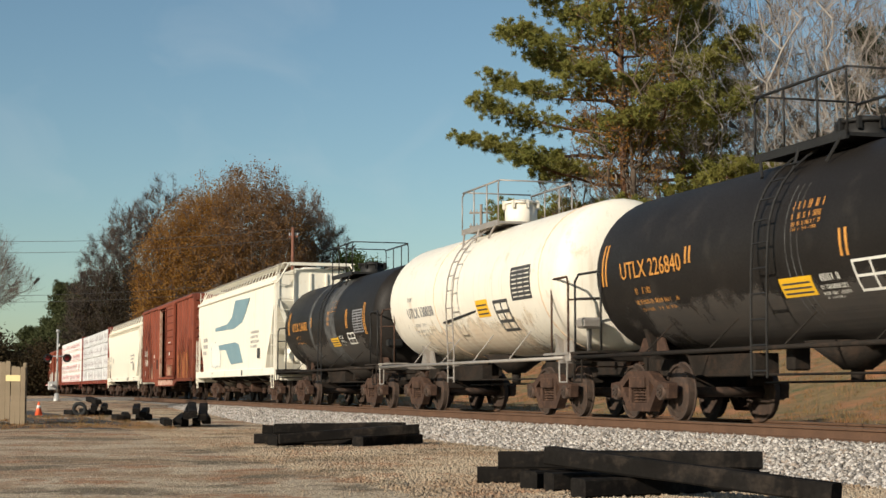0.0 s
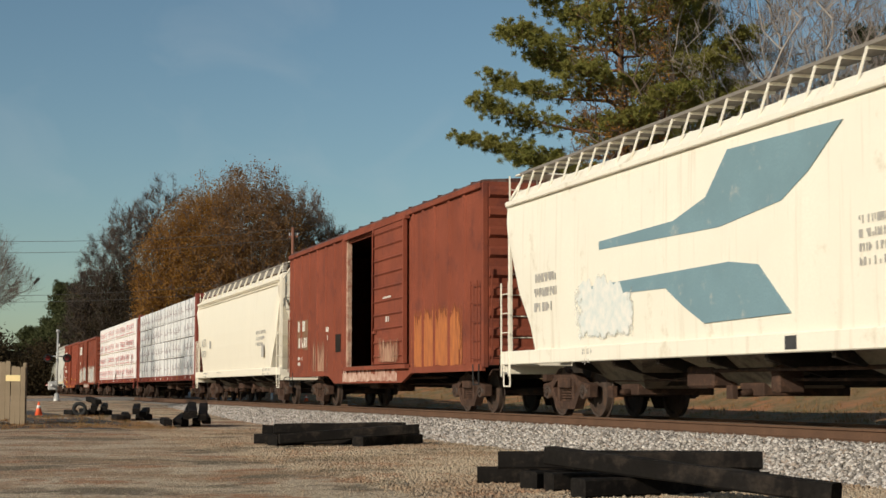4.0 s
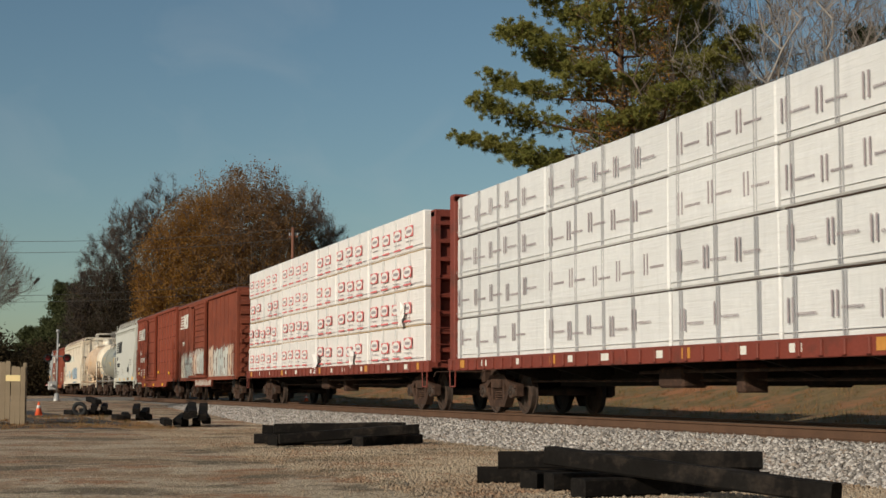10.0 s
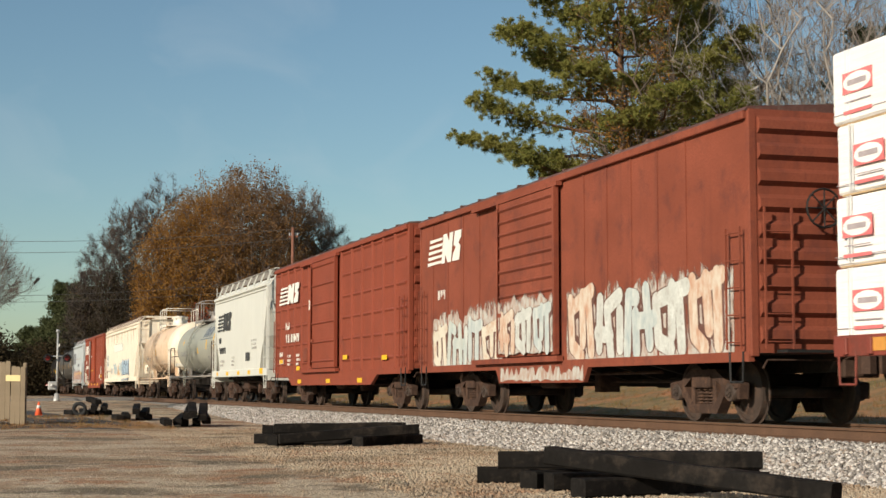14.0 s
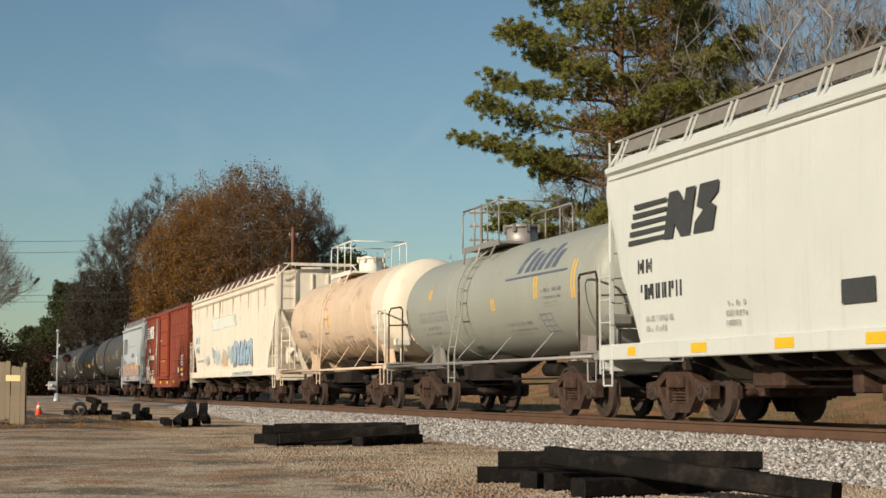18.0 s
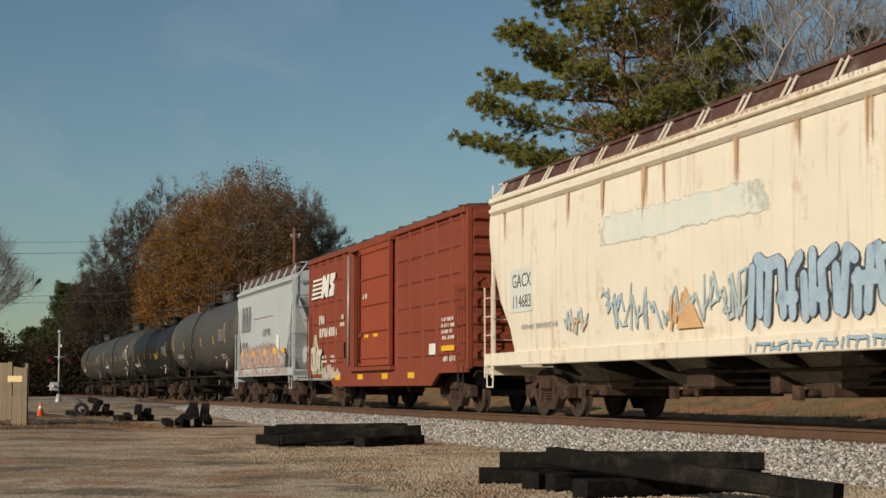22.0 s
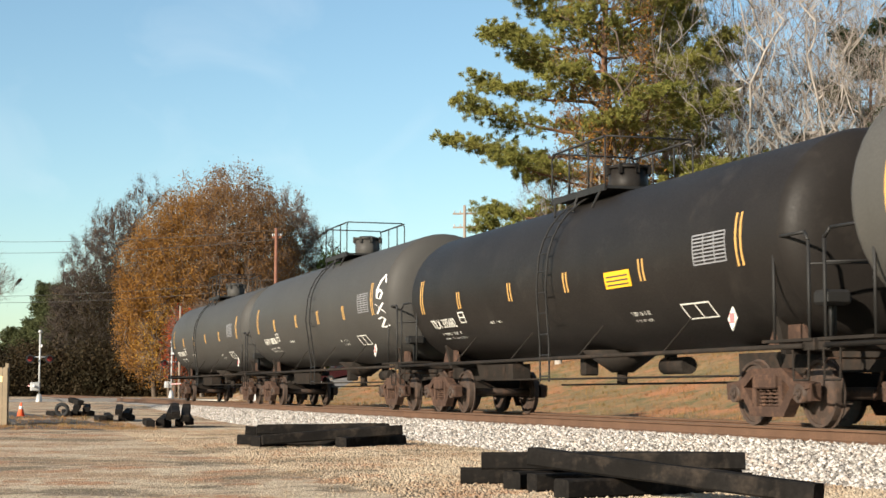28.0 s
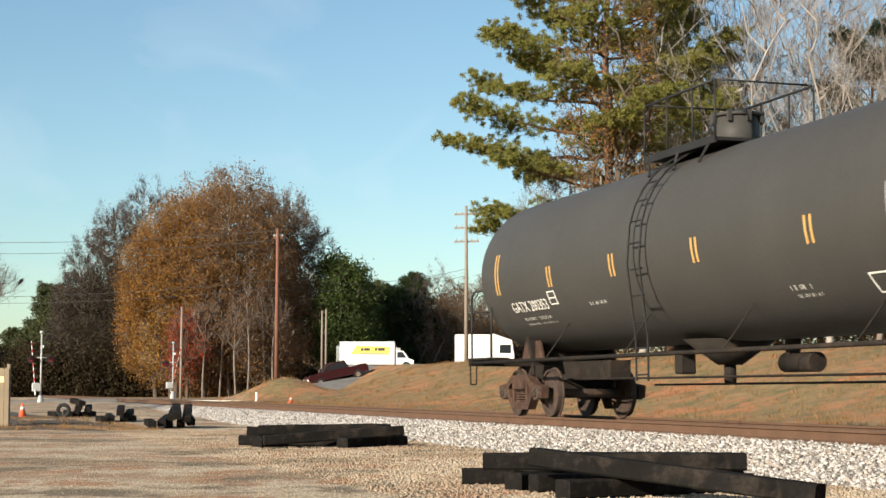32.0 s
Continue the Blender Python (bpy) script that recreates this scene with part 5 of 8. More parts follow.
def scrawl(car, x0, x1, z0, z1, material, y, seed, turns=7, w=0.018):
    """Thin looping spray lines."""
    rng = random.Random(seed)
    pts = []
    for k in range(turns * 3):
        u = k / (turns * 3 - 1)
        pts.append((x0 + (x1 - x0) * u + rng.uniform(-0.12, 0.12), rng.uniform(z0, z1)))
    b = Build()
    for (xa, za), (xb, zb) in zip(pts[:-1], pts[1:]):
        d = Vector((xb - xa, zb - za)).normalized() * w
        b.prism("y", [(xa - d.y, za + d.x), (xa + d.y, za - d.x), (xb + d.y, zb - d.x), (xb - d.y, zb + d.x)], y - 0.003, y + 0.01)
    return part("spray_scrawl", b, material, car, "thin looping spray lines", kind="stuff")


m_spray_blue = surface("pale_blue_spray", (0.36, 0.47, 0.56), 0.55, var=0.15, scale=2.0, stain=(0.2, 0.28, 0.38), amount=0.3, relief=0.0)
m_spray_pale = surface("pale_grey_green_spray", (0.47, 0.5, 0.46), 0.55, var=0.15, scale=2.5, stain=(0.33, 0.42, 0.42), amount=0.35, streaks=(0.4, 0.28, 0.2), relief=0.0)
m_spray_cream = surface("cream_spray", (0.6, 0.55, 0.45), 0.55, var=0.15, scale=2.5, stain=(0.45, 0.25, 0.15), amount=0.3, relief=0.0)
m_spray_grey = surface("thin_grey_white_spray", (0.52, 0.53, 0.49), 0.6, var=0.2, scale=3.0, stain=(0.3, 0.27, 0.24), amount=0.25, streaks=(0.38, 0.3, 0.26), relief=0.0)
m_spray_dark = surface("dark_spray_outline", (0.05, 0.055, 0.07), 0.55, var=0.2, scale=3.0, relief=0.0)
m_spray_brown = surface("brown_spray_outline", (0.13, 0.06, 0.045), 0.55, var=0.2, scale=3.0, relief=0.0)
m_spray_line = surface("faint_blue_spray_line", (0.42, 0.5, 0.52), 0.55, var=0.2, scale=3.0, relief=0.0)
m_spray_orange = surface("faint_orange_spray_line", (0.66, 0.4, 0.2), 0.55, var=0.2, scale=3.0, relief=0.0)

# three short tank cars
A_R, A_Z = 1.36, 2.48
tank_a, _ = tank_car("black tank car with orange stripes and stencils", -25.36, -14.4, A_R, A_Z, m_tank_black, 4.45, manway=0.5, cap=0.3,
                     stripes=[(-5.2, -10, 20, m_orange), (-2.0, -3, 8, m_orange), (2.4, -13, 2, m_orange), (5.2, -10, 20, m_orange)])
tank_letters(tank_a, -4.5, -7, "UTLX 226840", 0.4, m_orange, A_R, A_Z)
for k in range(3):
    part("scrape", tank_patch(0.95 + 0.16 * k, 0.965 + 0.16 * k, -58 + 6 * k, 34, A_R, A_Z, 14), m_scuff, tank_a, "thin pale scrape round the shell")
tank_text(tank_a, -4.1, [0.7, 1.6, 1.4], A_R, A_Z, m_orange, -14, 0.11)
tank_text(tank_a, 1.1, [0.8, 0.8, 0.8, 0.7], A_R, A_Z, m_orange, 22, 0.12, 0.4)
placard(tank_a, 0.6, -33, 0.85, 12, A_R, A_Z, m_yellow, 3, m_mark_black)
tank_text(tank_a, 1.6, [0.6, 0.7, 0.7, 0.5], A_R, A_Z, m_mark_white, -21, 0.1, 0.5)
outlined(tank_a, 2.5, -34, 0.8, 17, A_R, A_Z, m_mark_white, 2, 2, 0.035)
part("shell_dust", tank_patch(-5.3, 5.3, -80, -5, A_R - 0.003, A_Z, 16), m_head_dust, tank_a, "road dust on the lower shell")
tank_b, _ = tank_car("white tank car stained with rust below", -38.58, -27.35, 1.43, 2.64, m_tank_white, 4.45, frame_mat=m_galv, rail_mat=m_galv, cap=0.5, ladder_mat=m_galv, manway=-0.3, belt=(-1.9, 4.9, m_tank_tan))
tank_text(tank_b, -4.1, [0.5], 1.43, 2.64, m_mark_grey, 2, 0.1)
tank_letters(tank_b, -4.15, -18, "UTLX 130030", 0.36, m_mark_grey, 1.43, 2.64)
tank_text(tank_b, -4.0, [1.2, 1.5, 0.9], 1.43, 2.64, m_mark_grey, -24, 0.09)
placard(tank_b, 1.0, -26, 0.75, 15, 1.43, 2.64, m_yellow, 3, m_mark_black)
outlined(tank_b, 2.1, -42, 0.8, 26, 1.43, 2.64, m_mark_black, 3, 2, 0.07)
outlined(tank_b, 3.3, -16, 1.05, 24, 1.43, 2.64, m_mark_black, 7, 3, 0.06)
tank_text(tank_b, 3.5, [1.1], 1.43, 2.64, m_mark_grey, 8, 0.14)
part("belly_stain", tank_patch(-5.5, 5.5, -80, -2, 1.427, 2.64, 16), m_belly_stain, tank_b, "brown stains along the belly")
part("grab_iron", Build().tube([(-1.5, -1.3, 2.0), (0.9, -1.33, 2.16)], 0.03, 6), m_black, tank_b)
tank_c, _ = tank_car("black tank car with orange stripes and scuffed bands", -51.96, -40.6, 1.38, 2.5, m_tank_black, 4.5, cap=0.3, manway=0.1,
                     stripes=[(-5.1, -10, 20, m_orange), (-1.8, -4, 8, m_orange), (0.5, -5, 14, m_orange), (2.75, -12, 10, m_orange), (4.75, -22, 14, m_orange)])
tank_letters(tank_c, -4.45, -7, "UTLX 236682", 0.38, m_orange, 1.38, 2.5)
tank_text(tank_c, -4.2, [0.7, 1.5], 1.38, 2.5, m_orange, -14, 0.1)
tank_text(tank_c, 0.8, [0.7, 0.7, 0.7], 1.38, 2.5, m_orange, 24, 0.12, 0.4)
part("shell_dust", tank_patch(-5.5, 5.5, -80, -5, 1.377, 2.5, 16), m_head_dust, tank_c, "road dust on the lower shell")
placard(tank_c, 0.5, -33, 0.9, 12, 1.38, 2.5, m_yellow, 3, m_mark_black)
tank_text(tank_c, 1.6, [0.6, 0.6, 0.5], 1.38, 2.5, m_mark_white, -20, 0.1, 0.5)
outlined(tank_c, 2.6, -32, 0.75, 13, 1.38, 2.5, m_mark_white, 2, 2, 0.03)
part("scuffed_band", tank_patch(0.05, 1.35, -62, 75, 1.381, 2.5, 20), m_scuff, tank_c, "scuffed pale grey band")
part("scuffed_band", tank_patch(-2.05, -1.75, -62, 60, 1.381, 2.5, 20), m_scuff, tank_c, "scuffed pale grey band")
outlined(tank_c, 3.5, -19, 1.0, 25, 1.38, 2.5, m_mark_grey, 8, 2, 0.035)

# cream hopper with angular stripes
hop_d, hd = hopper("cream covered hopper with grey-blue angular stripes", -70.15, -53.25, 4.75, m_white, 6.5, 3, bulge=0.03, slope=(3.5, 1.7, 1.25), side_top=4.15, pairs=False, gap=0.62, curb=False)
part("painted_stripe", Build().prism("y", [(-3.8, 3.0), (-0.9, 3.06), (0.2, 3.3), (0.9, 3.9), (3.95, 3.84), (3.1, 3.3), (2.4, 3.0), (0.6, 2.82), (-3.8, 2.86)], Y_D - 0.003, Y_D + 0.02), m_blue, hop_d, "angular grey-blue stripe")
part("painted_stripe", Build().prism("y", [(-4.2, 2.26), (0.9, 2.3), (1.75, 2.2), (2.6, 1.5), (0.1, 1.46), (-0.6, 1.75), (-1.2, 2.05), (-4.2, 2.08)], Y_D - 0.003, Y_D + 0.02), m_blue, hop_d, "angular grey-blue stripe")
print_rows(hop_d, -6.9, 2.65, [1.1, 1.2, 0.9], 0.16, m_mark_grey, Y_HOP - 0.004)
print_rows(hop_d, 4.3, 2.6, [1.6, 1.5, 1.6, 1.3], 0.1, m_mark_grey, Y_HOP - 0.004)
panel(hop_d, "placard", 5.6, 6.05, 1.6, 1.95, m_mark_black, Y_HOP - 0.006)
print_rows(hop_d, -4.5, 1.2, [0.5, 0.4], 0.1, m_mark_grey, -1.562)
panel(hop_d, "placard", 2.5, 2.8, 1.02, 1.2, m_mark_black, -1.562)
spray(hop_d, "spray_paint", -4.9, -2.4, 1.3, [(-4.9, 2.2), (-3.6, 2.4), (-2.4, 2.1)], m_faint_spray, Y_D - 0.001, 5, "faint pale scrawl")
print_rows(hop_d, 8.2, 0.0, [0.1], 0.02, m_mark_grey, Y_HOP)
panel(hop_d, "end_stencil", 7.3, 7.8, 1.85, 2.0, m_mark_black, -1.3)

# long brown boxcar, door open
box_e, he = boxcar("faded brown-red boxcar with its door open", -90.98, -71.64, 4.78, m_box_old, 7.3, (1.25, 4.2), (-1.88, 1.25), pale_post=True, posts=[-9.0, -7.9, -6.8, -5.7, -4.6, -3.5, -2.5, 4.6, 5.4, 6.3, 7.4, 8.5],
                   sill_drop=((-4.2, 0.88), (-3.4, 0.66), (3.6, 0.66), (4.4, 0.88)))
spray(box_e, "peeled_paint", -6.7, -4.0, 1.0, [(-6.7, 2.4), (-4.0, 2.4)], m_primer_patch, Y_BOX - 0.004, 11, "pale peeled patch")
spray(box_e, "rust_patch", 4.4, 8.3, 1.0, [(4.4, 2.6), (8.3, 2.6)], m_rust_patch, Y_BOX - 0.004, 12, "bright orange rust")
spray(box_e, "peeled_paint", 1.6, 4.1, 1.15, [(1.6, 2.1), (4.1, 2.0)], m_primer_patch, -1.7, 13, "pale peeled patch")
spray(box_e, "scuffed_sill", -2.4, 3.2, 0.68, [(-2.4, 0.98), (3.2, 0.98)], m_scuff_patch, -1.562, 14, "scuffed pale sill")
panel(box_e, "patched_paint", -8.5, -7.75, 1.75, 2.65, m_patch_tan, Y_BOX - 0.004, "dull tan repainted panel")
panel(box_e, "patched_paint", -7.65, -7.0, 1.7, 2.62, m_patch_tan, Y_BOX - 0.004, "dull tan repainted panel")
print_rows(box_e, -8.5, 2.6, [1.1], 0.32, m_mark_white, Y_BOX - 0.014)
print_rows(box_e, -8.3, 2.08, [1.3], 0.3, m_mark_white, Y_BOX - 0.014)
print_rows(box_e, -8.4, 1.5, [0.6, 0.5], 0.1, m_mark_white, Y_BOX - 0.014)
panel(box_e, "placard", -3.35, -2.75, 1.55, 2.05, m_under, Y_BOX - 0.008)
print_rows(box_e, -4.6, 2.3, [0.35, 0.35], 0.14, m_mark_white, Y_BOX - 0.008)
print_rows(box_e, 2.3, 2.8, [0.8], 0.05, m_mark_white, -1.69)
print_rows(box_e, 2.6, 2.3, [0.3], 0.14, m_mark_white, -1.69)

# plain cream hopper
hop_f, hf = hopper("plain cream covered hopper with four bays", -110.9, -92.9, 4.72, m_white_f, 7.3, 4, bulge=0.1, slope=(3.5, 1.6, 1.25), rib_z=(4.0, 4.1), side_top=4.2)
lettering("lettering", "ACFX", 0.46, m_faded_print, hop_f, near_side(-7.3, -1.62, 2.3))
lettering("lettering", "400359", 0.4, m_faded_print, hop_f, near_side(-7.3, -1.62, 1.86))
print_rows(hop_f, 5.35, 2.55, [1.8, 1.7, 1.5], 0.12, m_mark_grey, -1.62)
panel(hop_f, "placard", 6.35, 6.75, 1.62, 2.05, m_faded_print, -1.6)
print_rows(hop_f, -7.0, 1.2, [1.2, 0.8], 0.08, m_mark_grey, -1.562)
print_rows(hop_f, -3.5, 1.2, [1.2], 0.08, m_mark_grey, -1.562)
print_rows(hop_f, 6.3, 1.22, [1.5, 1.3], 0.09, m_mark_grey, -1.562)
panel(hop_f, "placard", -5.3, -4.95, 2.2, 2.5, m_faded_print, -1.6)

# two lumber cars
cb_g, hg = centerbeam("brown-red centerbeam flat car loaded with grey-marked lumber packs", -134.41, -111.8, 9.3, m_wrap, "bars", (4.9, 4.9, 3.1, 3.6, 3.3), load=(0.1, 0.35))
cb_h, hh = centerbeam("brown-red centerbeam flat car loaded with red-marked lumber packs", -159.19, -135.94, 9.5, m_wrap2, "logo", (5.4, 5.0, 2.4, 3.4, 4.9), load=(-0.25, 0.5), ragged=1.0, post=1.36, crown=4.66)
for x, z, w in ((-0.2, 1.2, 0.7), (4.2, 1.2, 0.5), (9.2, 2.25, 0.6)):
    rng = random.Random(int(x * 10))
    b = Build()
    rows = []
    for j in range(5):
        u = j / 4
        rows.append([(x + w * (i / 5 - 0.5) * (1 - 0.5 * u) + rng.uniform(-0.06, 0.06), -1.47 - rng.uniform(0, 0.09), z + 0.35 - 0.6 * u + rng.uniform(-0.05, 0.05)) for i in range(6)])
    b.rings(rows, smooth=False, close=False, caps=False)
    part("torn_wrap", b, m_wrap2, cb_h, "torn flap of white wrap")

# brown boxcars
box_i, hi_ = boxcar("brown-red boxcar with pale spray paint along its lower side", -177.25, -161.32, 4.36, m_box_old, 5.6, (-2.2, 0.95), None, seams=[-7.0, -5.9, -4.8, -3.7, 2.0, 3.0, 4.0, 5.0, 6.0], door_ribs=12,
                    sill_drop=((-2.6, 0.88), (-2.4, 0.62), (2.0, 0.62), (2.2, 0.88)))
emblem(box_i, -7.4, -4.95, 3.28, 3.95, m_mark_white, Y_BOX - 0.004)
print_rows(box_i, -6.6, 2.7, [0.5], 0.2, m_mark_white, Y_BOX - 0.006)
spray(box_i, "spray_paint", -7.05, -2.25, 0.9, [(-7.05, 2.0), (-5.5, 2.3), (-4.6, 1.9), (-4.2, 2.35), (-2.25, 2.35)], m_pale_spray_field, Y_BOX - 0.003, 21, "pale spray-painted lettering")
tag_letters(box_i, -7.0, -2.4, 0.95, 2.1, 4, (m_spray_cream, m_spray_pale, m_letter_pale), m_spray_brown, Y_BOX - 0.006, 61, "pale sprayed letter with a dark outline")
spray(box_i, "spray_paint", -2.15, 0.9, 1.15, [(-2.15, 2.3), (0.9, 2.2)], m_pale_spray_field, -1.7, 22, "pale spray-painted lettering")
tag_letters(box_i, -2.0, 0.8, 1.15, 2.15, 3, (m_letter_cream, m_spray_grey, m_letter_pale), m_spray_brown, -1.704, 62, "pale sprayed letter with a dark outline")
spray(box_i, "spray_paint", 1.2, 7.5, 0.9, [(1.2, 2.1), (1.9, 2.4), (2.6, 1.9), (3.1, 2.35), (4.0, 2.0), (4.5, 2.4), (6.0, 2.45), (7.5, 2.3)], m_pale_spray_field, Y_BOX - 0.003, 23, "pale spray-painted lettering")
tag_letters(box_i, 1.3, 7.3, 0.95, 2.35, 5, (m_letter_cream, m_spray_grey, m_letter_pale, m_spray_grey), m_spray_brown, Y_BOX - 0.006, 63, "pale sprayed letter with a dark outline")
spray(box_i, "spray_paint", -2.3, 2.0, 0.64, [(-2.3, 0.85), (2.0, 0.85)], m_pale_spray_field, -1.564, 24, "pale spray-painted lettering")
box_j, hj = boxcar("brown-red boxcar with a white striped emblem", -194.44, -178.3, 4.46, m_box, 5.6, (-2.1, 1.0), None, posts=[-7.1, -6.05, -5.0, -3.95, -2.95, 1.3, 2.5, 3.6, 4.7, 5.8, 6.9], rib_rows=6,
                   sill_drop=((-5.9, 0.88), (-5.4, 0.62), (4.6, 0.62), (5.2, 0.88)), door_ribs=6)
emblem(box_j, -7.25, -4.25, 3.22, 3.86, m_mark_white, -1.59)
print_rows(box_j, -6.2, 2.65, [0.55], 0.24, m_mark_white, -1.59)
print_rows(box_j, -6.15, 2.25, [2.05], 0.26, m_mark_white, -1.59)
print_rows(box_j, -7.2, 1.7, [0.6, 0.7], 0.14, m_mark_white, -1.59)
print_rows(box_j, -5.9, 1.6, [0.5, 0.5, 0.4], 0.08, m_mark_white, -1.59)
print_rows(box_j, -4.6, 1.6, [0.5, 0.6, 0.4], 0.08, m_mark_white, -1.59)
print_rows(box_j, -2.75, 3.2, [0.4], 0.3, m_mark_white, -1.59)
panel(box_j, "placard", -3.6, -3.0, 1.35, 1.75, m_box_old, -1.585)
for x, z in ((-7.15, 1.4), (-4.5, 1.15), (-2.5, 1.2), (1.65, 1.38), (5.8, 1.3)):
    panel(box_j, "reflector", x, x + 0.5, z - 0.06, z + 0.06, m_yellow, -1.59)
for x, z in ((-0.5, 0.74), (-4.4, 0.74), (3.2, 0.74)):
    panel(box_j, "reflector", x, x + 0.5, z - 0.06, z + 0.06, m_yellow, -1.566)

# grey hopper with emblem
hop_k, hk = hopper("pale grey two-bay covered hopper with a dark striped emblem", -207.42, -196.3, 4.68, m_grey_h, 3.9, 2, slope=(3.5, 1.7, 1.0), rib_z=(3.98, 4.08), side_top=4.15)
emblem(hop_k, -4.65, -1.55, 2.78, 3.52, m_mark_black, Y_HOP - 0.012)
print_rows(hop_k, -4.3, 2.55, [0.55], 0.22, m_mark_black, Y_HOP - 0.008)
print_rows(hop_k, -4.2, 2.15, [1.45], 0.24, m_mark_black, Y_HOP - 0.008)
print_rows(hop_k, -4.0, 1.65, [1.0, 0.8], 0.09, m_mark_grey, Y_HOP - 0.008)
panel(hop_k, "placard", 1.75, 2.5, 1.55, 1.85, m_mark_black, Y_HOP - 0.008)
print_rows(hop_k, 2.9, 2.3, [1.0, 0.9, 1.0], 0.08, m_mark_grey, Y_HOP - 0.008)
print_rows(hop_k, -1.3, 1.75, [0.6, 0.6, 0.5], 0.08, m_mark_grey, Y_HOP - 0.008)
for x, w in ((-4.7, 0.3), (-2.4, 0.5), (0.1, 0.5), (2.3, 0.5), (4.6, 0.6)):
    panel(hop_k, "reflector", x, x + w, 1.04, 1.18 if w < 0.55 else 1.24, m_yellow, -1.562)

# two more tank cars
tank_l, _ = tank_car("grey-green tank car with faded blue lettering", -220.73, -208.9, 1.22, 2.42, m_tank_sage, 4.6, frame_mat=m_galv, rail_mat=m_galv, cap=0.4, ladder_mat=m_tank_sage, manway=-1.3,
                     stripes=[(-4.0, 8, 20, m_yellow), (0.55, -14, -2, m_yellow), (3.1, -8, 12, m_yellow), (5.05, -12, 22, m_yellow)], belt=(-2.6, 5.3, m_tank_sage))
b = Build()
for k, (x, hgt) in enumerate(((1.9, 46), (2.35, 40), (2.7, 36), (3.05, 40), (3.45, 44), (3.8, 36))):
    rows = []
    for j in range(5):
        a = 18 + (hgt - 18) * j / 4
        sl = 0.012 * (a - 18)
        rows.append([on_tank(x + sl, a, 1.224, 2.42), on_tank(x + 0.24 + sl, a, 1.224, 2.42), on_tank(x + 0.24 + sl, a, 1.215, 2.42), on_tank(x + sl, a, 1.215, 2.42)])
    b.rings(rows, smooth=False)
part("faded_emblem", b, m_slate, tank_l, "dark slate-blue slanted blocks")
part("emblem_line", tank_patch(1.3, 4.7, 13, 15, 1.22, 2.42, 2), m_slate, tank_l)
tank_text(tank_l, -4.9, [2.3], 1.22, 2.42, m_mark_grey, -6, 0.24)
tank_text(tank_l, -4.7, [1.4, 1.7], 1.22, 2.42, m_mark_grey, -22, 0.08)
tank_text(tank_l, 3.4, [1.1, 1.2, 0.9, 1.0], 1.22, 2.42, m_mark_grey, 0, 0.08)
tank_text(tank_l, 1.1, [1.5, 1.6, 1.2], 1.22, 2.42, m_mark_grey, -28, 0.08)
outlined(tank_l, 3.1, -42, 0.6, 18, 1.22, 2.42, m_mark_grey, 3, 2, 0.035)
tank_m, _ = tank_car("tan stained tank car with a pale domed end", -234.23, -222.75, 1.3, 2.62, m_tank_tan, 4.4, frame_mat=m_tank_tan, rail_mat=m_tank_white, cap=0.45, cap_mat=m_tank_white, ladder_mat=m_tank_tan, manway=-0.75,
                     stripes=[(-3.4, -16, 0, m_tank_tan), (-0.45, -14, 2, m_yellow), (1.5, -14, 6, m_tank_tan), (3.5, -14, 6, m_tank_tan)], belt=(-1.5, 3.9, m_tank_tan))
# This end of the shell and its head are paler than the rest.
part("pale_end_band", tank_patch(4.55, 5.74, -70, 250, 1.302, 2.62, 30), m_cream_end, tank_m, "paler cream end of the shell")
rows = [[(5.74 + 0.504 * math.sin(a), 1.305 * math.cos(a) ** 0.7 * math.cos(t), 2.62 + 1.305 * math.cos(a) ** 0.7 * math.sin(t)) for t in [2 * math.pi * k / 40 for k in range(40)]] for a in (0.0, 0.15, 0.35, 0.6, 0.85, 1.1, 1.35, 1.55)]
part("pale_head", Build().rings(rows, caps=False), m_cream_end, tank_m, "pale cream domed head")
part("belly_stain", tank_patch(-5.5, 5.6, -80, -12, 1.297, 2.62, 16), m_tan_stain, tank_m, "brown dirt along the belly")
tank_letters(tank_m, -4.7, -22, "GATX", 0.36, m_mark_grey, 1.3, 2.62)
tank_text(tank_m, -3.8, [0.9], 1.3, 2.62, m_mark_grey, -16, 0.26)
tank_text(tank_m, -4.4, [1.3, 1.0], 1.3, 2.62, m_mark_grey, -40, 0.08)
tank_text(tank_m, 1.0, [1.1, 0.9], 1.3, 2.62, m_mark_grey, -28, 0.09)
tank_text(tank_m, 2.4, [1.2, 1.2, 1.0], 1.3, 2.62, m_mark_grey, -36, 0.08)
tank_text(tank_m, 4.2, [1.1, 1.0], 1.3, 2.62, m_mark_grey, -20, 0.08)

# rust-streaked hopper
hop_n, hn = hopper("cream covered hopper streaked with rust and blue spray paint", -254.91, -235.9, 4.72, m_tan, 7.5, 4, bulge=0.05, board_mat=CACHE["roof"], crease=True, slope=(3.2, 1.7, 1.15), side_top=4.35)
panel(hop_n, "patched_paint", -8.25, -7.05, 2.0, 2.85, m_patch_pale, -1.539, "pale grey repainted panel")
lettering("lettering", "GACX", 0.38, m_mark_black, hop_n, near_side(-8.15, -1.545, 2.48))
lettering("lettering", "114683", 0.36, m_mark_black, hop_n, near_side(-8.15, -1.545, 2.08))
panel(hop_n, "patched_paint", -3.8, 2.15, 2.9, 3.42, m_washed, -1.537, "washed-out pale blue panel")
tag_letters(hop_n, 1.5, 5.5, 1.36, 2.45, 5, m_spray_blue, m_spray_dark, -1.541, 31, "pale blue sprayed letter with a black outline")
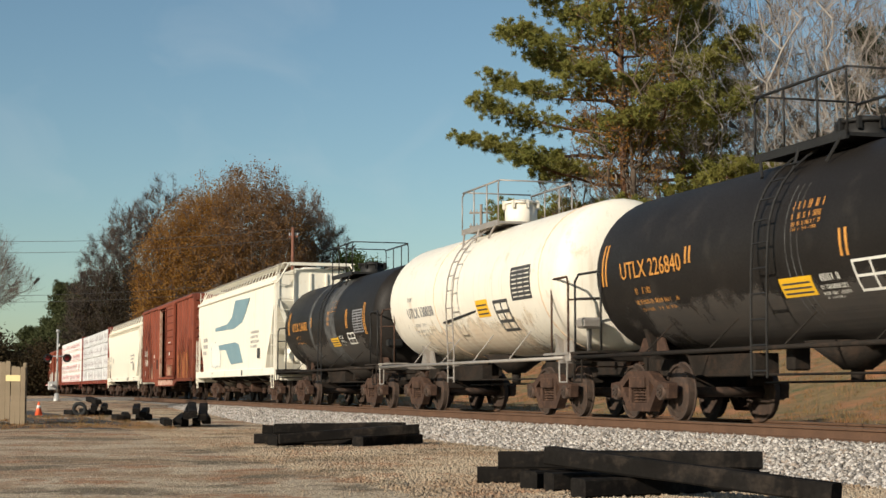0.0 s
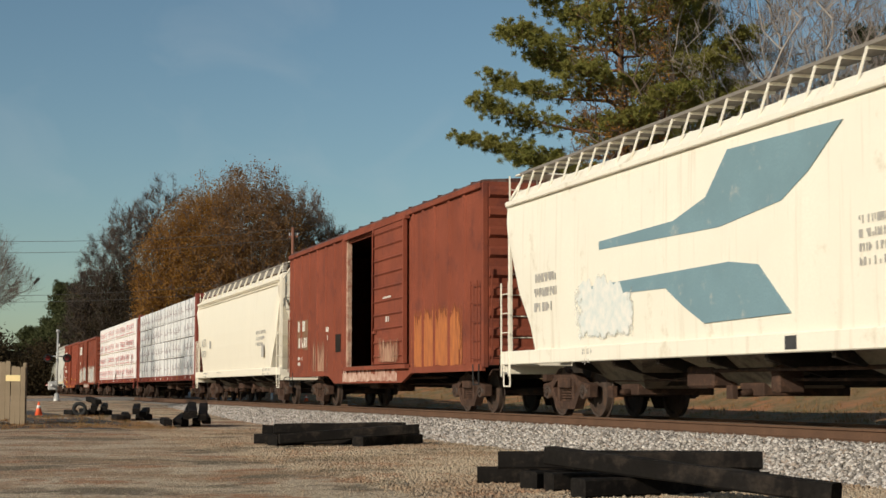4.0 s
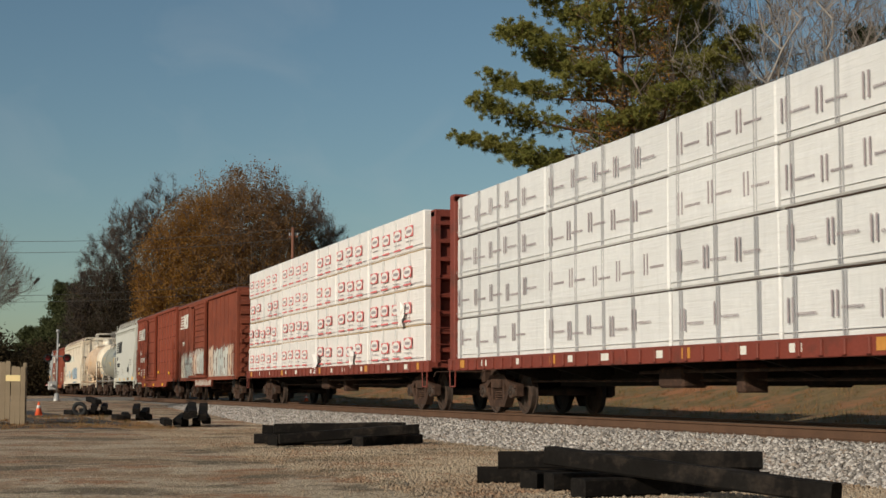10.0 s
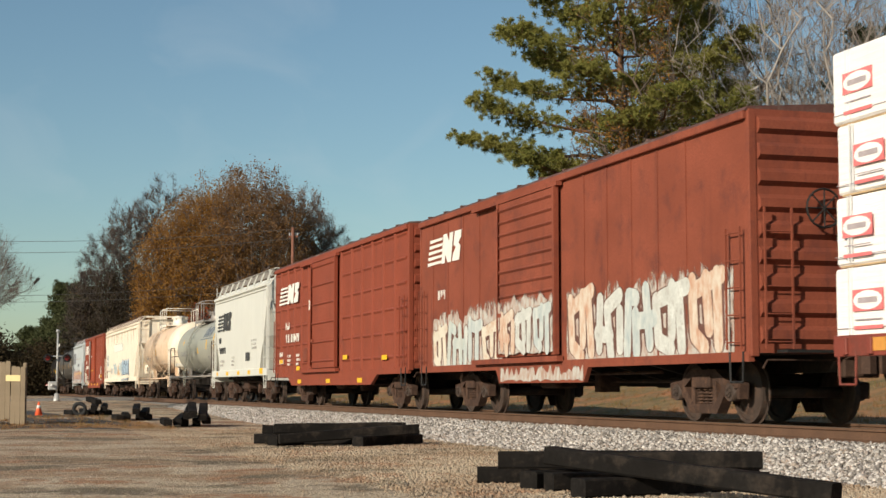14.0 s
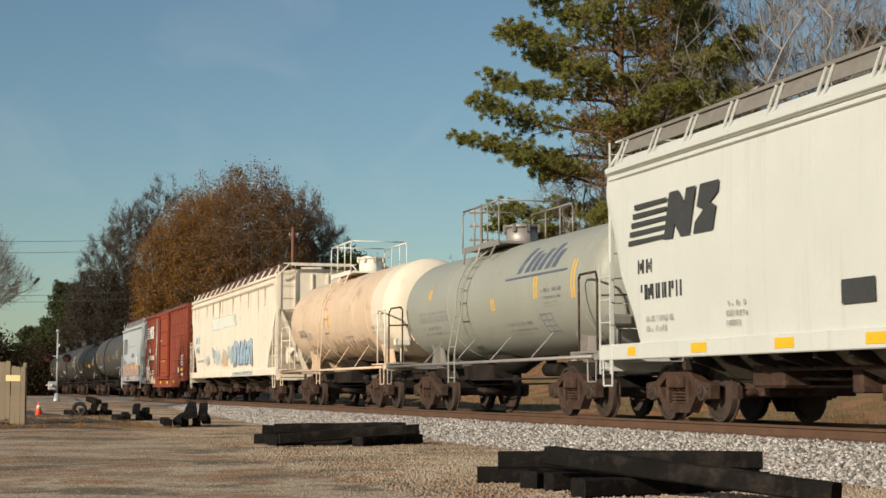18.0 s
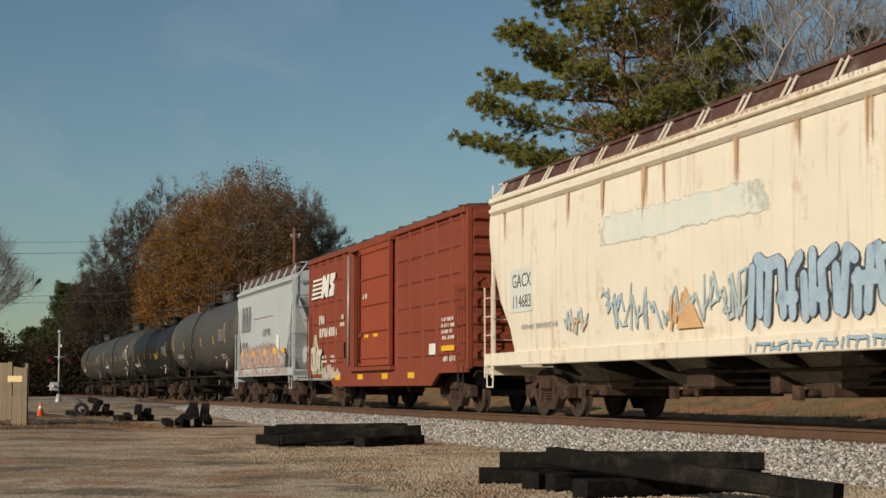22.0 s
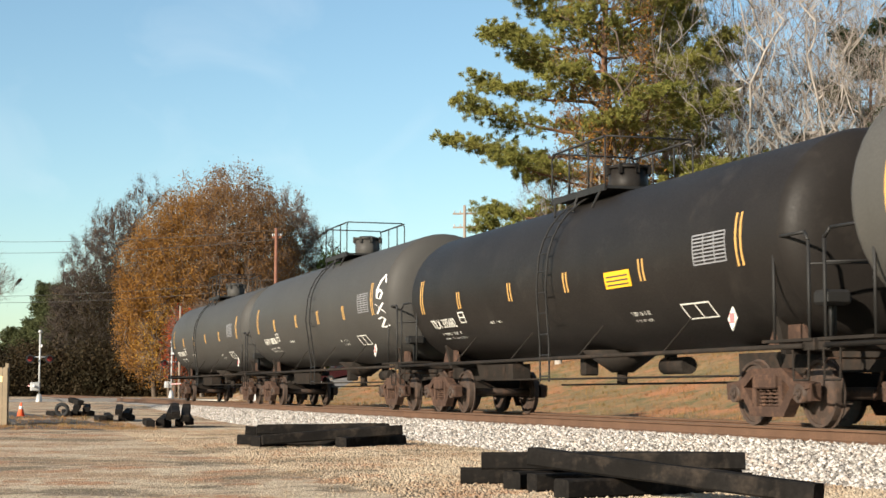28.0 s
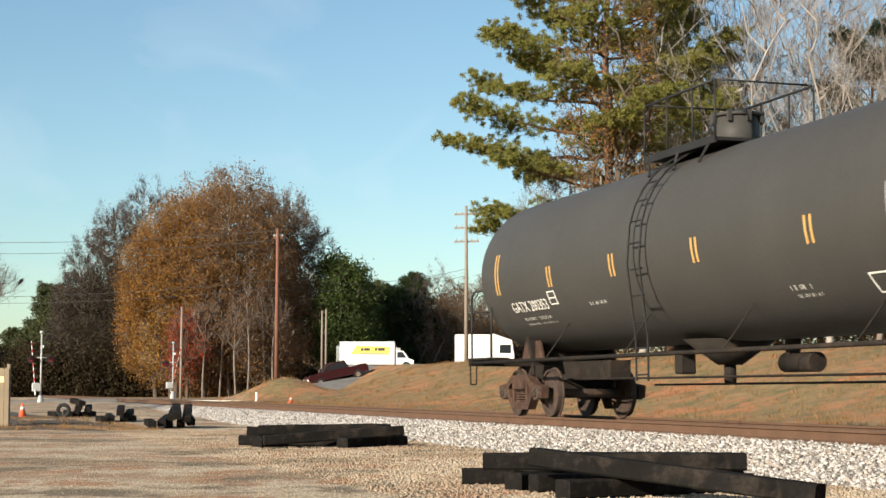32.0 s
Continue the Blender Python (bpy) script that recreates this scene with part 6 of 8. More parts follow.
tag_letters(hop_n, 1.5, 5.6, 1.0, 1.18, 7, m_spray_blue, m_spray_dark, -1.562, 32, "pale blue sprayed letter with a black outline")
for k, (x0, x1, zb, zt, mt) in enumerate(((-5.4, -4.3, 1.45, 1.95, m_spray_line), (-5.1, -4.4, 1.5, 1.8, m_spray_orange), (-3.7, -2.5, 1.5, 2.25, m_spray_line), (-3.5, -2.7, 1.6, 2.1, m_spray_blue), (-2.5, -1.4, 1.4, 2.15, m_spray_line),
                                            (-1.3, 0.2, 1.45, 2.1, m_spray_line), (-1.0, -0.6, 1.4, 2.0, m_spray_orange), (0.2, 1.5, 1.4, 2.3, m_spray_line), (0.4, 1.5, 1.5, 2.2, m_spray_line))):
    scrawl(hop_n, x0, x1, zb, zt, mt, -1.556, 33 + k, 6)
part("sprayed_letter", Build().prism("y", [(-0.75, 1.42), (0.1, 1.42), (-0.45, 2.05)], -1.557, -1.545), m_spray_orange, hop_n, "small orange sprayed triangle")
print_rows(hop_n, -7.6, 1.75, [1.9], 0.09, m_mark_grey, -1.56)
for x, z1, w in ((-8.6, 2.9, 0.1), (-7.6, 2.7, 0.12), (-5.2, 3.3, 0.14), (-3.6, 3.4, 0.2), (-1.9, 3.0, 0.3), (-1.2, 2.4, 0.12), (1.2, 3.2, 0.2), (2.9, 3.6, 0.3), (4.6, 3.3, 0.2), (6.5, 2.8, 0.15), (7.8, 3.4, 0.3)):
    part("rust_run", Build().box(x - w * 0.8, x + w * 0.8, -1.545, -1.53, z1 - 0.9, 4.2), m_rust_run, hop_n)
part("rust_run", Build().box(-9.0, 9.0, -1.576, -1.56, 4.25, 4.38), m_rust_run, hop_n)

# boxcar with the door ajar
box_o, ho = boxcar("brown-red boxcar with a door ajar and a white emblem", -271.99, -256.41, 4.42, m_box, 5.5, (-1.05, 2.0), (-2.15, -1.05), posts=[-7.3, -6.3, -5.3, -4.3, -3.3, 2.25, 3.4, 4.5, 5.6, 6.7, 7.5], rib_rows=6,
                   sill_drop=((-5.0, 0.88), (-4.5, 0.6), (5.2, 0.6), (5.8, 0.88)), door_ribs=5, door_mat=m_box_door)
emblem(box_o, -7.25, -4.25, 3.18, 3.86, m_mark_white, -1.59)
print_rows(box_o, -6.2, 2.68, [0.6], 0.26, m_mark_white, -1.59)
print_rows(box_o, -6.15, 2.3, [2.2], 0.26, m_mark_white, -1.59)
panel(box_o, "placard", -3.85, -3.1, 1.4, 1.85, m_box_old, -1.585)
print_rows(box_o, -3.55, 2.6, [0.45, 0.45], 0.12, m_mark_white, -1.59)
print_rows(box_o, -5.8, 1.5, [0.5, 0.6], 0.08, m_mark_white, -1.59)
print_rows(box_o, -4.7, 1.5, [0.5, 0.6], 0.08, m_mark_white, -1.59)
print_rows(box_o, 6.1, 2.1, [0.9, 1.0, 0.8, 0.9], 0.08, m_mark_white, -1.59)
print_rows(box_o, 6.2, 1.25, [0.9], 0.12, m_mark_white, -1.59)
panel(box_o, "reflector", 6.1, 7.05, 1.36, 1.48, m_yellow, -1.59)
panel(box_o, "placard", 5.15, 5.65, 1.3, 1.55, m_mark_white, -1.59)
spray(box_o, "spray_paint", -7.4, -5.9, 0.95, [(-7.4, 1.5), (-6.8, 2.2), (-6.3, 1.6), (-5.9, 1.2)], m_graf_green, -1.56, 41, "green and white spray paint")
tag_letters(box_o, -7.35, -6.0, 1.0, 1.9, 2, m_spray_cream, m_spray_dark, -1.585, 64, "pale sprayed letter with a dark outline")
spray(box_o, "spray_paint", -5.9, -3.6, 0.8, [(-5.9, 1.2), (-4.9, 1.3), (-3.6, 1.0)], m_pale_spray_field, -1.56, 42, "pale spray-painted scrawl")
for x in (-4.2, -1.6, 0.9, 3.3):
    panel(box_o, "reflector", x, x + 0.55, 0.78, 0.92, m_yellow, -1.566)
print_rows(box_o, -0.6, 3.0, [0.4], 0.12, m_mark_white, -1.69)
panel(box_o, "reflector", -0.5, -0.1, 1.86, 1.94, m_yellow, -1.665)
part("door_lock_rod", Build().cyl((-2.28, -1.66, 1.15), (-2.28, -1.66, 4.15), 0.045, n=8), m_galv, box_o, "pale worn steel rod beside the opening")
panel(box_o, "reflector", 0.4, 0.85, 1.86, 1.94, m_yellow, -1.665)

# grey hopper with spray paint
hop_p, hp = hopper("pale grey two-bay covered hopper with spray paint below", -284.81, -274.75, 4.6, m_grey_p, 3.6, 2, board_mat=CACHE["roof"], slope=(3.5, 1.7, 1.0), rib_z=(3.98, 4.08), side_top=4.1)
b = Build()
for x in (-4.0, -3.35, -2.7):
    b.prism("y", [(x, 2.62), (x + 0.22, 2.62), (x + 0.42, 3.55), (x + 0.16, 3.55)], -1.565, -1.54)
    b.prism("y", [(x + 0.3, 2.62), (x + 0.42, 2.62), (x + 0.56, 3.3), (x + 0.44, 3.3)], -1.563, -1.54)
part("emblem", b, m_mark_grey, hop_p, "slanted grey blocks")
print_rows(hop_p, 0.2, 2.62, [1.4], 0.26, m_mark_grey, -1.56)
print_rows(hop_p, -3.8, 2.25, [1.2], 0.2, m_mark_grey, -1.56)
panel(hop_p, "rust_line", -1.5, 2.0, 3.03, 3.045, m_orange_rust, -1.545)
panel(hop_p, "placard", 2.65, 3.1, 1.85, 2.35, m_mark_white, -1.545)
spray(hop_p, "spray_paint", -4.4, 4.2, 1.26, [(-4.4, 1.6), (-3.8, 2.0), (-2.6, 2.05), (-1.0, 2.0), (1.0, 2.2), (2.4, 2.1), (3.0, 1.7), (4.2, 1.6)], m_rust_spray_field, -1.55, 51, "faded red and white spray paint")
tag_letters(hop_p, -4.2, 3.0, 1.32, 1.95, 9, m_letter_rust, m_letter_cream, -1.554, 65, "faded red-brown sprayed letter")
spray(hop_p, "spray_paint", -4.6, 4.6, 1.0, [(-4.6, 1.2), (4.6, 1.2)], m_rust_spray_field, -1.563, 52, "faded red and white spray paint")
for x, w in ((-3.9, 0.3), (-1.7, 0.4), (0.45, 0.4), (2.2, 0.5), (3.6, 0.5)):
    panel(hop_p, "reflector", x, x + w, 1.72, 1.9, m_yellow, -1.562)


def long_tank(label, rear, front, r, cz, material, manway, xs, ends, text_x, frame_x, yellow=None, cap=0.5, mark=""):
    """A long dark tank car with paired stripes, stencils and a print frame."""
    car, hs = tank_car(label, rear, front, r, cz, material, (front - rear) / 2 - 0.95, manway=manway, cap=cap,
                       stripes=[(x, -16, -2, m_stripe) for x in xs] + [(x, -16, 14, m_stripe) for x in ends])
    if mark:
        tank_letters(car, text_x, -31, mark, 0.31, m_mark_white, r, cz)
        outlined(car, text_x + 1.95, -28.5, 0.33, 9, r, cz, m_mark_white, 2, 1, 0.022)
    else:
        tank_text(car, text_x, [1.9], r, cz, m_mark_white, -24, 0.2)
    tank_text(car, text_x + 0.3, [1.4, 1.5], r, cz, m_mark_white, -36, 0.07)
    tank_text(car, text_x + 3.6, [0.8], r, cz, m_mark_white, -30, 0.06)
    tank_text(car, 3.1, [0.8, 0.7], r, cz, m_mark_white, -36, 0.08)
    outlined(car, frame_x, -12, 1.0, 17, r, cz, m_mark_grey, 8, 3, 0.022)
    outlined(car, 5.0, -46, 0.9, 11, r, cz, m_mark_white, 1, 2, 0.022)
    if yellow:
        placard(car, yellow, -18, 1.0, 11, r, cz, m_yellow, 3, m_mark_black)
    d = part("hazard_sign", Build().prism("y", [(ends[1] - 0.53, 1.5), (ends[1] - 0.4, 1.67), (ends[1] - 0.27, 1.5), (ends[1] - 0.4, 1.33)], -1.33, -1.31), m_mark_white, car, "white and red diamond")
    part("sign_band", Build().box(ends[1] - 0.47, ends[1] - 0.33, -1.335, -1.33, 1.44, 1.58), m_mark_red, d)
    return car


tank_q = long_tank("dark grey tank car with a tall manway", -304.06, -286.4, 1.53, 2.82, m_tank_grey2, -0.6, (-4.4, -1.8, 0.85, 4.3), (-8.1, 7.2), -7.4, 5.7, cap=0.5)
tank_r = long_tank("black tank car with paired tan stripes", -322.77, -306.1, 1.44, 2.61, m_tank_black, 0.2, (-5.0, -1.9, 0.95, 4.1), (-7.6, 7.3), -7.2, 5.9, yellow=2.65, cap=0.45, mark="TILX 335682")
tank_s = long_tank("dark grey tank car with white spray-painted figures", -341.93, -324.8, 1.55, 2.8, m_tank_grey, 0.95, (-4.5, -1.35, 1.5, 4.45), (-7.15, 7.4), -6.6, 6.0, cap=0.5, mark="GATX 208286")
m_spray_white = surface("white_spray", (0.75, 0.73, 0.7), 0.6, var=0.1, scale=4.0, relief=0.0)
b = Build()


def stroke(b, pts, w):
    """A brush stroke on the tank's side: points of x and angle."""
    rows = []
    for x, a in pts:
        x = 8.15 + (x - 8.2) * 1.2
        rows.append([on_tank(x - w, a, 1.556, 2.8), on_tank(x + w, a - 1.0, 1.556, 2.8), on_tank(x + w, a - 1.0, 1.54, 2.8), on_tank(x - w, a, 1.54, 2.8)])
    b.rings(rows, smooth=False)


stroke(b, [(8.5, 20), (8.2, 14), (8.0, 6), (8.02, -1), (8.25, -2), (8.42, 3), (8.25, 7), (8.1, 4)], 0.07)
stroke(b, [(8.5, 19), (8.62, 12)], 0.05)
part("spray_paint", b, m_spray_white, tank_s, "white sprayed figure")
b = Build()
stroke(b, [(7.85, -6), (8.15, -10), (8.5, -15)], 0.06)
stroke(b, [(8.45, -6), (8.2, -10), (7.9, -15)], 0.06)
part("spray_paint", b, m_spray_white, tank_s, "white sprayed cross")
b = Build()
stroke(b, [(7.9, -20), (8.2, -18.5), (8.35, -21), (8.1, -25), (7.9, -28), (8.2, -28.5), (8.5, -27)], 0.06)
part("spray_paint", b, m_spray_white, tank_s, "white sprayed figure")
tank_t = long_tank("dark grey tank car with paired tan stripes", -360.86, -343.95, 1.52, 2.78, m_tank_grey, -0.9, (-4.87, -2.1, 0.87, 4.05), (-7.6, 7.7), -7.1, 5.8, cap=0.5, mark="GATX 200353")
# ---- trees ----
m_bark = surface("grey_brown_bark", (0.1, 0.075, 0.056), 0.9, var=0.3, scale=3.0, relief=0.6, fine=12.0)
m_bark_pale = surface("pale_grey_bark", (0.31, 0.275, 0.24), 0.9, var=0.25, scale=3.0, relief=0.5, fine=12.0)
m_bark_pine = surface("pine_bark", (0.16, 0.085, 0.05), 0.9, var=0.35, scale=4.0, relief=0.7, fine=10.0)
m_bark_mid = surface("weathered_grey_bark", (0.17, 0.14, 0.115), 0.9, var=0.25, scale=3.0, relief=0.5, fine=12.0)
m_twig_pale = surface("pale_bare_twigs", (0.22, 0.175, 0.145), 0.9, var=0.2, scale=2.0, relief=0.0)
# Bare twigs in a lower tone that stands for shade in the left wood.
m_twig_dark = surface("shade_darkened_twigs", (0.07, 0.055, 0.046), 0.9, var=0.2, scale=2.0, relief=0.0)
m_twig = surface("bare_twigs", (0.13, 0.1, 0.082), 0.9, var=0.2, scale=2.0, relief=0.0)
m_leaf_orange = leafy("orange_autumn_leaves", [(0.17, 0.085, 0.022), (0.31, 0.145, 0.03), (0.24, 0.115, 0.028), (0.33, 0.17, 0.04), (0.16, 0.085, 0.032)], 0.25)
m_leaf_brown = leafy("brown_autumn_leaves", [(0.115, 0.066, 0.034), (0.18, 0.104, 0.046), (0.23, 0.118, 0.048), (0.15, 0.1, 0.05)])
m_leaf_rust = leafy("rust_brown_leaves", [(0.135, 0.07, 0.027), (0.22, 0.11, 0.035), (0.175, 0.092, 0.037), (0.25, 0.13, 0.042)], 0.25)
m_leaf_gold = leafy("golden_autumn_leaves", [(0.3, 0.17, 0.03), (0.42, 0.25, 0.045), (0.36, 0.17, 0.03), (0.28, 0.2, 0.05)], 0.25)
m_leaf_red = leafy("red_autumn_leaves", [(0.3, 0.04, 0.015), (0.4, 0.07, 0.02), (0.25, 0.06, 0.02)])
m_needle = leafy("pine_needles", [(0.085, 0.1, 0.025), (0.16, 0.17, 0.04), (0.25, 0.23, 0.06), (0.13, 0.135, 0.035)], 0.2)
m_needle_far = leafy("dull_evergreen_needles", [(0.05, 0.06, 0.025), (0.085, 0.095, 0.04), (0.07, 0.075, 0.03)], 0.25)
# Browns lowered to stand for the shade under and between the far trees.
m_leaf_shade = leafy("shade_darkened_leaves", [(0.03, 0.022, 0.013), (0.055, 0.035, 0.018), (0.036, 0.03, 0.015), (0.07, 0.045, 0.022)], 0.3)
m_leaf_dark = leafy("dark_evergreen_leaves", [(0.02, 0.035, 0.012), (0.04, 0.06, 0.02), (0.06, 0.075, 0.025)], 0.3)


def quads_mesh(name, V, corners):
    """A mesh of loose flat pieces with that many corners each."""
    n = V.size // (3 * corners)
    me = bpy.data.meshes.new(name)
    me.vertices.add(corners * n)
    me.vertices.foreach_set("co", V.astype(np.float32).ravel())
    me.loops.add(corners * n)
    me.loops.foreach_set("vertex_index", np.arange(corners * n, dtype=np.int32))
    me.polygons.add(n)
    me.polygons.foreach_set("loop_start", np.arange(0, corners * n, corners, dtype=np.int32))
    me.update(calc_edges=True)
    return me


def limb_mesh(name, A, B, ra, rb, sides):
    """Tapered limbs from points A to points B, in one mesh."""
    n = len(A)
    d = B - A
    d /= np.linalg.norm(d, axis=1)[:, None] + 1e-9
    u = np.cross(d, np.where(np.abs(d[:, 2:3]) < 0.9, np.array([[0.0, 0.0, 1.0]]), np.array([[1.0, 0.0, 0.0]])))
    u /= np.linalg.norm(u, axis=1)[:, None] + 1e-9
    w = np.cross(d, u)
    ring = np.arange(sides) * 2 * math.pi / sides
    off = u[:, None, :] * np.cos(ring)[None, :, None] + w[:, None, :] * np.sin(ring)[None, :, None]
    V = np.concatenate([A[:, None] + off * ra[:, None, None], B[:, None] + off * rb[:, None, None]], 1).reshape(-1, 3)
    k = np.arange(sides)
    quad = np.stack([k, (k + 1) % sides, sides + (k + 1) % sides, sides + k], 1)
    F = (quad[None] + 2 * sides * np.arange(n)[:, None, None]).reshape(-1, 4)
    me = bpy.data.meshes.new(name)
    me.vertices.add(len(V))
    me.vertices.foreach_set("co", V.astype(np.float32).ravel())
    me.loops.add(F.size)
    me.loops.foreach_set("vertex_index", F.astype(np.int32).ravel())
    me.polygons.add(len(F))
    me.polygons.foreach_set("loop_start", np.arange(0, F.size, 4, dtype=np.int32))
    me.polygons.foreach_set("use_smooth", np.ones(len(F), bool))
    me.update(calc_edges=True)
    return me


def leaf_mesh(rng, points, per, spread, size, flat=1.0):
    """Many small leaf cards round the given points."""
    g = np.random.default_rng(rng.randrange(1 << 30))
    P = np.repeat(np.array([tuple(p) for p in points]), per, axis=0)
    n = len(P)
    P = P + g.normal(0, 1, (n, 3)) * np.array([spread, spread, spread * flat])
    a, b2 = g.normal(0, 1, (n, 3)), g.normal(0, 1, (n, 3))
    a /= np.linalg.norm(a, axis=1)[:, None]
    b2 = np.cross(a, b2)
    b2 /= np.linalg.norm(b2, axis=1)[:, None] + 1e-9
    s = g.uniform(0.5, 1.2, n)[:, None] * size
    return quads_mesh("crown", np.stack([P - a * s, P + b2 * s * 0.55, P + a * s, P - b2 * s * 0.55], 1), 4)


def twig_mesh(rng, points, outs, per, length, width, rise=0.35):
    """Fine twigs that fan out from the given points."""
    g = np.random.default_rng(rng.randrange(1 << 30))
    P = np.repeat(points, per, axis=0)
    n = len(P)
    P = P + g.normal(0, 0.12, (n, 3))
    d = g.normal(0, 0.55, (n, 3)) + np.repeat(outs, per, axis=0) * 0.8 + np.array([0, 0, rise])
    d /= np.linalg.norm(d, axis=1)[:, None]
    w = np.cross(d, g.normal(0, 1, (n, 3)))
    w *= width / (np.linalg.norm(w, axis=1)[:, None] + 1e-9)
    ln = g.uniform(0.4, 1.1, n)[:, None] * length
    mid = P + d * ln * 0.5 + g.normal(0, 0.09, (n, 3)) * ln
    return quads_mesh("twig_spray", np.stack([P - w, P + w, mid + w * 0.7, P + d * ln, mid - w * 0.7], 1), 5)


def grown_tree(x, y, height, wide, label, seed, low=0.3, twigs=6, twig_len=0.9, twig_w=0.012, leaf=None, per=8, size=0.13, cloud=0.4, tips=240,
               bark=None, twig=None, leaf2=None, lean=(0.0, 0.0), crook=0.12, thick=0.013, top=0.5, bare_top=1.1, base_z=None, fork=0.45):
    """A broad tree grown into a domed crown: limb ends are spread through the crown and joined back, each to the nearest limb
    below it, and a limb is as thick as all that it carries. low: where the crown begins; wide: its radius in metres."""
    g = np.random.default_rng(seed)
    rng = random.Random(seed)
    z = ground_z(x, y) - 0.1 if base_z is None else base_z
    t = thing("tree", label, "tree", pose(x, y, z))
    mid_z = height * (low + (1 - low) * top * 0.85)
    ends = []
    bumps = g.normal(0, 1, (9, 3))
    bumps /= np.linalg.norm(bumps, axis=1)[:, None]
    while len(ends) < tips:
        d = g.normal(0, 1, 3)
        d /= np.linalg.norm(d)
        lobe = 0.84 + 0.2 * max(0.0, float((bumps @ d).max()) - 0.55) / 0.45
        rr = g.uniform(0.3, 1.0) ** 0.55 * lobe
        up = height - mid_z if d[2] > 0 else mid_z - height * low
        ends.append((d[0] * wide * rr + lean[0] * height, d[1] * wide * rr + lean[1] * height, mid_z + d[2] * up * rr))
    ends = np.array(ends)
    # the trunk, then the limbs from the inside outwards
    nodes, parent = [], []
    trunk_top = height * (low + (1 - low) * fork)
    n0 = 9
    for k in range(n0):
        u = k / (n0 - 1)
        nodes.append((lean[0] * height * u + 0.012 * height * math.sin(u * 5 + seed), lean[1] * height * u + 0.01 * height * math.cos(u * 4 + seed), trunk_top * u))
        parent.append(k - 1)
    nodes = np.array(nodes)
    hub = np.array([lean[0] * height * 0.6, lean[1] * height * 0.6, height * low])
    order = np.argsort(np.linalg.norm(ends - hub, axis=1))
    run = np.maximum(0, nodes[:, 2] - height * low)
    tip_nodes = []
    for i in order:
        e = ends[i]
        dv = e - nodes
        dist = np.linalg.norm(dv, axis=1)
        cost = dist * (1 + 1.6 * np.maximum(0, 0.5 - dv[:, 2] / (dist + 1e-6))) + 0.42 * run + 100 * (nodes[:, 2] < height * low * 0.75)
        j = int(cost.argmin())
        p = nodes[j]
        steps_n = max(2, min(6, int(dist[j] / 0.8)))
        fresh = []
        for k in range(1, steps_n + 1):
            u = k / steps_n
            q = p + (e - p) * u + np.array([0, 0, -0.04 * dist[j] * math.sin(math.pi * u)]) + (g.normal(0, crook, 3) * min(1.0, dist[j] * 0.35) if k < steps_n else 0)
            fresh.append(q)
        start = len(nodes)
        nodes = np.vstack([nodes, fresh])
        run = np.concatenate([run, run[j] + dist[j] * np.arange(1, steps_n + 1) / steps_n])
        parent += [j] + [start + k for k in range(steps_n - 1)]
        tip_nodes.append(len(nodes) - 1)
    load = np.zeros(len(nodes))
    load[tip_nodes] = 1.0
    for k in range(len(nodes) - 1, 0, -1):
        load[parent[k]] += load[k]
    rad = thick * np.maximum(load, 1.0) ** 0.47
    par = np.array(parent)
    sel = np.arange(1, len(nodes))
    A, B = nodes[par[sel]], nodes[sel]
    rb = rad[sel]
    ra = np.minimum(rad[par[sel]], rb * 1.25)
    ra[:n0 - 1], rb[:n0 - 1] = ra[:n0 - 1] * np.linspace(1.25, 1.0, n0 - 1), rb[:n0 - 1] * np.linspace(1.2, 1.0, n0 - 1)
    big = rb > thick * 2.2
    part("trunk", limb_mesh("trunk", A[big], B[big], ra[big], rb[big], 7), bark or m_bark, t)
    part("branch_work", limb_mesh("branch_work", A[~big], B[~big], ra[~big], rb[~big], 4), twig or bark or m_twig, t, kind="stuff")
    out = nodes[tip_nodes] - np.array([0, 0, mid_z * 0.8])
    out /= np.linalg.norm(out, axis=1)[:, None] + 1e-9
    thin = np.array([k for k in range(n0, len(nodes)) if load[k] <= 3])
    o2 = nodes[thin] - np.array([0, 0, mid_z * 0.8])
    o2 /= np.linalg.norm(o2, axis=1)[:, None] + 1e-9
    if twigs:
        part("twig_spray", twig_mesh(rng, nodes[thin], o2, twigs, twig_len, twig_w), twig or m_twig, t, kind="stuff")
    if leaf:
        pts = nodes[thin]
        pts = pts[pts[:, 2] < height * bare_top]
        part("crown", leaf_mesh(rng, pts, per, cloud, size), leaf, t)
        if leaf2:
            part("crown", leaf_mesh(rng, pts[pts[:, 2] < height * 0.55], max(2, per // 2), cloud, size), leaf2, t)
    return t


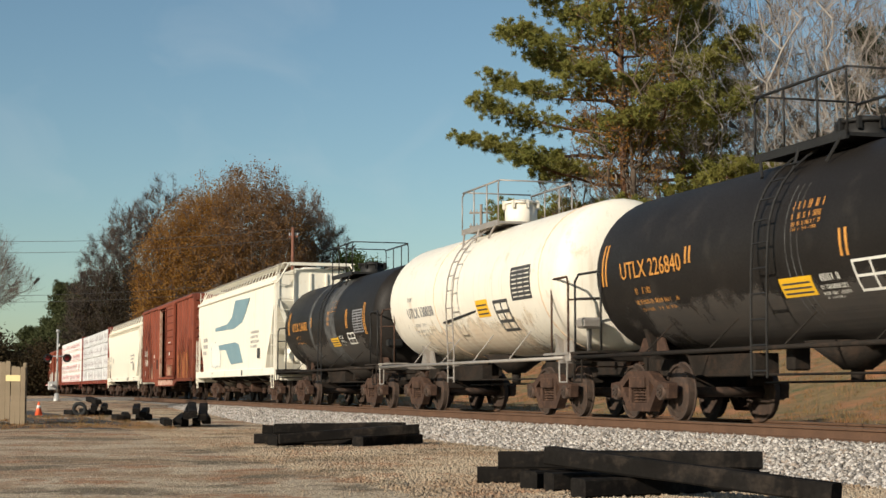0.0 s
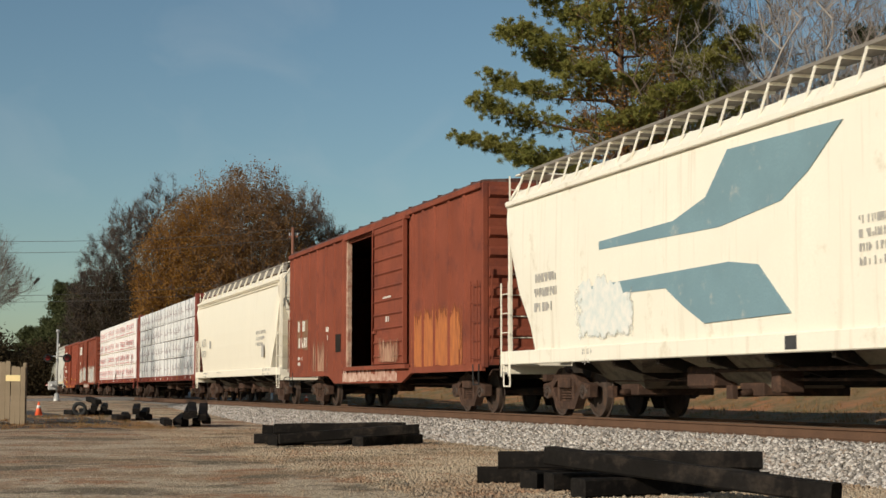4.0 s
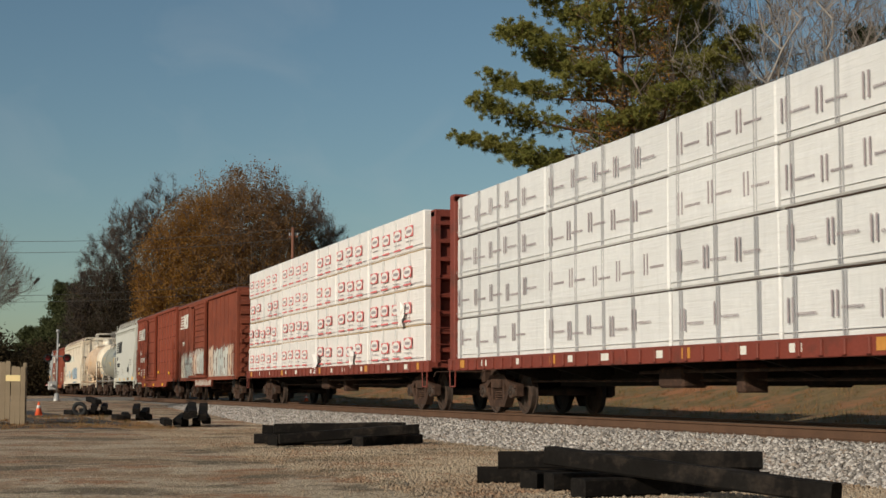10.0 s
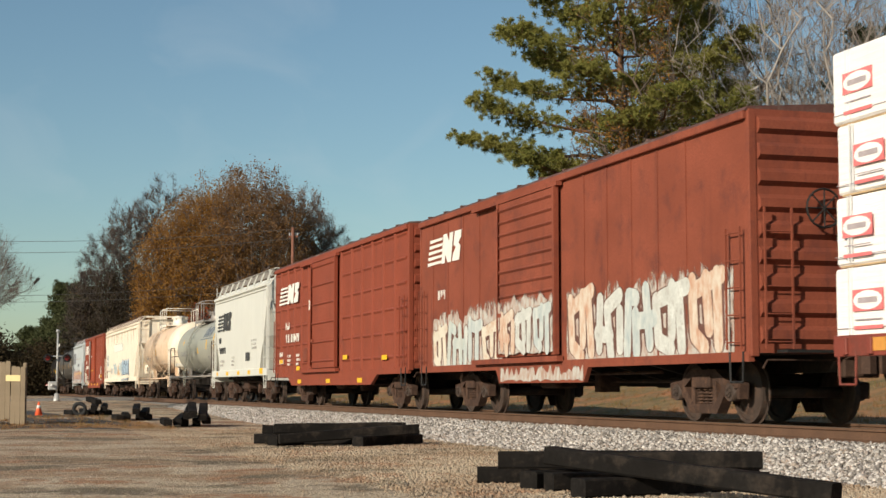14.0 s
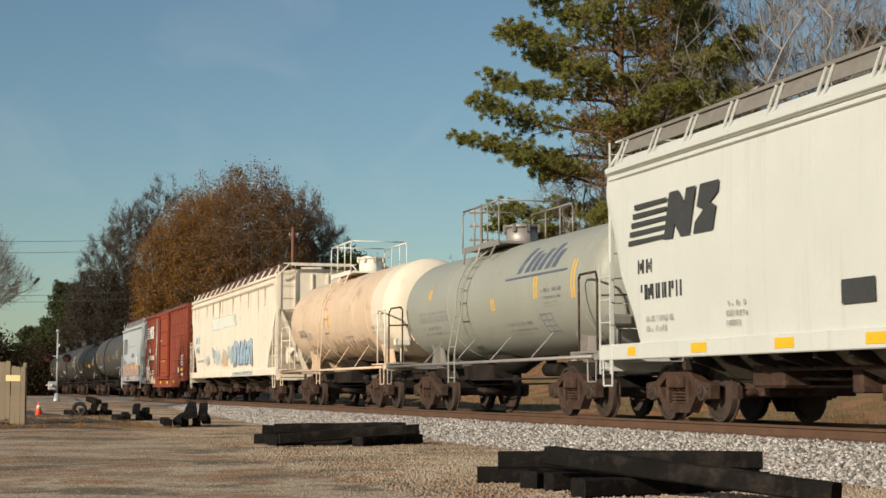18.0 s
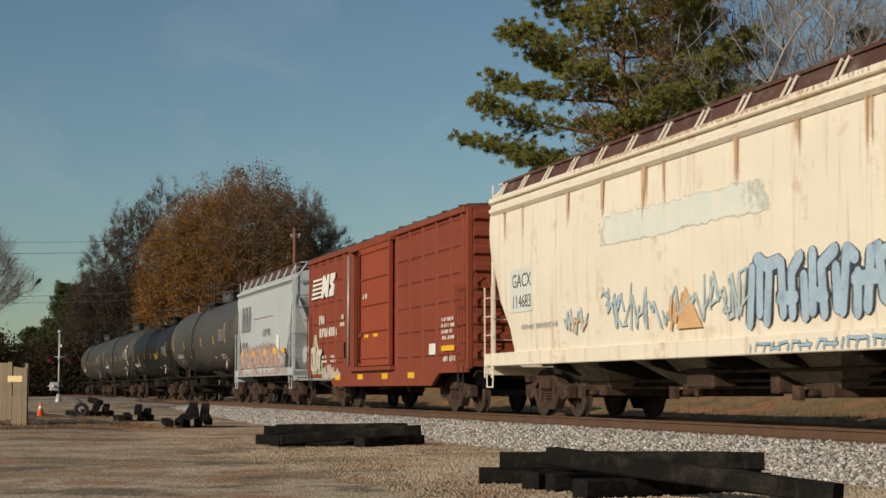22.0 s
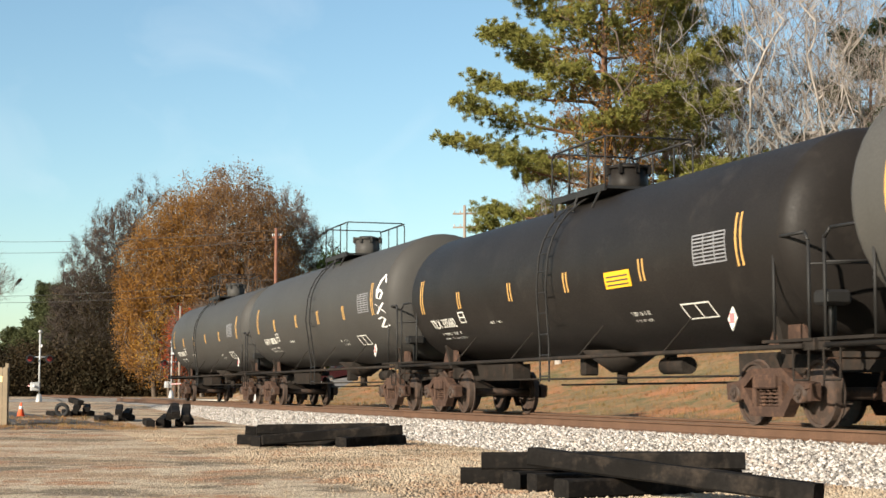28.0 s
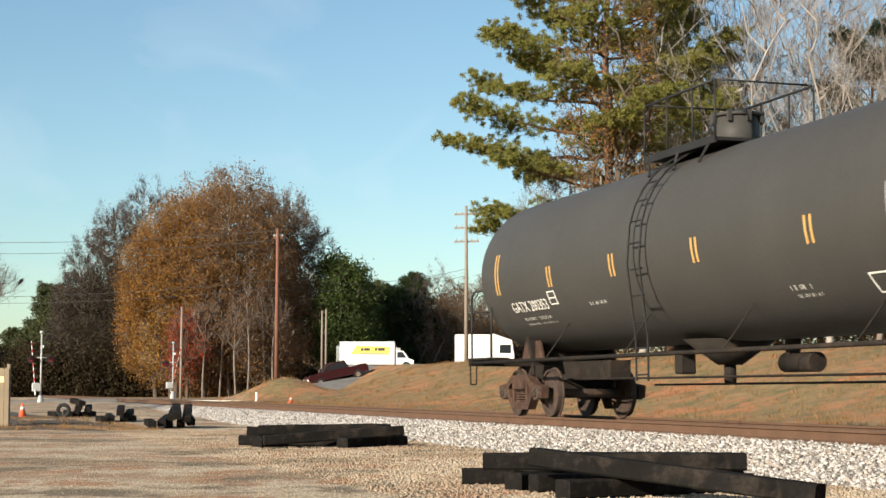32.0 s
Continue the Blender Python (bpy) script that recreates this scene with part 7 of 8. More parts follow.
def pine(x, y, height, label, seed, reach, low, base_z=None, needle=0.24, leaf=None, per=60, step=0.62, thick=0.017, puffs=7, puff_r=0.3, trunk_r=0.36):
    """A tall pine: straight trunk, long limbs with side boughs, and puffs of needles on the boughs' upper sides.
    reach: pairs of height and limb length."""
    rng = random.Random(seed)
    g = np.random.default_rng(seed)
    z = ground_z(x, y) - 0.1 if base_z is None else base_z
    t = thing("pine_tree", label, "pine tree", pose(x, y, z))
    sway = [np.array([0.2 * math.sin(k * 0.7 + seed), 0.2 * math.cos(k + seed), height * k / 10]) for k in range(11)]
    taper = np.array([trunk_r * (1 - k / 10.6) for k in range(11)])
    part("trunk", limb_mesh("trunk", np.array(sway[:-1]), np.array(sway[1:]), taper[:-1], taper[1:], 9), m_bark_pine, t)
    A, B, ra, rb, tufts = [], [], [], [], []

    def seg(p, q, r0, r1):
        A.append(p)
        B.append(q)
        ra.append(r0)
        rb.append(r1)

    h, turn = low, rng.uniform(0, 6.28)
    while h < height * 0.985:
        r = float(np.interp(h, [q[0] for q in reach], [q[1] for q in reach])) * rng.uniform(0.72, 1.05)
        turn += 2.4 + rng.uniform(-0.35, 0.35)
        u = (h - low) / (height - low)
        rise = -0.16 + 0.5 * u + rng.uniform(-0.08, 0.08)
        d = np.array([math.cos(turn), math.sin(turn), 0.0])
        side = np.array([-d[1], d[0], 0.0])
        p = np.array([np.interp(h, [s[2] for s in sway], [s[0] for s in sway]), np.interp(h, [s[2] for s in sway], [s[1] for s in sway]), h])
        n = max(3, int(r / 0.95))
        last, r0 = p, 0.03 + 0.011 * r
        for k in range(1, n + 1):
            v = k / n
            q = p + d * (r * v) + np.array([rng.gauss(0, 0.1), rng.gauss(0, 0.1), r * (rise * v + 0.16 * v * v) + rng.gauss(0, 0.06)])
            seg(last, q, r0 * (1.05 - 0.85 * (k - 1) / n), r0 * (1.05 - 0.85 * k / n))
            if v > 0.3:
                for s in (-1, 1):
                    ln = r * (1.1 - v) * rng.uniform(0.3, 0.5) + 0.45
                    e = q + side * (s * ln * 0.8) + d * (ln * 0.55) + np.array([0, 0, rng.uniform(-0.05, 0.3)])
                    seg(q, e, 0.022, 0.011)
                    for m in (0.55, 1.0):
                        c = q + (e - q) * m + np.array([0, 0, 0.1])
                        for _ in range(puffs):
                            tufts.append(c + g.normal(0, 1, 3) * np.array([puff_r * 1.25, puff_r * 1.25, puff_r * 0.62]))
            last = q
        for _ in range(puffs * 2):
            tufts.append(last + np.array([0, 0, 0.1]) + g.normal(0, 1, 3) * np.array([puff_r * 1.2, puff_r * 1.2, puff_r * 0.7]))
        h += step * rng.uniform(0.7, 1.3)
    part("bough_work", limb_mesh("bough_work", np.array(A), np.array(B), np.array(ra), np.array(rb), 5), m_bark_pine, t, kind="stuff")
    P = np.repeat(np.array(tufts), per, axis=0)
    n = len(P)
    d = g.normal(0, 1, (n, 3)) + np.array([0, 0, 0.55])
    d /= np.linalg.norm(d, axis=1)[:, None]
    w = np.cross(d, g.normal(0, 1, (n, 3)))
    w /= np.linalg.norm(w, axis=1)[:, None] + 1e-9
    ln = g.uniform(0.6, 1.15, n)[:, None] * needle
    part("crown", quads_mesh("crown", np.stack([P - w * 0.006, P + w * 0.006, P + d * ln + w * thick, P + d * ln - w * thick], 1), 4), leaf or m_needle, t)
    return t


CAM_F, CAM_R = Vector((-0.95504, 0.2965, 0)), Vector((0.2965, 0.95504, 0))


def place(px, depth):
    """Plan position of a thing at that depth whose bearing is px, counted in 1/2815 to the right of the aim."""
    p = CAM_F * depth + CAM_R * (depth * px / 2815.0)
    return p.x, p.y


# the tall pine on the bank and the trees round it
x, y = place(322, 84)
pine(x, y, 27.5, "tall green pine on the bank with layered limbs", 4, reach=[(5, 6.5), (8, 8.6), (10.5, 9.0), (13, 7.6), (16, 6.0), (19, 4.8), (23, 3.0), (27.5, 0.8)], low=5.2, per=52, step=0.34)
x, y = place(430, 92)
pine(x, y, 25.0, "tall thin pine behind the bare trees", 5, reach=[(12, 3.0), (17, 4.0), (22, 3.0), (25, 1.0)], low=12.0, per=30, needle=0.3, step=0.8)
x, y = place(330, 79)
grown_tree(x, y, 23.0, 2.8, "bare tree still holding orange-brown leaves", 17, low=0.3, leaf=m_leaf_orange, per=16, size=0.085, cloud=0.35, tips=260, twigs=8, twig_w=0.006, bark=m_bark, crook=0.08)
for k, (px, dep, hgt, wd) in enumerate([(235, 86, 11.5, 4.0), (300, 82, 12.5, 3.6), (385, 84, 16.0, 4.5)]):
    x, y = place(px, dep)
    grown_tree(x, y, hgt, wd, "small bare tree with a few rust-brown leaves", 40 + k, low=0.22, leaf=m_leaf_brown, per=7, size=0.06, cloud=0.3, tips=260, twigs=14, twig_w=0.005, twig_len=0.8, bark=m_bark_pale, crook=0.07)
for k, (px, dep, hgt, wd, tw) in enumerate([(470, 86, 26, 5.5, 0), (570, 80, 26.5, 6.5, 1), (655, 88, 26, 5.5, 0), (720, 79, 25, 5.5, 1), (800, 84, 25, 6.0, 0), (890, 82, 24, 6.0, 1), (520, 98, 21, 5.0, 0)]):
    x, y = place(px, dep)
    grown_tree(x, y, hgt, wd, "tall bare grey-barked tree on the bank", 20 + k, low=0.24, tips=480, twigs=10, twig_len=1.1, twig_w=0.006, bark=m_bark_pale if tw else m_bark_mid, twig=m_bark_pale if tw else m_twig_pale, thick=0.0078, crook=0.05, fork=0.3,
               leaf=m_leaf_brown if k in (2, 4, 6) else None, per=1, size=0.07, cloud=0.3)
for k, (px, dep, hgt, wd) in enumerate([(440, 104, 24, 5.5), (525, 108, 25, 6.0), (610, 104, 26, 6.0), (690, 108, 25, 6.0), (770, 104, 25, 6.0), (850, 106, 24, 6.0)]):
    x, y = place(px, dep)
    grown_tree(x, y, hgt, wd, "bare brown tree in the wood behind", 180 + k, low=0.15, tips=460, twigs=9, twig_len=1.2, twig_w=0.009, bark=m_bark, twig=m_twig, thick=0.009, crook=0.05, fork=0.4, leaf=m_leaf_brown, per=3, size=0.08, cloud=0.35)
x, y = place(800, 92)
pine(x, y, 19.5, "dark evergreen among the bare trees", 8, reach=[(4, 4.0), (12, 4.5), (19.5, 1.0)], low=4.0, needle=0.3, leaf=m_leaf_dark, per=30, step=0.6)
# autumn wood beyond the crossing: bearing, depth, height, crown radius, crown base, leaves, leaves per twig, leaf-tree label
WOOD = [
    (-440, 162, 19.5, 6.2, 0.2, m_leaf_orange, 50, "broad autumn tree with orange leaves"),
    (-385, 168, 23.0, 6.4, 0.24, m_leaf_orange, 46, "tall autumn tree with orange leaves"),
    (-335, 160, 22.5, 5.6, 0.24, m_leaf_rust, 26, "autumn tree with thinning rust-brown leaves"),
    (-295, 166, 20.5, 5.0, 0.2, m_leaf_rust, 20, "autumn tree with thinning rust-brown leaves"),
    (-480, 164, 14.0, 4.2, 0.1, m_leaf_orange, 40, "autumn tree with golden lower leaves"),
    (-452, 159, 11.0, 3.6, 0.12, m_leaf_gold, 14, "low autumn tree with golden leaves"),
    (-258, 172, 22.0, 4.4, 0.2, m_leaf_brown, 5, "nearly bare tree with grey twigs"),
    (-226, 178, 21.5, 4.2, 0.25, m_leaf_brown, 2, "bare tree with grey twigs"),
    (-268, 164, 15.0, 4.6, 0.12, m_leaf_brown, 16, "tree with sparse brown leaves"),
    (-500, 184, 24.0, 5.0, 0.2, m_leaf_brown, 4, "nearly bare tree with grey-brown twigs"),
    (-545, 186, 23.0, 4.8, 0.18, m_leaf_brown, 3, "nearly bare tree with grey-brown twigs"),
    (-590, 184, 19.0, 4.8, 0.14, m_leaf_brown, 3, "nearly bare tree with grey-brown twigs"),
    # The next three have leaves with the wood's shade in their colour.
    (-612, 180, 14.0, 4.2, 0.1, m_leaf_shade, 8, "bare tree at the wood's edge, its colours darkened for shade"),
    (-562, 178, 15.0, 5.0, 0.1, m_leaf_shade, 16, "bare tree at the wood's edge, its colours darkened for shade"),
    (-520, 176, 13.0, 4.6, 0.1, m_leaf_shade, 16, "bare tree at the wood's edge, its colours darkened for shade"),
    (-425, 155, 8.2, 2.2, 0.2, m_leaf_red, 10, "small tree with red leaves"),
    (-395, 158, 9.5, 3.0, 0.15, m_leaf_brown, 16, "small tree with brown leaves"),
    (-350, 158, 12.0, 4.5, 0.15, m_leaf_rust, 14, "small tree with brown leaves"),
    (-300, 158, 9.0, 3.8, 0.1, m_leaf_brown, 16, "small tree with brown leaves")]
for k, (px, dep, hgt, wd, lo, lf, pr, label) in enumerate(WOOD):
    hgt *= 1.06
    x, y = place(px, dep)
    bare = pr < 10
    # Trees 9 to 14 get the twig colour that is darkened for shade.
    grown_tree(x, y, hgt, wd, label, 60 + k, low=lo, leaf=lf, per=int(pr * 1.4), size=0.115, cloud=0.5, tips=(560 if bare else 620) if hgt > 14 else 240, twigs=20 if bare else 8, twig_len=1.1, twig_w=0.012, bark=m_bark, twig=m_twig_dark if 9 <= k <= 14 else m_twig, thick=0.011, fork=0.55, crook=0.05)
for k, (px, dep, hgt) in enumerate([(-395, 154, 10), (-365, 156, 12), (-318, 154, 13), (-290, 157, 12), (-340, 152, 9), (-272, 155, 11)]):
    x, y = place(px, dep)
    grown_tree(x, y, hgt, 1.6, "slim pale-barked sapling at the wood's edge", 160 + k, low=0.5, leaf=m_leaf_rust, per=2, size=0.12, cloud=0.4, tips=60, twigs=4, bark=m_bark_mid, twig=m_twig, thick=0.013, crook=0.08)
for k, (px, dep, hgt, lf) in enumerate([(-100, 196, 13.5, 1), (-60, 192, 13.0, 0), (-25, 196, 14.5, 0), (10, 200, 10.5, 0), (-665, 200, 13.5, 1), (-638, 186, 12.0, 1), (-720, 205, 8, 1), (-690, 205, 9.5, 1)]):
    x, y = place(px, dep)
    pine(x, y, hgt, "dark green evergreen at the wood's edge", 90 + k, reach=[(0.5, 3.2), (hgt * 0.4, 3.4), (hgt, 0.8)], low=0.8 if k != 5 else 6.0, needle=0.4, leaf=m_needle_far if lf else m_leaf_dark, per=14, step=0.3, thick=0.05, puffs=5)
m_leaf_green = leafy("deep_green_leaves", [(0.03, 0.05, 0.013), (0.055, 0.08, 0.022), (0.09, 0.11, 0.032)], 0.3)
x, y = place(-152, 164)
grown_tree(x, y, 15.4, 3.4, "round dark green evergreen beside the road", 140, low=0.12, leaf=m_leaf_green, per=60, size=0.15, cloud=0.5, tips=420, twigs=0, crook=0.06)
x, y = place(-128, 172)
grown_tree(x, y, 14.6, 2.8, "round dark green evergreen beside the road", 141, low=0.12, leaf=m_leaf_green, per=60, size=0.15, cloud=0.5, tips=300, twigs=0, crook=0.06)
for k, (px, dep, hgt, pr) in enumerate([(-190, 190, 15, 5), (5, 190, 16.5, 0), (45, 186, 14, 4), (85, 190, 14.5, 3), (120, 188, 13, 4), (170, 196, 15, 4), (235, 200, 14, 4)]):
    x, y = place(px, dep)
    grown_tree(x, y, hgt, 4.4, "brown-leaved tree at the wood's edge" if pr else "bare tree at the wood's edge", 110 + k, low=0.2, leaf=m_leaf_brown if pr else None, per=pr * 4, size=0.12, cloud=0.4, tips=240, twigs=14, twig_w=0.009, thick=0.012, crook=0.07)
x, y = place(-868, 66)
grown_tree(x, y, 8.0, 3.5, "bare brown tree beside the fence", 130, low=0.48, tips=380, twigs=12, twig_len=0.55, twig_w=0.0045, thick=0.007, crook=0.07)
x, y = place(-876, 80)
grown_tree(x, y, 9.6, 3.6, "bare brown tree behind the fence", 131, low=0.48, tips=380, twigs=12, twig_len=0.55, twig_w=0.0045, thick=0.007, crook=0.07)


def thicket(name, label, px0, px1, d0, d1, height, count, size, material, seed, per=9, base=None):
    """Undergrowth and far woods: leaf cards in uneven clumps, as one mass."""
    rng = random.Random(seed)
    pts = []
    for _ in range(count):
        px, dep = rng.uniform(px0, px1), rng.uniform(d0, d1)
        x, y = place(px, dep)
        h = height * (0.45 + 0.55 * abs(noise.noise(Vector((px * 0.013, dep * 0.05, seed)))) * 1.7)
        z0 = ground_z(x, y) if base is None else base
        for _ in range(5):
            pts.append(Vector((x + rng.gauss(0, 0.8), y + rng.gauss(0, 0.8), z0 + h * rng.random() ** 0.8)))
    ob = new(name, leaf_mesh(rng, pts, per, 0.5, size))
    ob.data.materials.append(material)
    return tagged(ob, label, "undergrowth", kind="stuff")


# Masses in m_leaf_shade have the wood's shade put into their colour.
thicket("undergrowth", "brown undergrowth below the far wood, darkened for the shade there", -820, -440, 172, 200, 8.0, 1500, 0.17, m_leaf_shade, 1, 26)
thicket("undergrowth", "brown undergrowth below the autumn trees", -440, -250, 160, 185, 6.0, 800, 0.13, m_leaf_brown, 2, 18)
thicket("undergrowth", "woods behind the bank road in shade-darkened brown", -260, 260, 205, 230, 11.0, 1500, 0.2, m_leaf_shade, 3, 16)
thicket("undergrowth", "brown brush on top of the bank", 230, 900, 92, 112, 6.0, 1500, 0.1, m_leaf_brown, 4)
thicket("undergrowth", "woods behind the autumn trees in shade-darkened brown", -480, -215, 196, 215, 11.0, 900, 0.18, m_leaf_shade, 7, 22)
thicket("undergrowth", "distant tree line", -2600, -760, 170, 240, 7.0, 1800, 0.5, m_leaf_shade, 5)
thicket("undergrowth", "distant tree line", 900, 2600, 110, 170, 12.0, 1500, 0.4, m_leaf_shade, 6)
# ---- yard, crossing and road ----
m_tar = surface("creosote_black_timber", (0.0125, 0.0112, 0.0102), 0.85, gloss=0.05, var=0.4, scale=2.2, stain=(0.038, 0.03, 0.024), amount=0.3, relief=0.4, fine=18.0)
m_fence = surface("weathered_fence_board", (0.27, 0.21, 0.14), 0.9, var=0.2, scale=1.5, streaks=(0.2, 0.16, 0.12), relief=0.4, each=0.3)
m_cone = surface("orange_plastic", (0.75, 0.13, 0.05), 0.5, var=0.1, scale=4.0)
m_signal = surface("silver_signal_paint", (0.4, 0.4, 0.39), 0.45, metal=0.2, var=0.12, scale=3.0)
m_lens = surface("dark_red_lens", (0.2, 0.02, 0.02), 0.25, var=0.1, scale=4.0, relief=0.0)
m_red = surface("red_paint", (0.5, 0.05, 0.04), 0.5, var=0.15, scale=4.0)
m_pole = surface("brown_pole_wood", (0.19, 0.085, 0.055), 0.9, var=0.25, scale=2.0, streaks=(0.12, 0.07, 0.05))
m_pole_grey = surface("grey_pole_wood", (0.24, 0.195, 0.155), 0.9, var=0.2, scale=2.0, streaks=(0.2, 0.18, 0.16))
m_asphalt = surface("dark_asphalt", (0.055, 0.052, 0.05), 0.9, var=0.25, scale=2.0, stain=(0.1, 0.09, 0.075), amount=0.3, relief=0.4)
m_road = surface("worn_asphalt_road", (0.16, 0.15, 0.14), 0.9, var=0.2, scale=1.0, stain=(0.1, 0.095, 0.09), amount=0.3, relief=0.3)
m_concrete = surface("pale_concrete", (0.5, 0.47, 0.4), 0.85, var=0.12, scale=2.0)
m_truck_white = surface("white_vehicle_paint", (0.75, 0.75, 0.74), 0.3, var=0.05, scale=1.0, relief=0.0)
m_maroon = surface("dark_maroon_car_paint", (0.036, 0.009, 0.011), 0.25, var=0.15, scale=2.0, relief=0.0)
m_glass = surface("dark_window_glass", (0.02, 0.024, 0.028), 0.08, var=0.1, scale=1.0, relief=0.0)
m_rubber = surface("black_rubber", (0.02, 0.02, 0.02), 0.85, var=0.2, scale=5.0)
m_chrome = surface("bright_metal", (0.6, 0.6, 0.6), 0.25, metal=0.9, var=0.05, scale=3.0, relief=0.0)
m_wire = surface("black_wire", (0.03, 0.03, 0.03), 0.7, var=0.1, scale=3.0, relief=0.0)


def tie_shape(length, w=0.225, h=0.175):
    b = Build()
    n = 7
    rng = random.Random(int(length * 1000))
    rows = []
    for k in range(n):
        x = -length / 2 + length * k / (n - 1)
        c = 0.02
        j = [rng.uniform(-0.006, 0.006) for _ in range(4)]
        rows.append([(x, -w / 2 + j[0], -h / 2 + c), (x, -w / 2 + c, -h / 2 + j[1]), (x, w / 2 - c, -h / 2), (x, w / 2 + j[2], -h / 2 + c), (x, w / 2, h / 2 - c), (x, w / 2 - c, h / 2 + j[3]), (x, -w / 2 + c, h / 2 + j[0]), (x, -w / 2, h / 2 - c)])
    return b.rings(rows, smooth=False)


def loose_tie(a, za, b, zb, label="black creosoted wooden tie in a heap"):
    """A tie laid from one plan point and height to another."""
    p, q = Vector((*a, za)), Vector((*b, zb))
    d = q - p
    t = thing("railway_tie", label, "railway tie", group="loose railway ties", shape=tie_shape(round(d.length, 2)), material=m_tar)
    t.matrix_basis = Matrix.Translation((p + q) / 2) @ d.to_track_quat("X", "Z").to_matrix().to_4x4()
    return t


# near heap
loose_tie(place(98, 16.4), -0.215, place(560, 16.1), -0.205)
loose_tie(place(188, 15.5), -0.135, place(690, 13.75), -0.385)
loose_tie(place(60, 17.0), -0.4, place(500, 16.9), -0.4)
loose_tie(place(150, 15.95), -0.4, place(420, 17.9), -0.4)
loose_tie(place(186, 15.7), -0.4, place(545, 16.6), -0.4)
loose_tie(place(237, 14.7), -0.4, place(560, 15.9), -0.4)
# second heap
loose_tie(place(-298, 28.7), -0.2, place(-66, 29.0), -0.18)
loose_tie(place(-288, 27.9), -0.36, place(-44, 28.5), -0.2)
loose_tie(place(-330, 28.9), -0.39, place(-110, 28.6), -0.39)
loose_tie(place(-318, 29.4), -0.24, place(-100, 29.7), -0.36)
loose_tie(place(-150, 27.7), -0.4, place(-45, 29.4), -0.4)
loose_tie(place(-300, 28.2), -0.4, place(-190, 29.6), -0.4)
# heaps along the ballast: bearing, depth, height of the near end, rise to the far end, yaw, length
for px, dep, z, rise, yaw, length in (
        (-484, 41.6, 0.12, 0.02, 0.2, 2.3), (-468, 41.8, 0.14, 0.12, -0.35, 2.2), (-455, 42.2, 0.1, 0.06, 0.05, 2.5), (-440, 41.9, 0.34, 0.22, 0.1, 1.6), (-450, 42.0, 0.3, 0.2, -0.25, 1.5), (-424, 42.0, 0.26, 0.28, -0.1, 1.5), (-416, 42.4, 0.16, 0.1, 0.15, 2.2), (-434, 42.6, 0.12, 0.05, 0.0, 2.5),
        (-568, 50.2, 0.1, 0.0, 0.5, 1.4), (-556, 50.4, 0.12, 0.05, 0.15, 2.2), (-541, 50.3, 0.3, 0.15, -0.1, 1.6), (-529, 50.5, 0.2, 0.12, -0.3, 1.6), (-518, 50.8, 0.12, 0.02, 0.2, 2.2), (-535, 51.0, 0.1, 0.02, 0.0, 2.4),
        (-648, 57.2, 0.12, 0.0, 0.6, 2.0), (-630, 57.4, 0.12, 0.05, 0.2, 2.3), (-615, 57.3, 0.3, 0.2, -0.2, 1.8), (-607, 57.6, 0.5, 0.1, 0.9, 1.6), (-598, 57.5, 0.26, 0.1, -0.1, 2.2), (-588, 57.8, 0.12, 0.02, 0.4, 2.2), (-618, 58.0, 0.12, 0.02, 0.0, 2.4), (-600, 58.2, 0.1, 0.0, 1.2, 2.0)):
    yaw *= 0.25
    c = place(px, dep)
    ray = Vector((*c, 0)).normalized()
    d = (ray * math.cos(yaw) + Vector((-ray.y, ray.x, 0)) * math.sin(yaw)) * length
    zz = ground_z(*c) + z
    loose_tie(c, zz, (c[0] + d.x, c[1] + d.y), zz + rise)
x, y = place(-640, 56.6)
tyre = Build().rings([[((0.2 + 0.07 * math.cos(a)) * math.cos(t), 0.07 * math.sin(a), (0.2 + 0.07 * math.cos(a)) * math.sin(t)) for a in [2 * math.pi * j / 10 for j in range(10)]] for t in [2 * math.pi * k / 24 for k in range(25)]], caps=False)
thing("old_tyre", "old black tyre leaning on the heap of ties", "tyre", pose(x, y, ground_z(x, y) + 0.26, 12, 0, 70), shape=tyre, material=m_rubber)

# dark asphalt drive and a dark edge strip, draped a little above the ground
def strip(name, label, outline, material):
    b = Build().prism("z", [place(*q) for q in outline], -0.56, -0.44)
    b.v = [(x, y, (ground_z(x, y) + 0.02) if z > -0.5 else z - 0.3) for x, y, z in b.v]
    thing(name, label, "pavement", shape=b, material=material, kind="structure")


strip("asphalt_drive", "dark asphalt strip across the dirt yard", [(-735, 66), (-735, 49.0), (-640, 47.5), (-575, 43.5), (-519, 41.5), (-545, 45), (-600, 50.5), (-660, 58)], m_asphalt)
strip("earth_edge", "dark strip along the yard's grass", [(-800, 41.5), (-700, 43.5), (-684, 45.0), (-664, 44.6), (-620, 41.0), (-564, 39.0), (-610, 38.9), (-700, 40.0), (-800, 39.8)], m_asphalt)

# board fence
fx, fy = place(-736, 45.0)
fence = thing("fence", "weathered board fence with a small yellow notice", "fence", pose(fx, fy, ground_z(fx, fy), 0, 0, math.degrees(math.atan2(-CAM_R.y, -CAM_R.x))))
board = Build().prism("y", [(-0.066, 0.02), (0.066, 0.02), (0.066, 1.6), (0.045, 1.64), (-0.045, 1.64), (-0.066, 1.6)], -0.012, 0.012).mesh("board")
board.materials.append(m_fence)
for k in range(34):
    part("board", board, None, fence, "", pose(0.07 + 0.142 * k, random.uniform(-0.008, 0.008), random.uniform(-0.02, 0.02) + (0.14 if k > 2 else 0), 0, random.uniform(-0.6, 0.6), 0))
for z in (0.35, 1.2):
    part("fence_rail", Build().box(0, 4.9, -0.08, -0.02, z, z + 0.09), m_fence, fence)
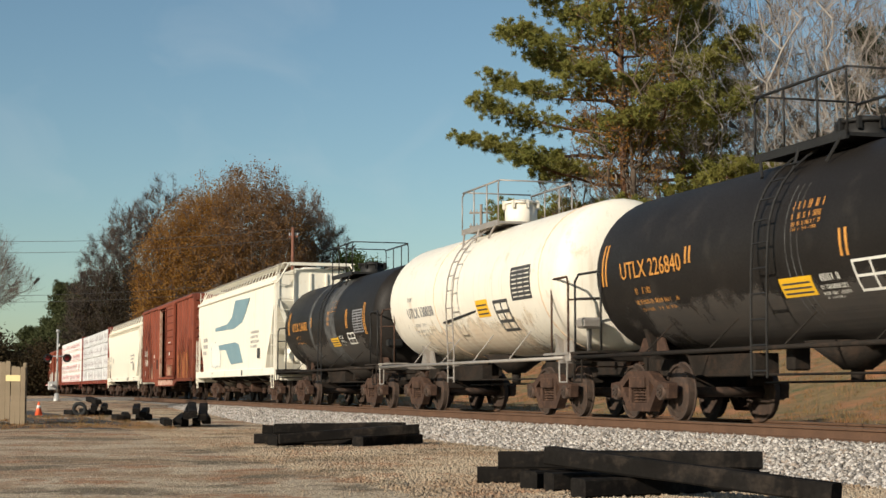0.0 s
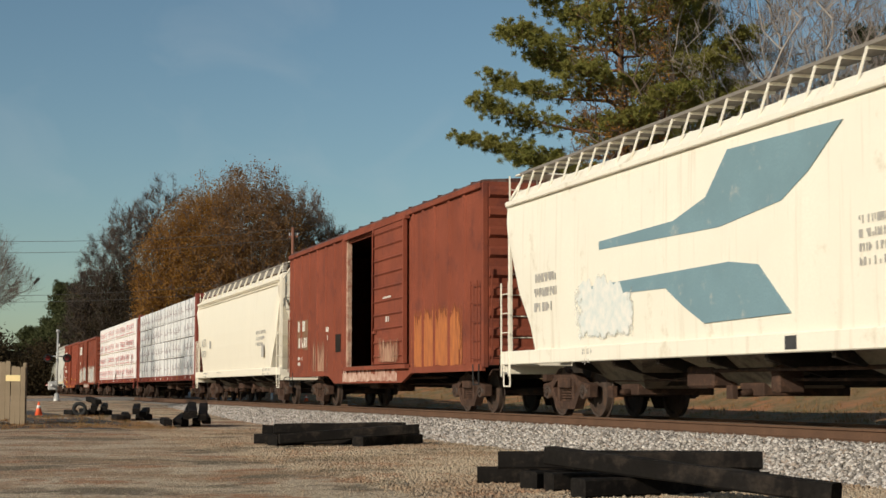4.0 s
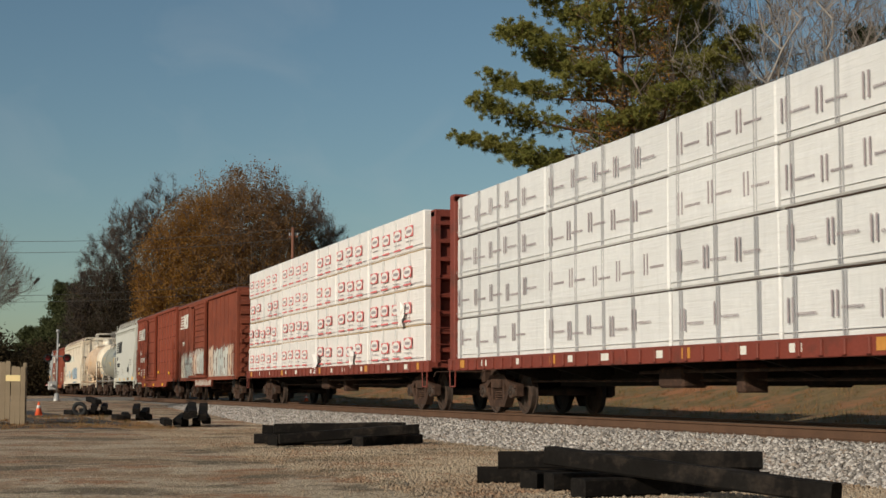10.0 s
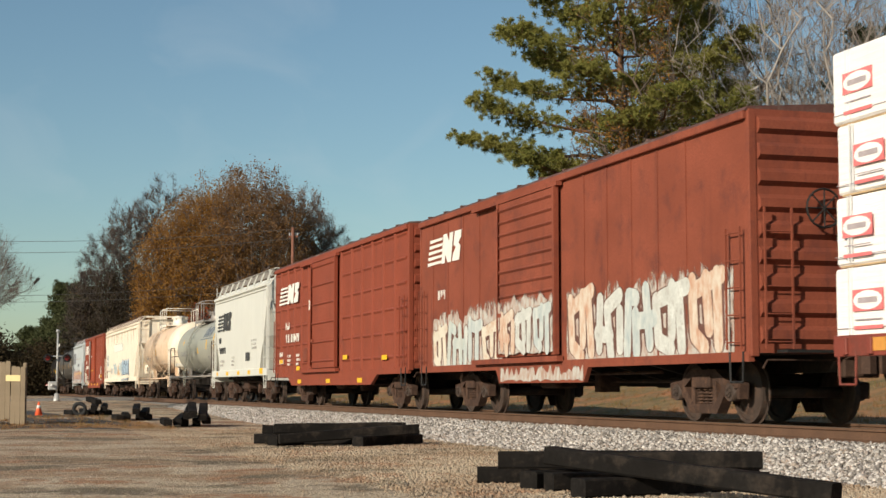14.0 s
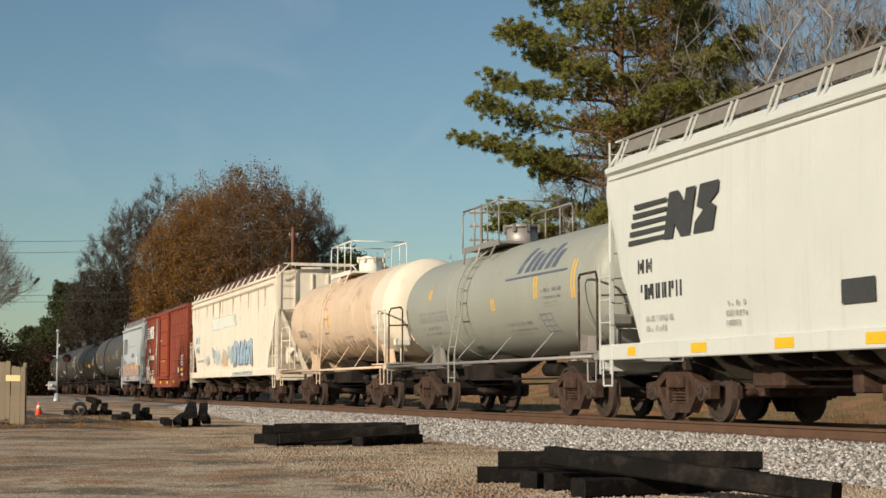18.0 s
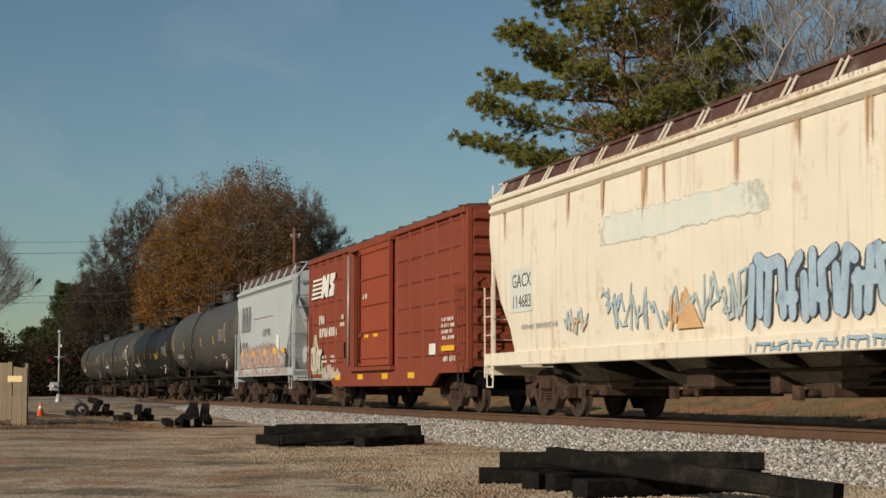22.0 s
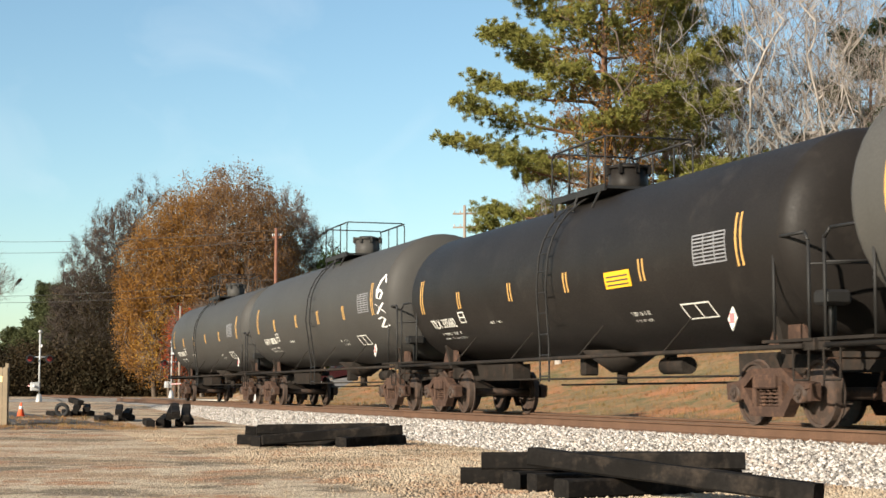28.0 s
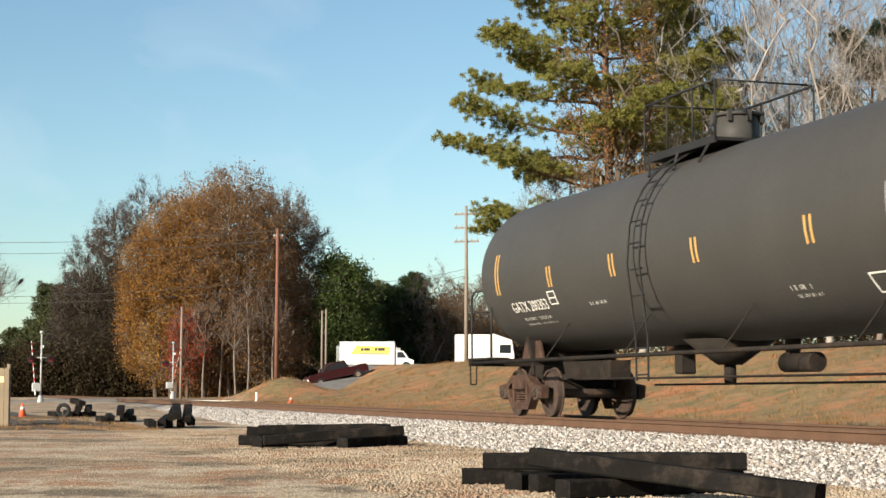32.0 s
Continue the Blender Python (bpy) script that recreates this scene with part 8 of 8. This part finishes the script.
for xx in (0.05, 2.4, 4.8):
    part("fence_post", Build().box(xx - 0.05, xx + 0.05, -0.16, -0.06, -0.3, 1.75, 0.01), m_fence, fence)
part("notice", Build().box(0.15, 0.56, 0.014, 0.02, 1.23, 1.4), surface("pale_yellow_notice", (0.75, 0.6, 0.3), 0.6, var=0.05, scale=2.0), fence, "pale yellow notice")


def cone(px, dep, h, z=None):
    x, y = place(px, dep)
    t = thing("traffic_cone", "orange traffic cone with a pale collar", "traffic cone", pose(x, y, ground_z(x, y) if z is None else z), "traffic cones")
    part("cone_body", Build().cyl((0, 0, 0.03), (0, 0, h), 0.14, 0.025, 16), m_cone, t)
    part("collar", Build().cyl((0, 0, h * 0.55), (0, 0, h * 0.75), 0.085, 0.06, 16), m_mark_white, t)
    part("cone_base", Build().box(-0.18, 0.18, -0.18, 0.18, 0.0, 0.035, 0.01), m_cone, t)


cone(-712, 57.5, 0.52)
cone(-241, 93, 0.4)


def crossing_signal(px, dep, z, side, label):
    """A crossing signal: mast, cross arm with lamps, base mechanism and gate arm. side: which way the arm reaches along the track."""
    x, y = place(px, dep)
    s = thing("crossing_signal", label, "crossing signal", pose(x, y, z), "crossing signals")
    part("mast", Build().cyl((0, 0, 0), (0, 0, 4.15), 0.055, n=12), m_signal, s)
    part("base", Build().cyl((0, 0, -0.3), (0, 0, 0.55), 0.28, 0.12, 12), m_signal, s)
    part("cross_arm", Build().tube([(0.0, -0.62, 2.72), (0.0, 0.62, 2.72)], 0.04, 8), m_signal, s)
    for yy in (-0.55, 0.55):
        for d in (-1, 1):
            lamp = part("lamp_shield", Build().cyl((d * 0.1, yy, 2.62), (d * 0.13, yy, 2.62), 0.25, n=20), m_black, s)
            part("lamp_hood", Build().rings([[(d * (0.13 + 0.3 * u), yy + 0.17 * math.cos(t), 2.62 + 0.17 * math.sin(t)) for u in (0, 1)] for t in [math.pi * k / 10 for k in range(11)]], close=False, caps=False), m_black, lamp)
            part("lens", Build().cyl((d * 0.13, yy, 2.62), (d * 0.15, yy, 2.62), 0.15, n=16), m_lens, lamp)
    part("sign_board", Build().box(-0.5, 0.5, 0.08, 0.1, 3.3, 3.45), m_truck_white, s)
    part("bell", Build().cyl((0, 0, 4.15), (0, 0, 4.3), 0.14, 0.08, 12), m_signal, s)
    part("mechanism", Build().box(-0.3, 0.3, -0.5, 0.02, 0.75, 1.25, 0.04), m_signal, s, "silver gate mechanism box")
    arm = part("gate_arm", Build().box(min(0, side * 5.0), max(0, side * 5.0), -0.02, 0.02, -0.035, 0.035).box(min(0, -side * 0.9), max(0, -side * 0.9), -0.04, 0.04, -0.08, 0.06, 0.02), m_truck_white, s, "white gate arm with red bands", pose(side * 0.1, -0.62, 1.0))
    for k in range(6):
        a, c2 = side * (0.5 + 0.8 * k), side * (0.85 + 0.8 * k)
        part("red_band", Build().box(min(a, c2), max(a, c2), -0.024, 0.024, -0.039, 0.039), m_red, arm)
    return s, arm


signal_1, arm_1 = crossing_signal(-681, 93.5, -0.3, -1, "silver crossing signal with black lamps beside the track")
signal_2, arm_2 = crossing_signal(-449, 121, -0.1, 1, "silver crossing signal beyond the track with its gate arm")
x, y = place(-681, 93.5)
mound = Build().rings([[(r * math.cos(2 * math.pi * k / 16), r * math.sin(2 * math.pi * k / 16), h2) for k in range(16)] for r, h2 in ((1.9, -0.3), (1.2, 0.06), (0.5, 0.22), (0.05, 0.25))])
thing("dirt_mound", "low mound of pale dirt round the signal's foot", "mound", pose(x, y, -0.42), shape=mound, material=m_ground, kind="structure")

# road over the crossing and up the bank
rb = Build()
line = [(-107, -30), (-106, -8), (-105, 6), (-105, 10.3), (-105, 13.8), (-106, 18), (-112, 24), (-121, 29), (-131, 36.0), (-134, 44), (-130, 70)]
rows = []
for k, (x, y) in enumerate(line):
    a, b2 = line[max(0, k - 1)], line[min(len(line) - 1, k + 1)]
    d = Vector((b2[0] - a[0], b2[1] - a[1], 0)).normalized()
    nrm = Vector((-d.y, d.x, 0))
    z = -0.02 if 10 < y < 14 else (-0.1 if 5 < y < 19 else ground_z(x, y) + 0.08)
    rows.append([(x + nrm.x * 3.2, y + nrm.y * 3.2, z), (x - nrm.x * 3.2, y - nrm.y * 3.2, z), (x - nrm.x * 3.4, y - nrm.y * 3.4, z - 0.6), (x + nrm.x * 3.4, y + nrm.y * 3.4, z - 0.6)])
rb.rings(rows, smooth=False)
thing("road", "worn asphalt road crossing the track and climbing the bank", "road", shape=rb, material=m_road, kind="structure")
x, y = place(-330, 100)
thing("kerb", "pale concrete kerb along the road", "kerb", pose(x, y, -0.32, 0, 0, 62), shape=Build().box(-4.5, 4.5, -0.12, 0.12, -0.1, 0.22, 0.02), material=m_concrete, kind="structure")


# ---- poles and wires ----
def utility_pole(px, dep, base, height, material, label, arms=1, r=0.16, reach=0.9):
    x, y = place(px, dep)
    p = thing("utility_pole", label, "utility pole", pose(x, y, base - 0.3, 0, 0, 60), "utility poles")
    part("pole", Build().cyl((0, 0, 0), (0, 0, height + 0.3), r, r * 0.62, 12), material, p)
    for k in range(arms):
        z = height - 0.3 - 1.0 * k
        part("cross_arm", Build().box(-reach, reach, 0.1, 0.2, z - 0.06, z + 0.06), material, p)
        for xx in (-0.88 * reach, -0.4 * reach, 0.4 * reach, 0.88 * reach):
            part("insulator", Build().cyl((xx, 0.15, z + 0.06), (xx, 0.15, z + 0.24), 0.05, n=8), m_signal, p)
    return (x, y, base + height)


pa = utility_pole(-267, 105, 0.75, 10.45, m_pole, "tall brown wooden utility pole on the bank", 1, 0.15, 0.32)
pb = utility_pole(68, 115, 2.0, 11.9, m_pole_grey, "tall grey wooden utility pole on the bank", 3)
pc = utility_pole(-435, 118, -0.2, 6.9, m_pole_grey, "plain grey pole beside the crossing", 0, 0.11)
x, y = place(-435, 118)
utility_pole(-80, 200, 2.4, 7.0, m_pole_grey, "grey wooden utility pole by the far road", 1)
for px, hgt in ((-187, 8.0), (-180, 8.2)):
    utility_pole(px, 150, 2.0, hgt * 0.75, m_pole_grey, "slim bare grey pole at the wood's edge", 0, 0.12)


def wire(a, b, sag, label="thin black overhead wire"):
    a, b = Vector(a), Vector(b)
    pts = [a.lerp(b, k / 16) - Vector((0, 0, sag * 4 * (k / 16) * (1 - k / 16))) for k in range(17)]
    thing("overhead_wire", label, "wire", group="overhead wires", shape=Build().tube(pts, 0.018, 4), material=m_wire)


far_l = place(-1000, 120)
for dz, sag in ((-3.4, 0.5), (-3.9, 0.6)):
    wire((*far_l, pa[2] - 3.6 + (dz + 3.4) * 0.6), (pa[0], pa[1], pa[2] + dz), sag)
    wire((pa[0], pa[1], pa[2] + dz), (pb[0], pb[1], pb[2] - 4.6 + (dz + 3.4)), 0.6)
for dz in (-0.3, -1.9):
    wire((*place(-1000, 125), 12.7 + dz * 0.6), (pa[0], pa[1], pa[2] + dz * 0.4), 0.6)
    wire((pb[0], pb[1], pb[2] + dz), (*place(300, 120), 14.0 + dz), 0.4)
for px in (-20, 5):
    wire((*place(px, 140), 2.4), (*place(px + 26, 140), 5.2), 0.0)


# ---- vehicles on the bank ----
def wheel_part(parent, x, y, r, w=0.24):
    t = part("wheel", Build().cyl((x, y - w / 2, r), (x, y + w / 2, r), r, n=20), m_rubber, parent)
    part("rim", Build().cyl((x, y - w / 2 - 0.01, r), (x, y + w / 2 + 0.01, r), r * 0.55, n=16), m_chrome, t)


def box_truck():
    x, y = place(-93, 140)
    t = thing("box_truck", "white box truck with a yellow sign on its side", "truck", pose(x, y, 2.2, 0, 0, math.degrees(math.atan2(CAM_R.y, CAM_R.x))))
    part("cargo_box", Build().box(-3.05, 1.75, -1.15, 1.15, 0.55, 2.55, 0.04), m_truck_white, t)
    part("chassis", Build().box(-3.0, 3.2, -0.5, 0.5, 0.35, 0.58), m_black, t)
    part("cab", Build().prism("y", [(1.8, 0.45), (3.35, 0.45), (3.4, 0.95), (2.95, 1.1), (2.5, 1.75), (1.8, 1.8)], -0.98, 0.98), m_truck_white, t)
    part("side_window", Build().prism("y", [(1.95, 1.15), (2.75, 1.15), (2.42, 1.65), (1.95, 1.65)], -0.99, -0.97), m_glass, t)
    part("windscreen", Build().prism("x", [(-0.8, 1.12), (0.8, 1.12), (0.7, 1.68), (-0.7, 1.68)], 2.7, 2.74), m_glass, t)
    s = part("sign", Build().box(-2.2, 1.45, -1.17, -1.15, 1.25, 2.35), m_truck_white, t)
    part("sign_panel", Build().prism("y", [(-2.1, 1.45), (1.2, 1.4), (1.35, 2.1), (-1.6, 2.2)], -1.178, -1.172), surface("yellow_sign", (0.85, 0.66, 0.12), 0.5, var=0.08, scale=1.0), s, "yellow sign panel")
    for x0, w in ((-1.2, 0.22), (-0.92, 0.5), (0.0, 0.22), (0.28, 0.6)):
        part("sign_bar", Build().box(x0, x0 + w, -1.186, -1.18, 1.75, 2.0), m_mark_black, s)
    part("sign_bar", Build().box(-1.3, 0.9, -1.186, -1.18, 1.5, 1.58), m_mark_grey, s)
    for xx in (-2.0, 2.75):
        for yy in (-0.95, 0.95):
            wheel_part(t, xx, yy, 0.4)
    part("tail_lift", Build().box(-3.35, -3.1, -1.0, 1.0, 0.3, 2.2, 0.03), m_chrome, t)
    return t


box_truck()


def pickup():
    t = thing("pickup_truck", "dark maroon pickup truck descending the road", "pickup truck")
    part("body", Build().prism("y", [(-2.55, 0.45), (2.5, 0.45), (2.55, 0.8), (2.4, 1.0), (1.2, 1.08), (-2.5, 1.08), (-2.58, 0.7)], -0.92, 0.92), m_maroon, t)
    part("cab", Build().prism("y", [(-1.0, 1.08), (1.2, 1.08), (0.6, 1.68), (-0.75, 1.7)], -0.8, 0.8), m_maroon, t)
    for yy in (-0.81, 0.8):
        part("side_window", Build().prism("y", [(-0.85, 1.15), (0.98, 1.15), (0.52, 1.6), (-0.7, 1.6)], yy, yy + 0.01), m_glass, t)
    part("windscreen", Build().add([(1.16, -0.7, 1.13), (1.16, 0.7, 1.13), (0.66, 0.62, 1.62), (0.66, -0.62, 1.62), (1.13, -0.7, 1.1), (1.13, 0.7, 1.1), (0.63, 0.62, 1.6), (0.63, -0.62, 1.6)], [(0, 1, 2, 3), (4, 7, 6, 5), (0, 4, 5, 1), (1, 5, 6, 2), (2, 6, 7, 3), (3, 7, 4, 0)]), m_glass, t)
    part("grille", Build().box(2.54, 2.58, -0.45, 0.45, 0.6, 0.85), m_chrome, t)
    part("front_bumper", Build().box(2.5, 2.66, -0.9, 0.9, 0.36, 0.55, 0.03), m_chrome, t)
    for yy in (-0.68, 0.68):
        part("headlight", Build().box(2.52, 2.57, yy - 0.16, yy + 0.16, 0.64, 0.84, 0.02), m_mark_white, t)
    for xx in (-1.6, 1.6):
        for yy in (-0.82, 0.82):
            wheel_part(t, xx, yy, 0.36)
    return t


maroon = pickup()


def pickup_pose(shift):
    """Where the pickup stands after rolling that far down the road."""
    x, y = place(-140, 131)
    w = -CAM_R * 0.95 + -CAM_F * 0.3
    head = math.degrees(math.atan2(w.y, w.x))
    w = w.normalized()
    return pose(x + w.x * shift, y + w.y * shift, 1.32 - 0.2 * shift, 0, 13, head)


def white_lorry():
    x, y = place(100, 172)
    t = thing("delivery_lorry", "white lorry parked on the bank road", "lorry", pose(x, y, 2.6, 0, 0, math.degrees(math.atan2(CAM_R.y, CAM_R.x))))
    part("cargo_box", Build().box(-3.2, 0.6, -1.2, 1.2, 0.9, 3.9, 0.05), m_truck_white, t)
    part("cab", Build().prism("y", [(0.7, 0.5), (3.1, 0.5), (3.15, 1.7), (2.9, 3.3), (0.9, 4.0), (0.7, 3.9)], -1.15, 1.15), m_truck_white, t)
    part("side_window", Build().box(1.6, 2.8, -1.17, -1.15, 1.9, 2.8), m_glass, t)
    part("chassis", Build().box(-3.2, 3.0, -0.5, 0.5, 0.4, 0.9), m_black, t)
    for xx in (-2.3, -1.2, 2.2):
        for yy in (-1.0, 1.0):
            wheel_part(t, xx, yy, 0.48)
    return t


white_lorry()
x, y = place(-55, 150)
sg = thing("road_sign", "small white road sign on a post", "road sign", pose(x, y, 2.2, 0, 0, 70))
part("sign_post", Build().cyl((0, 0, 0), (0, 0, 2.4), 0.04, n=8), m_signal, sg)
part("sign_plate", Build().box(-0.35, 0.35, -0.06, -0.04, 1.5, 2.3), m_signal, sg)
for px, h2 in ((-302, 0.85),):
    x, y = place(px, 98)
    mp = thing("marker_post", "short white marker post by the track", "post", pose(x, y, -0.45))
    part("post", Build().box(-0.06, 0.06, -0.06, 0.06, 0, h2, 0.01), m_truck_white, mp)


# ---- what moves ----
def motions():
    for car, mid in CARS:
        walk(car, [(t, pose(mid + s, TRACK_Y, 0)) for t, s in TRAVEL])
    gate = [(0.0, 0.0), (29.4, 0.0), (30.0, 2.5), (30.8, 13.5), (31.4, 22.0), (32.0, 33.0)]
    walk(arm_1, [(t, pose(-0.1, -0.34, 1.05, 0, a, 0)) for t, a in gate])
    walk(arm_2, [(t, pose(0.1, -0.05, 1.05, 0, -a, 0)) for t, a in gate])
    walk(maroon, [(t, pickup_pose(s)) for t, s in ((0.0, 0.0), (31.0, 0.0), (31.5, 0.33), (32.0, 0.9))])
    ticks = [k / FPS for k in range(int(SECONDS * FPS) + 1)]
    angles = [math.degrees(travelled(t) / WHEEL_R) for t in ticks]
    for wheels, x in WHEELSETS:
        walk(wheels, [(t, pose(x, 0, WHEEL_R, 0, a, 0)) for t, a in zip(ticks, angles)])


motions()
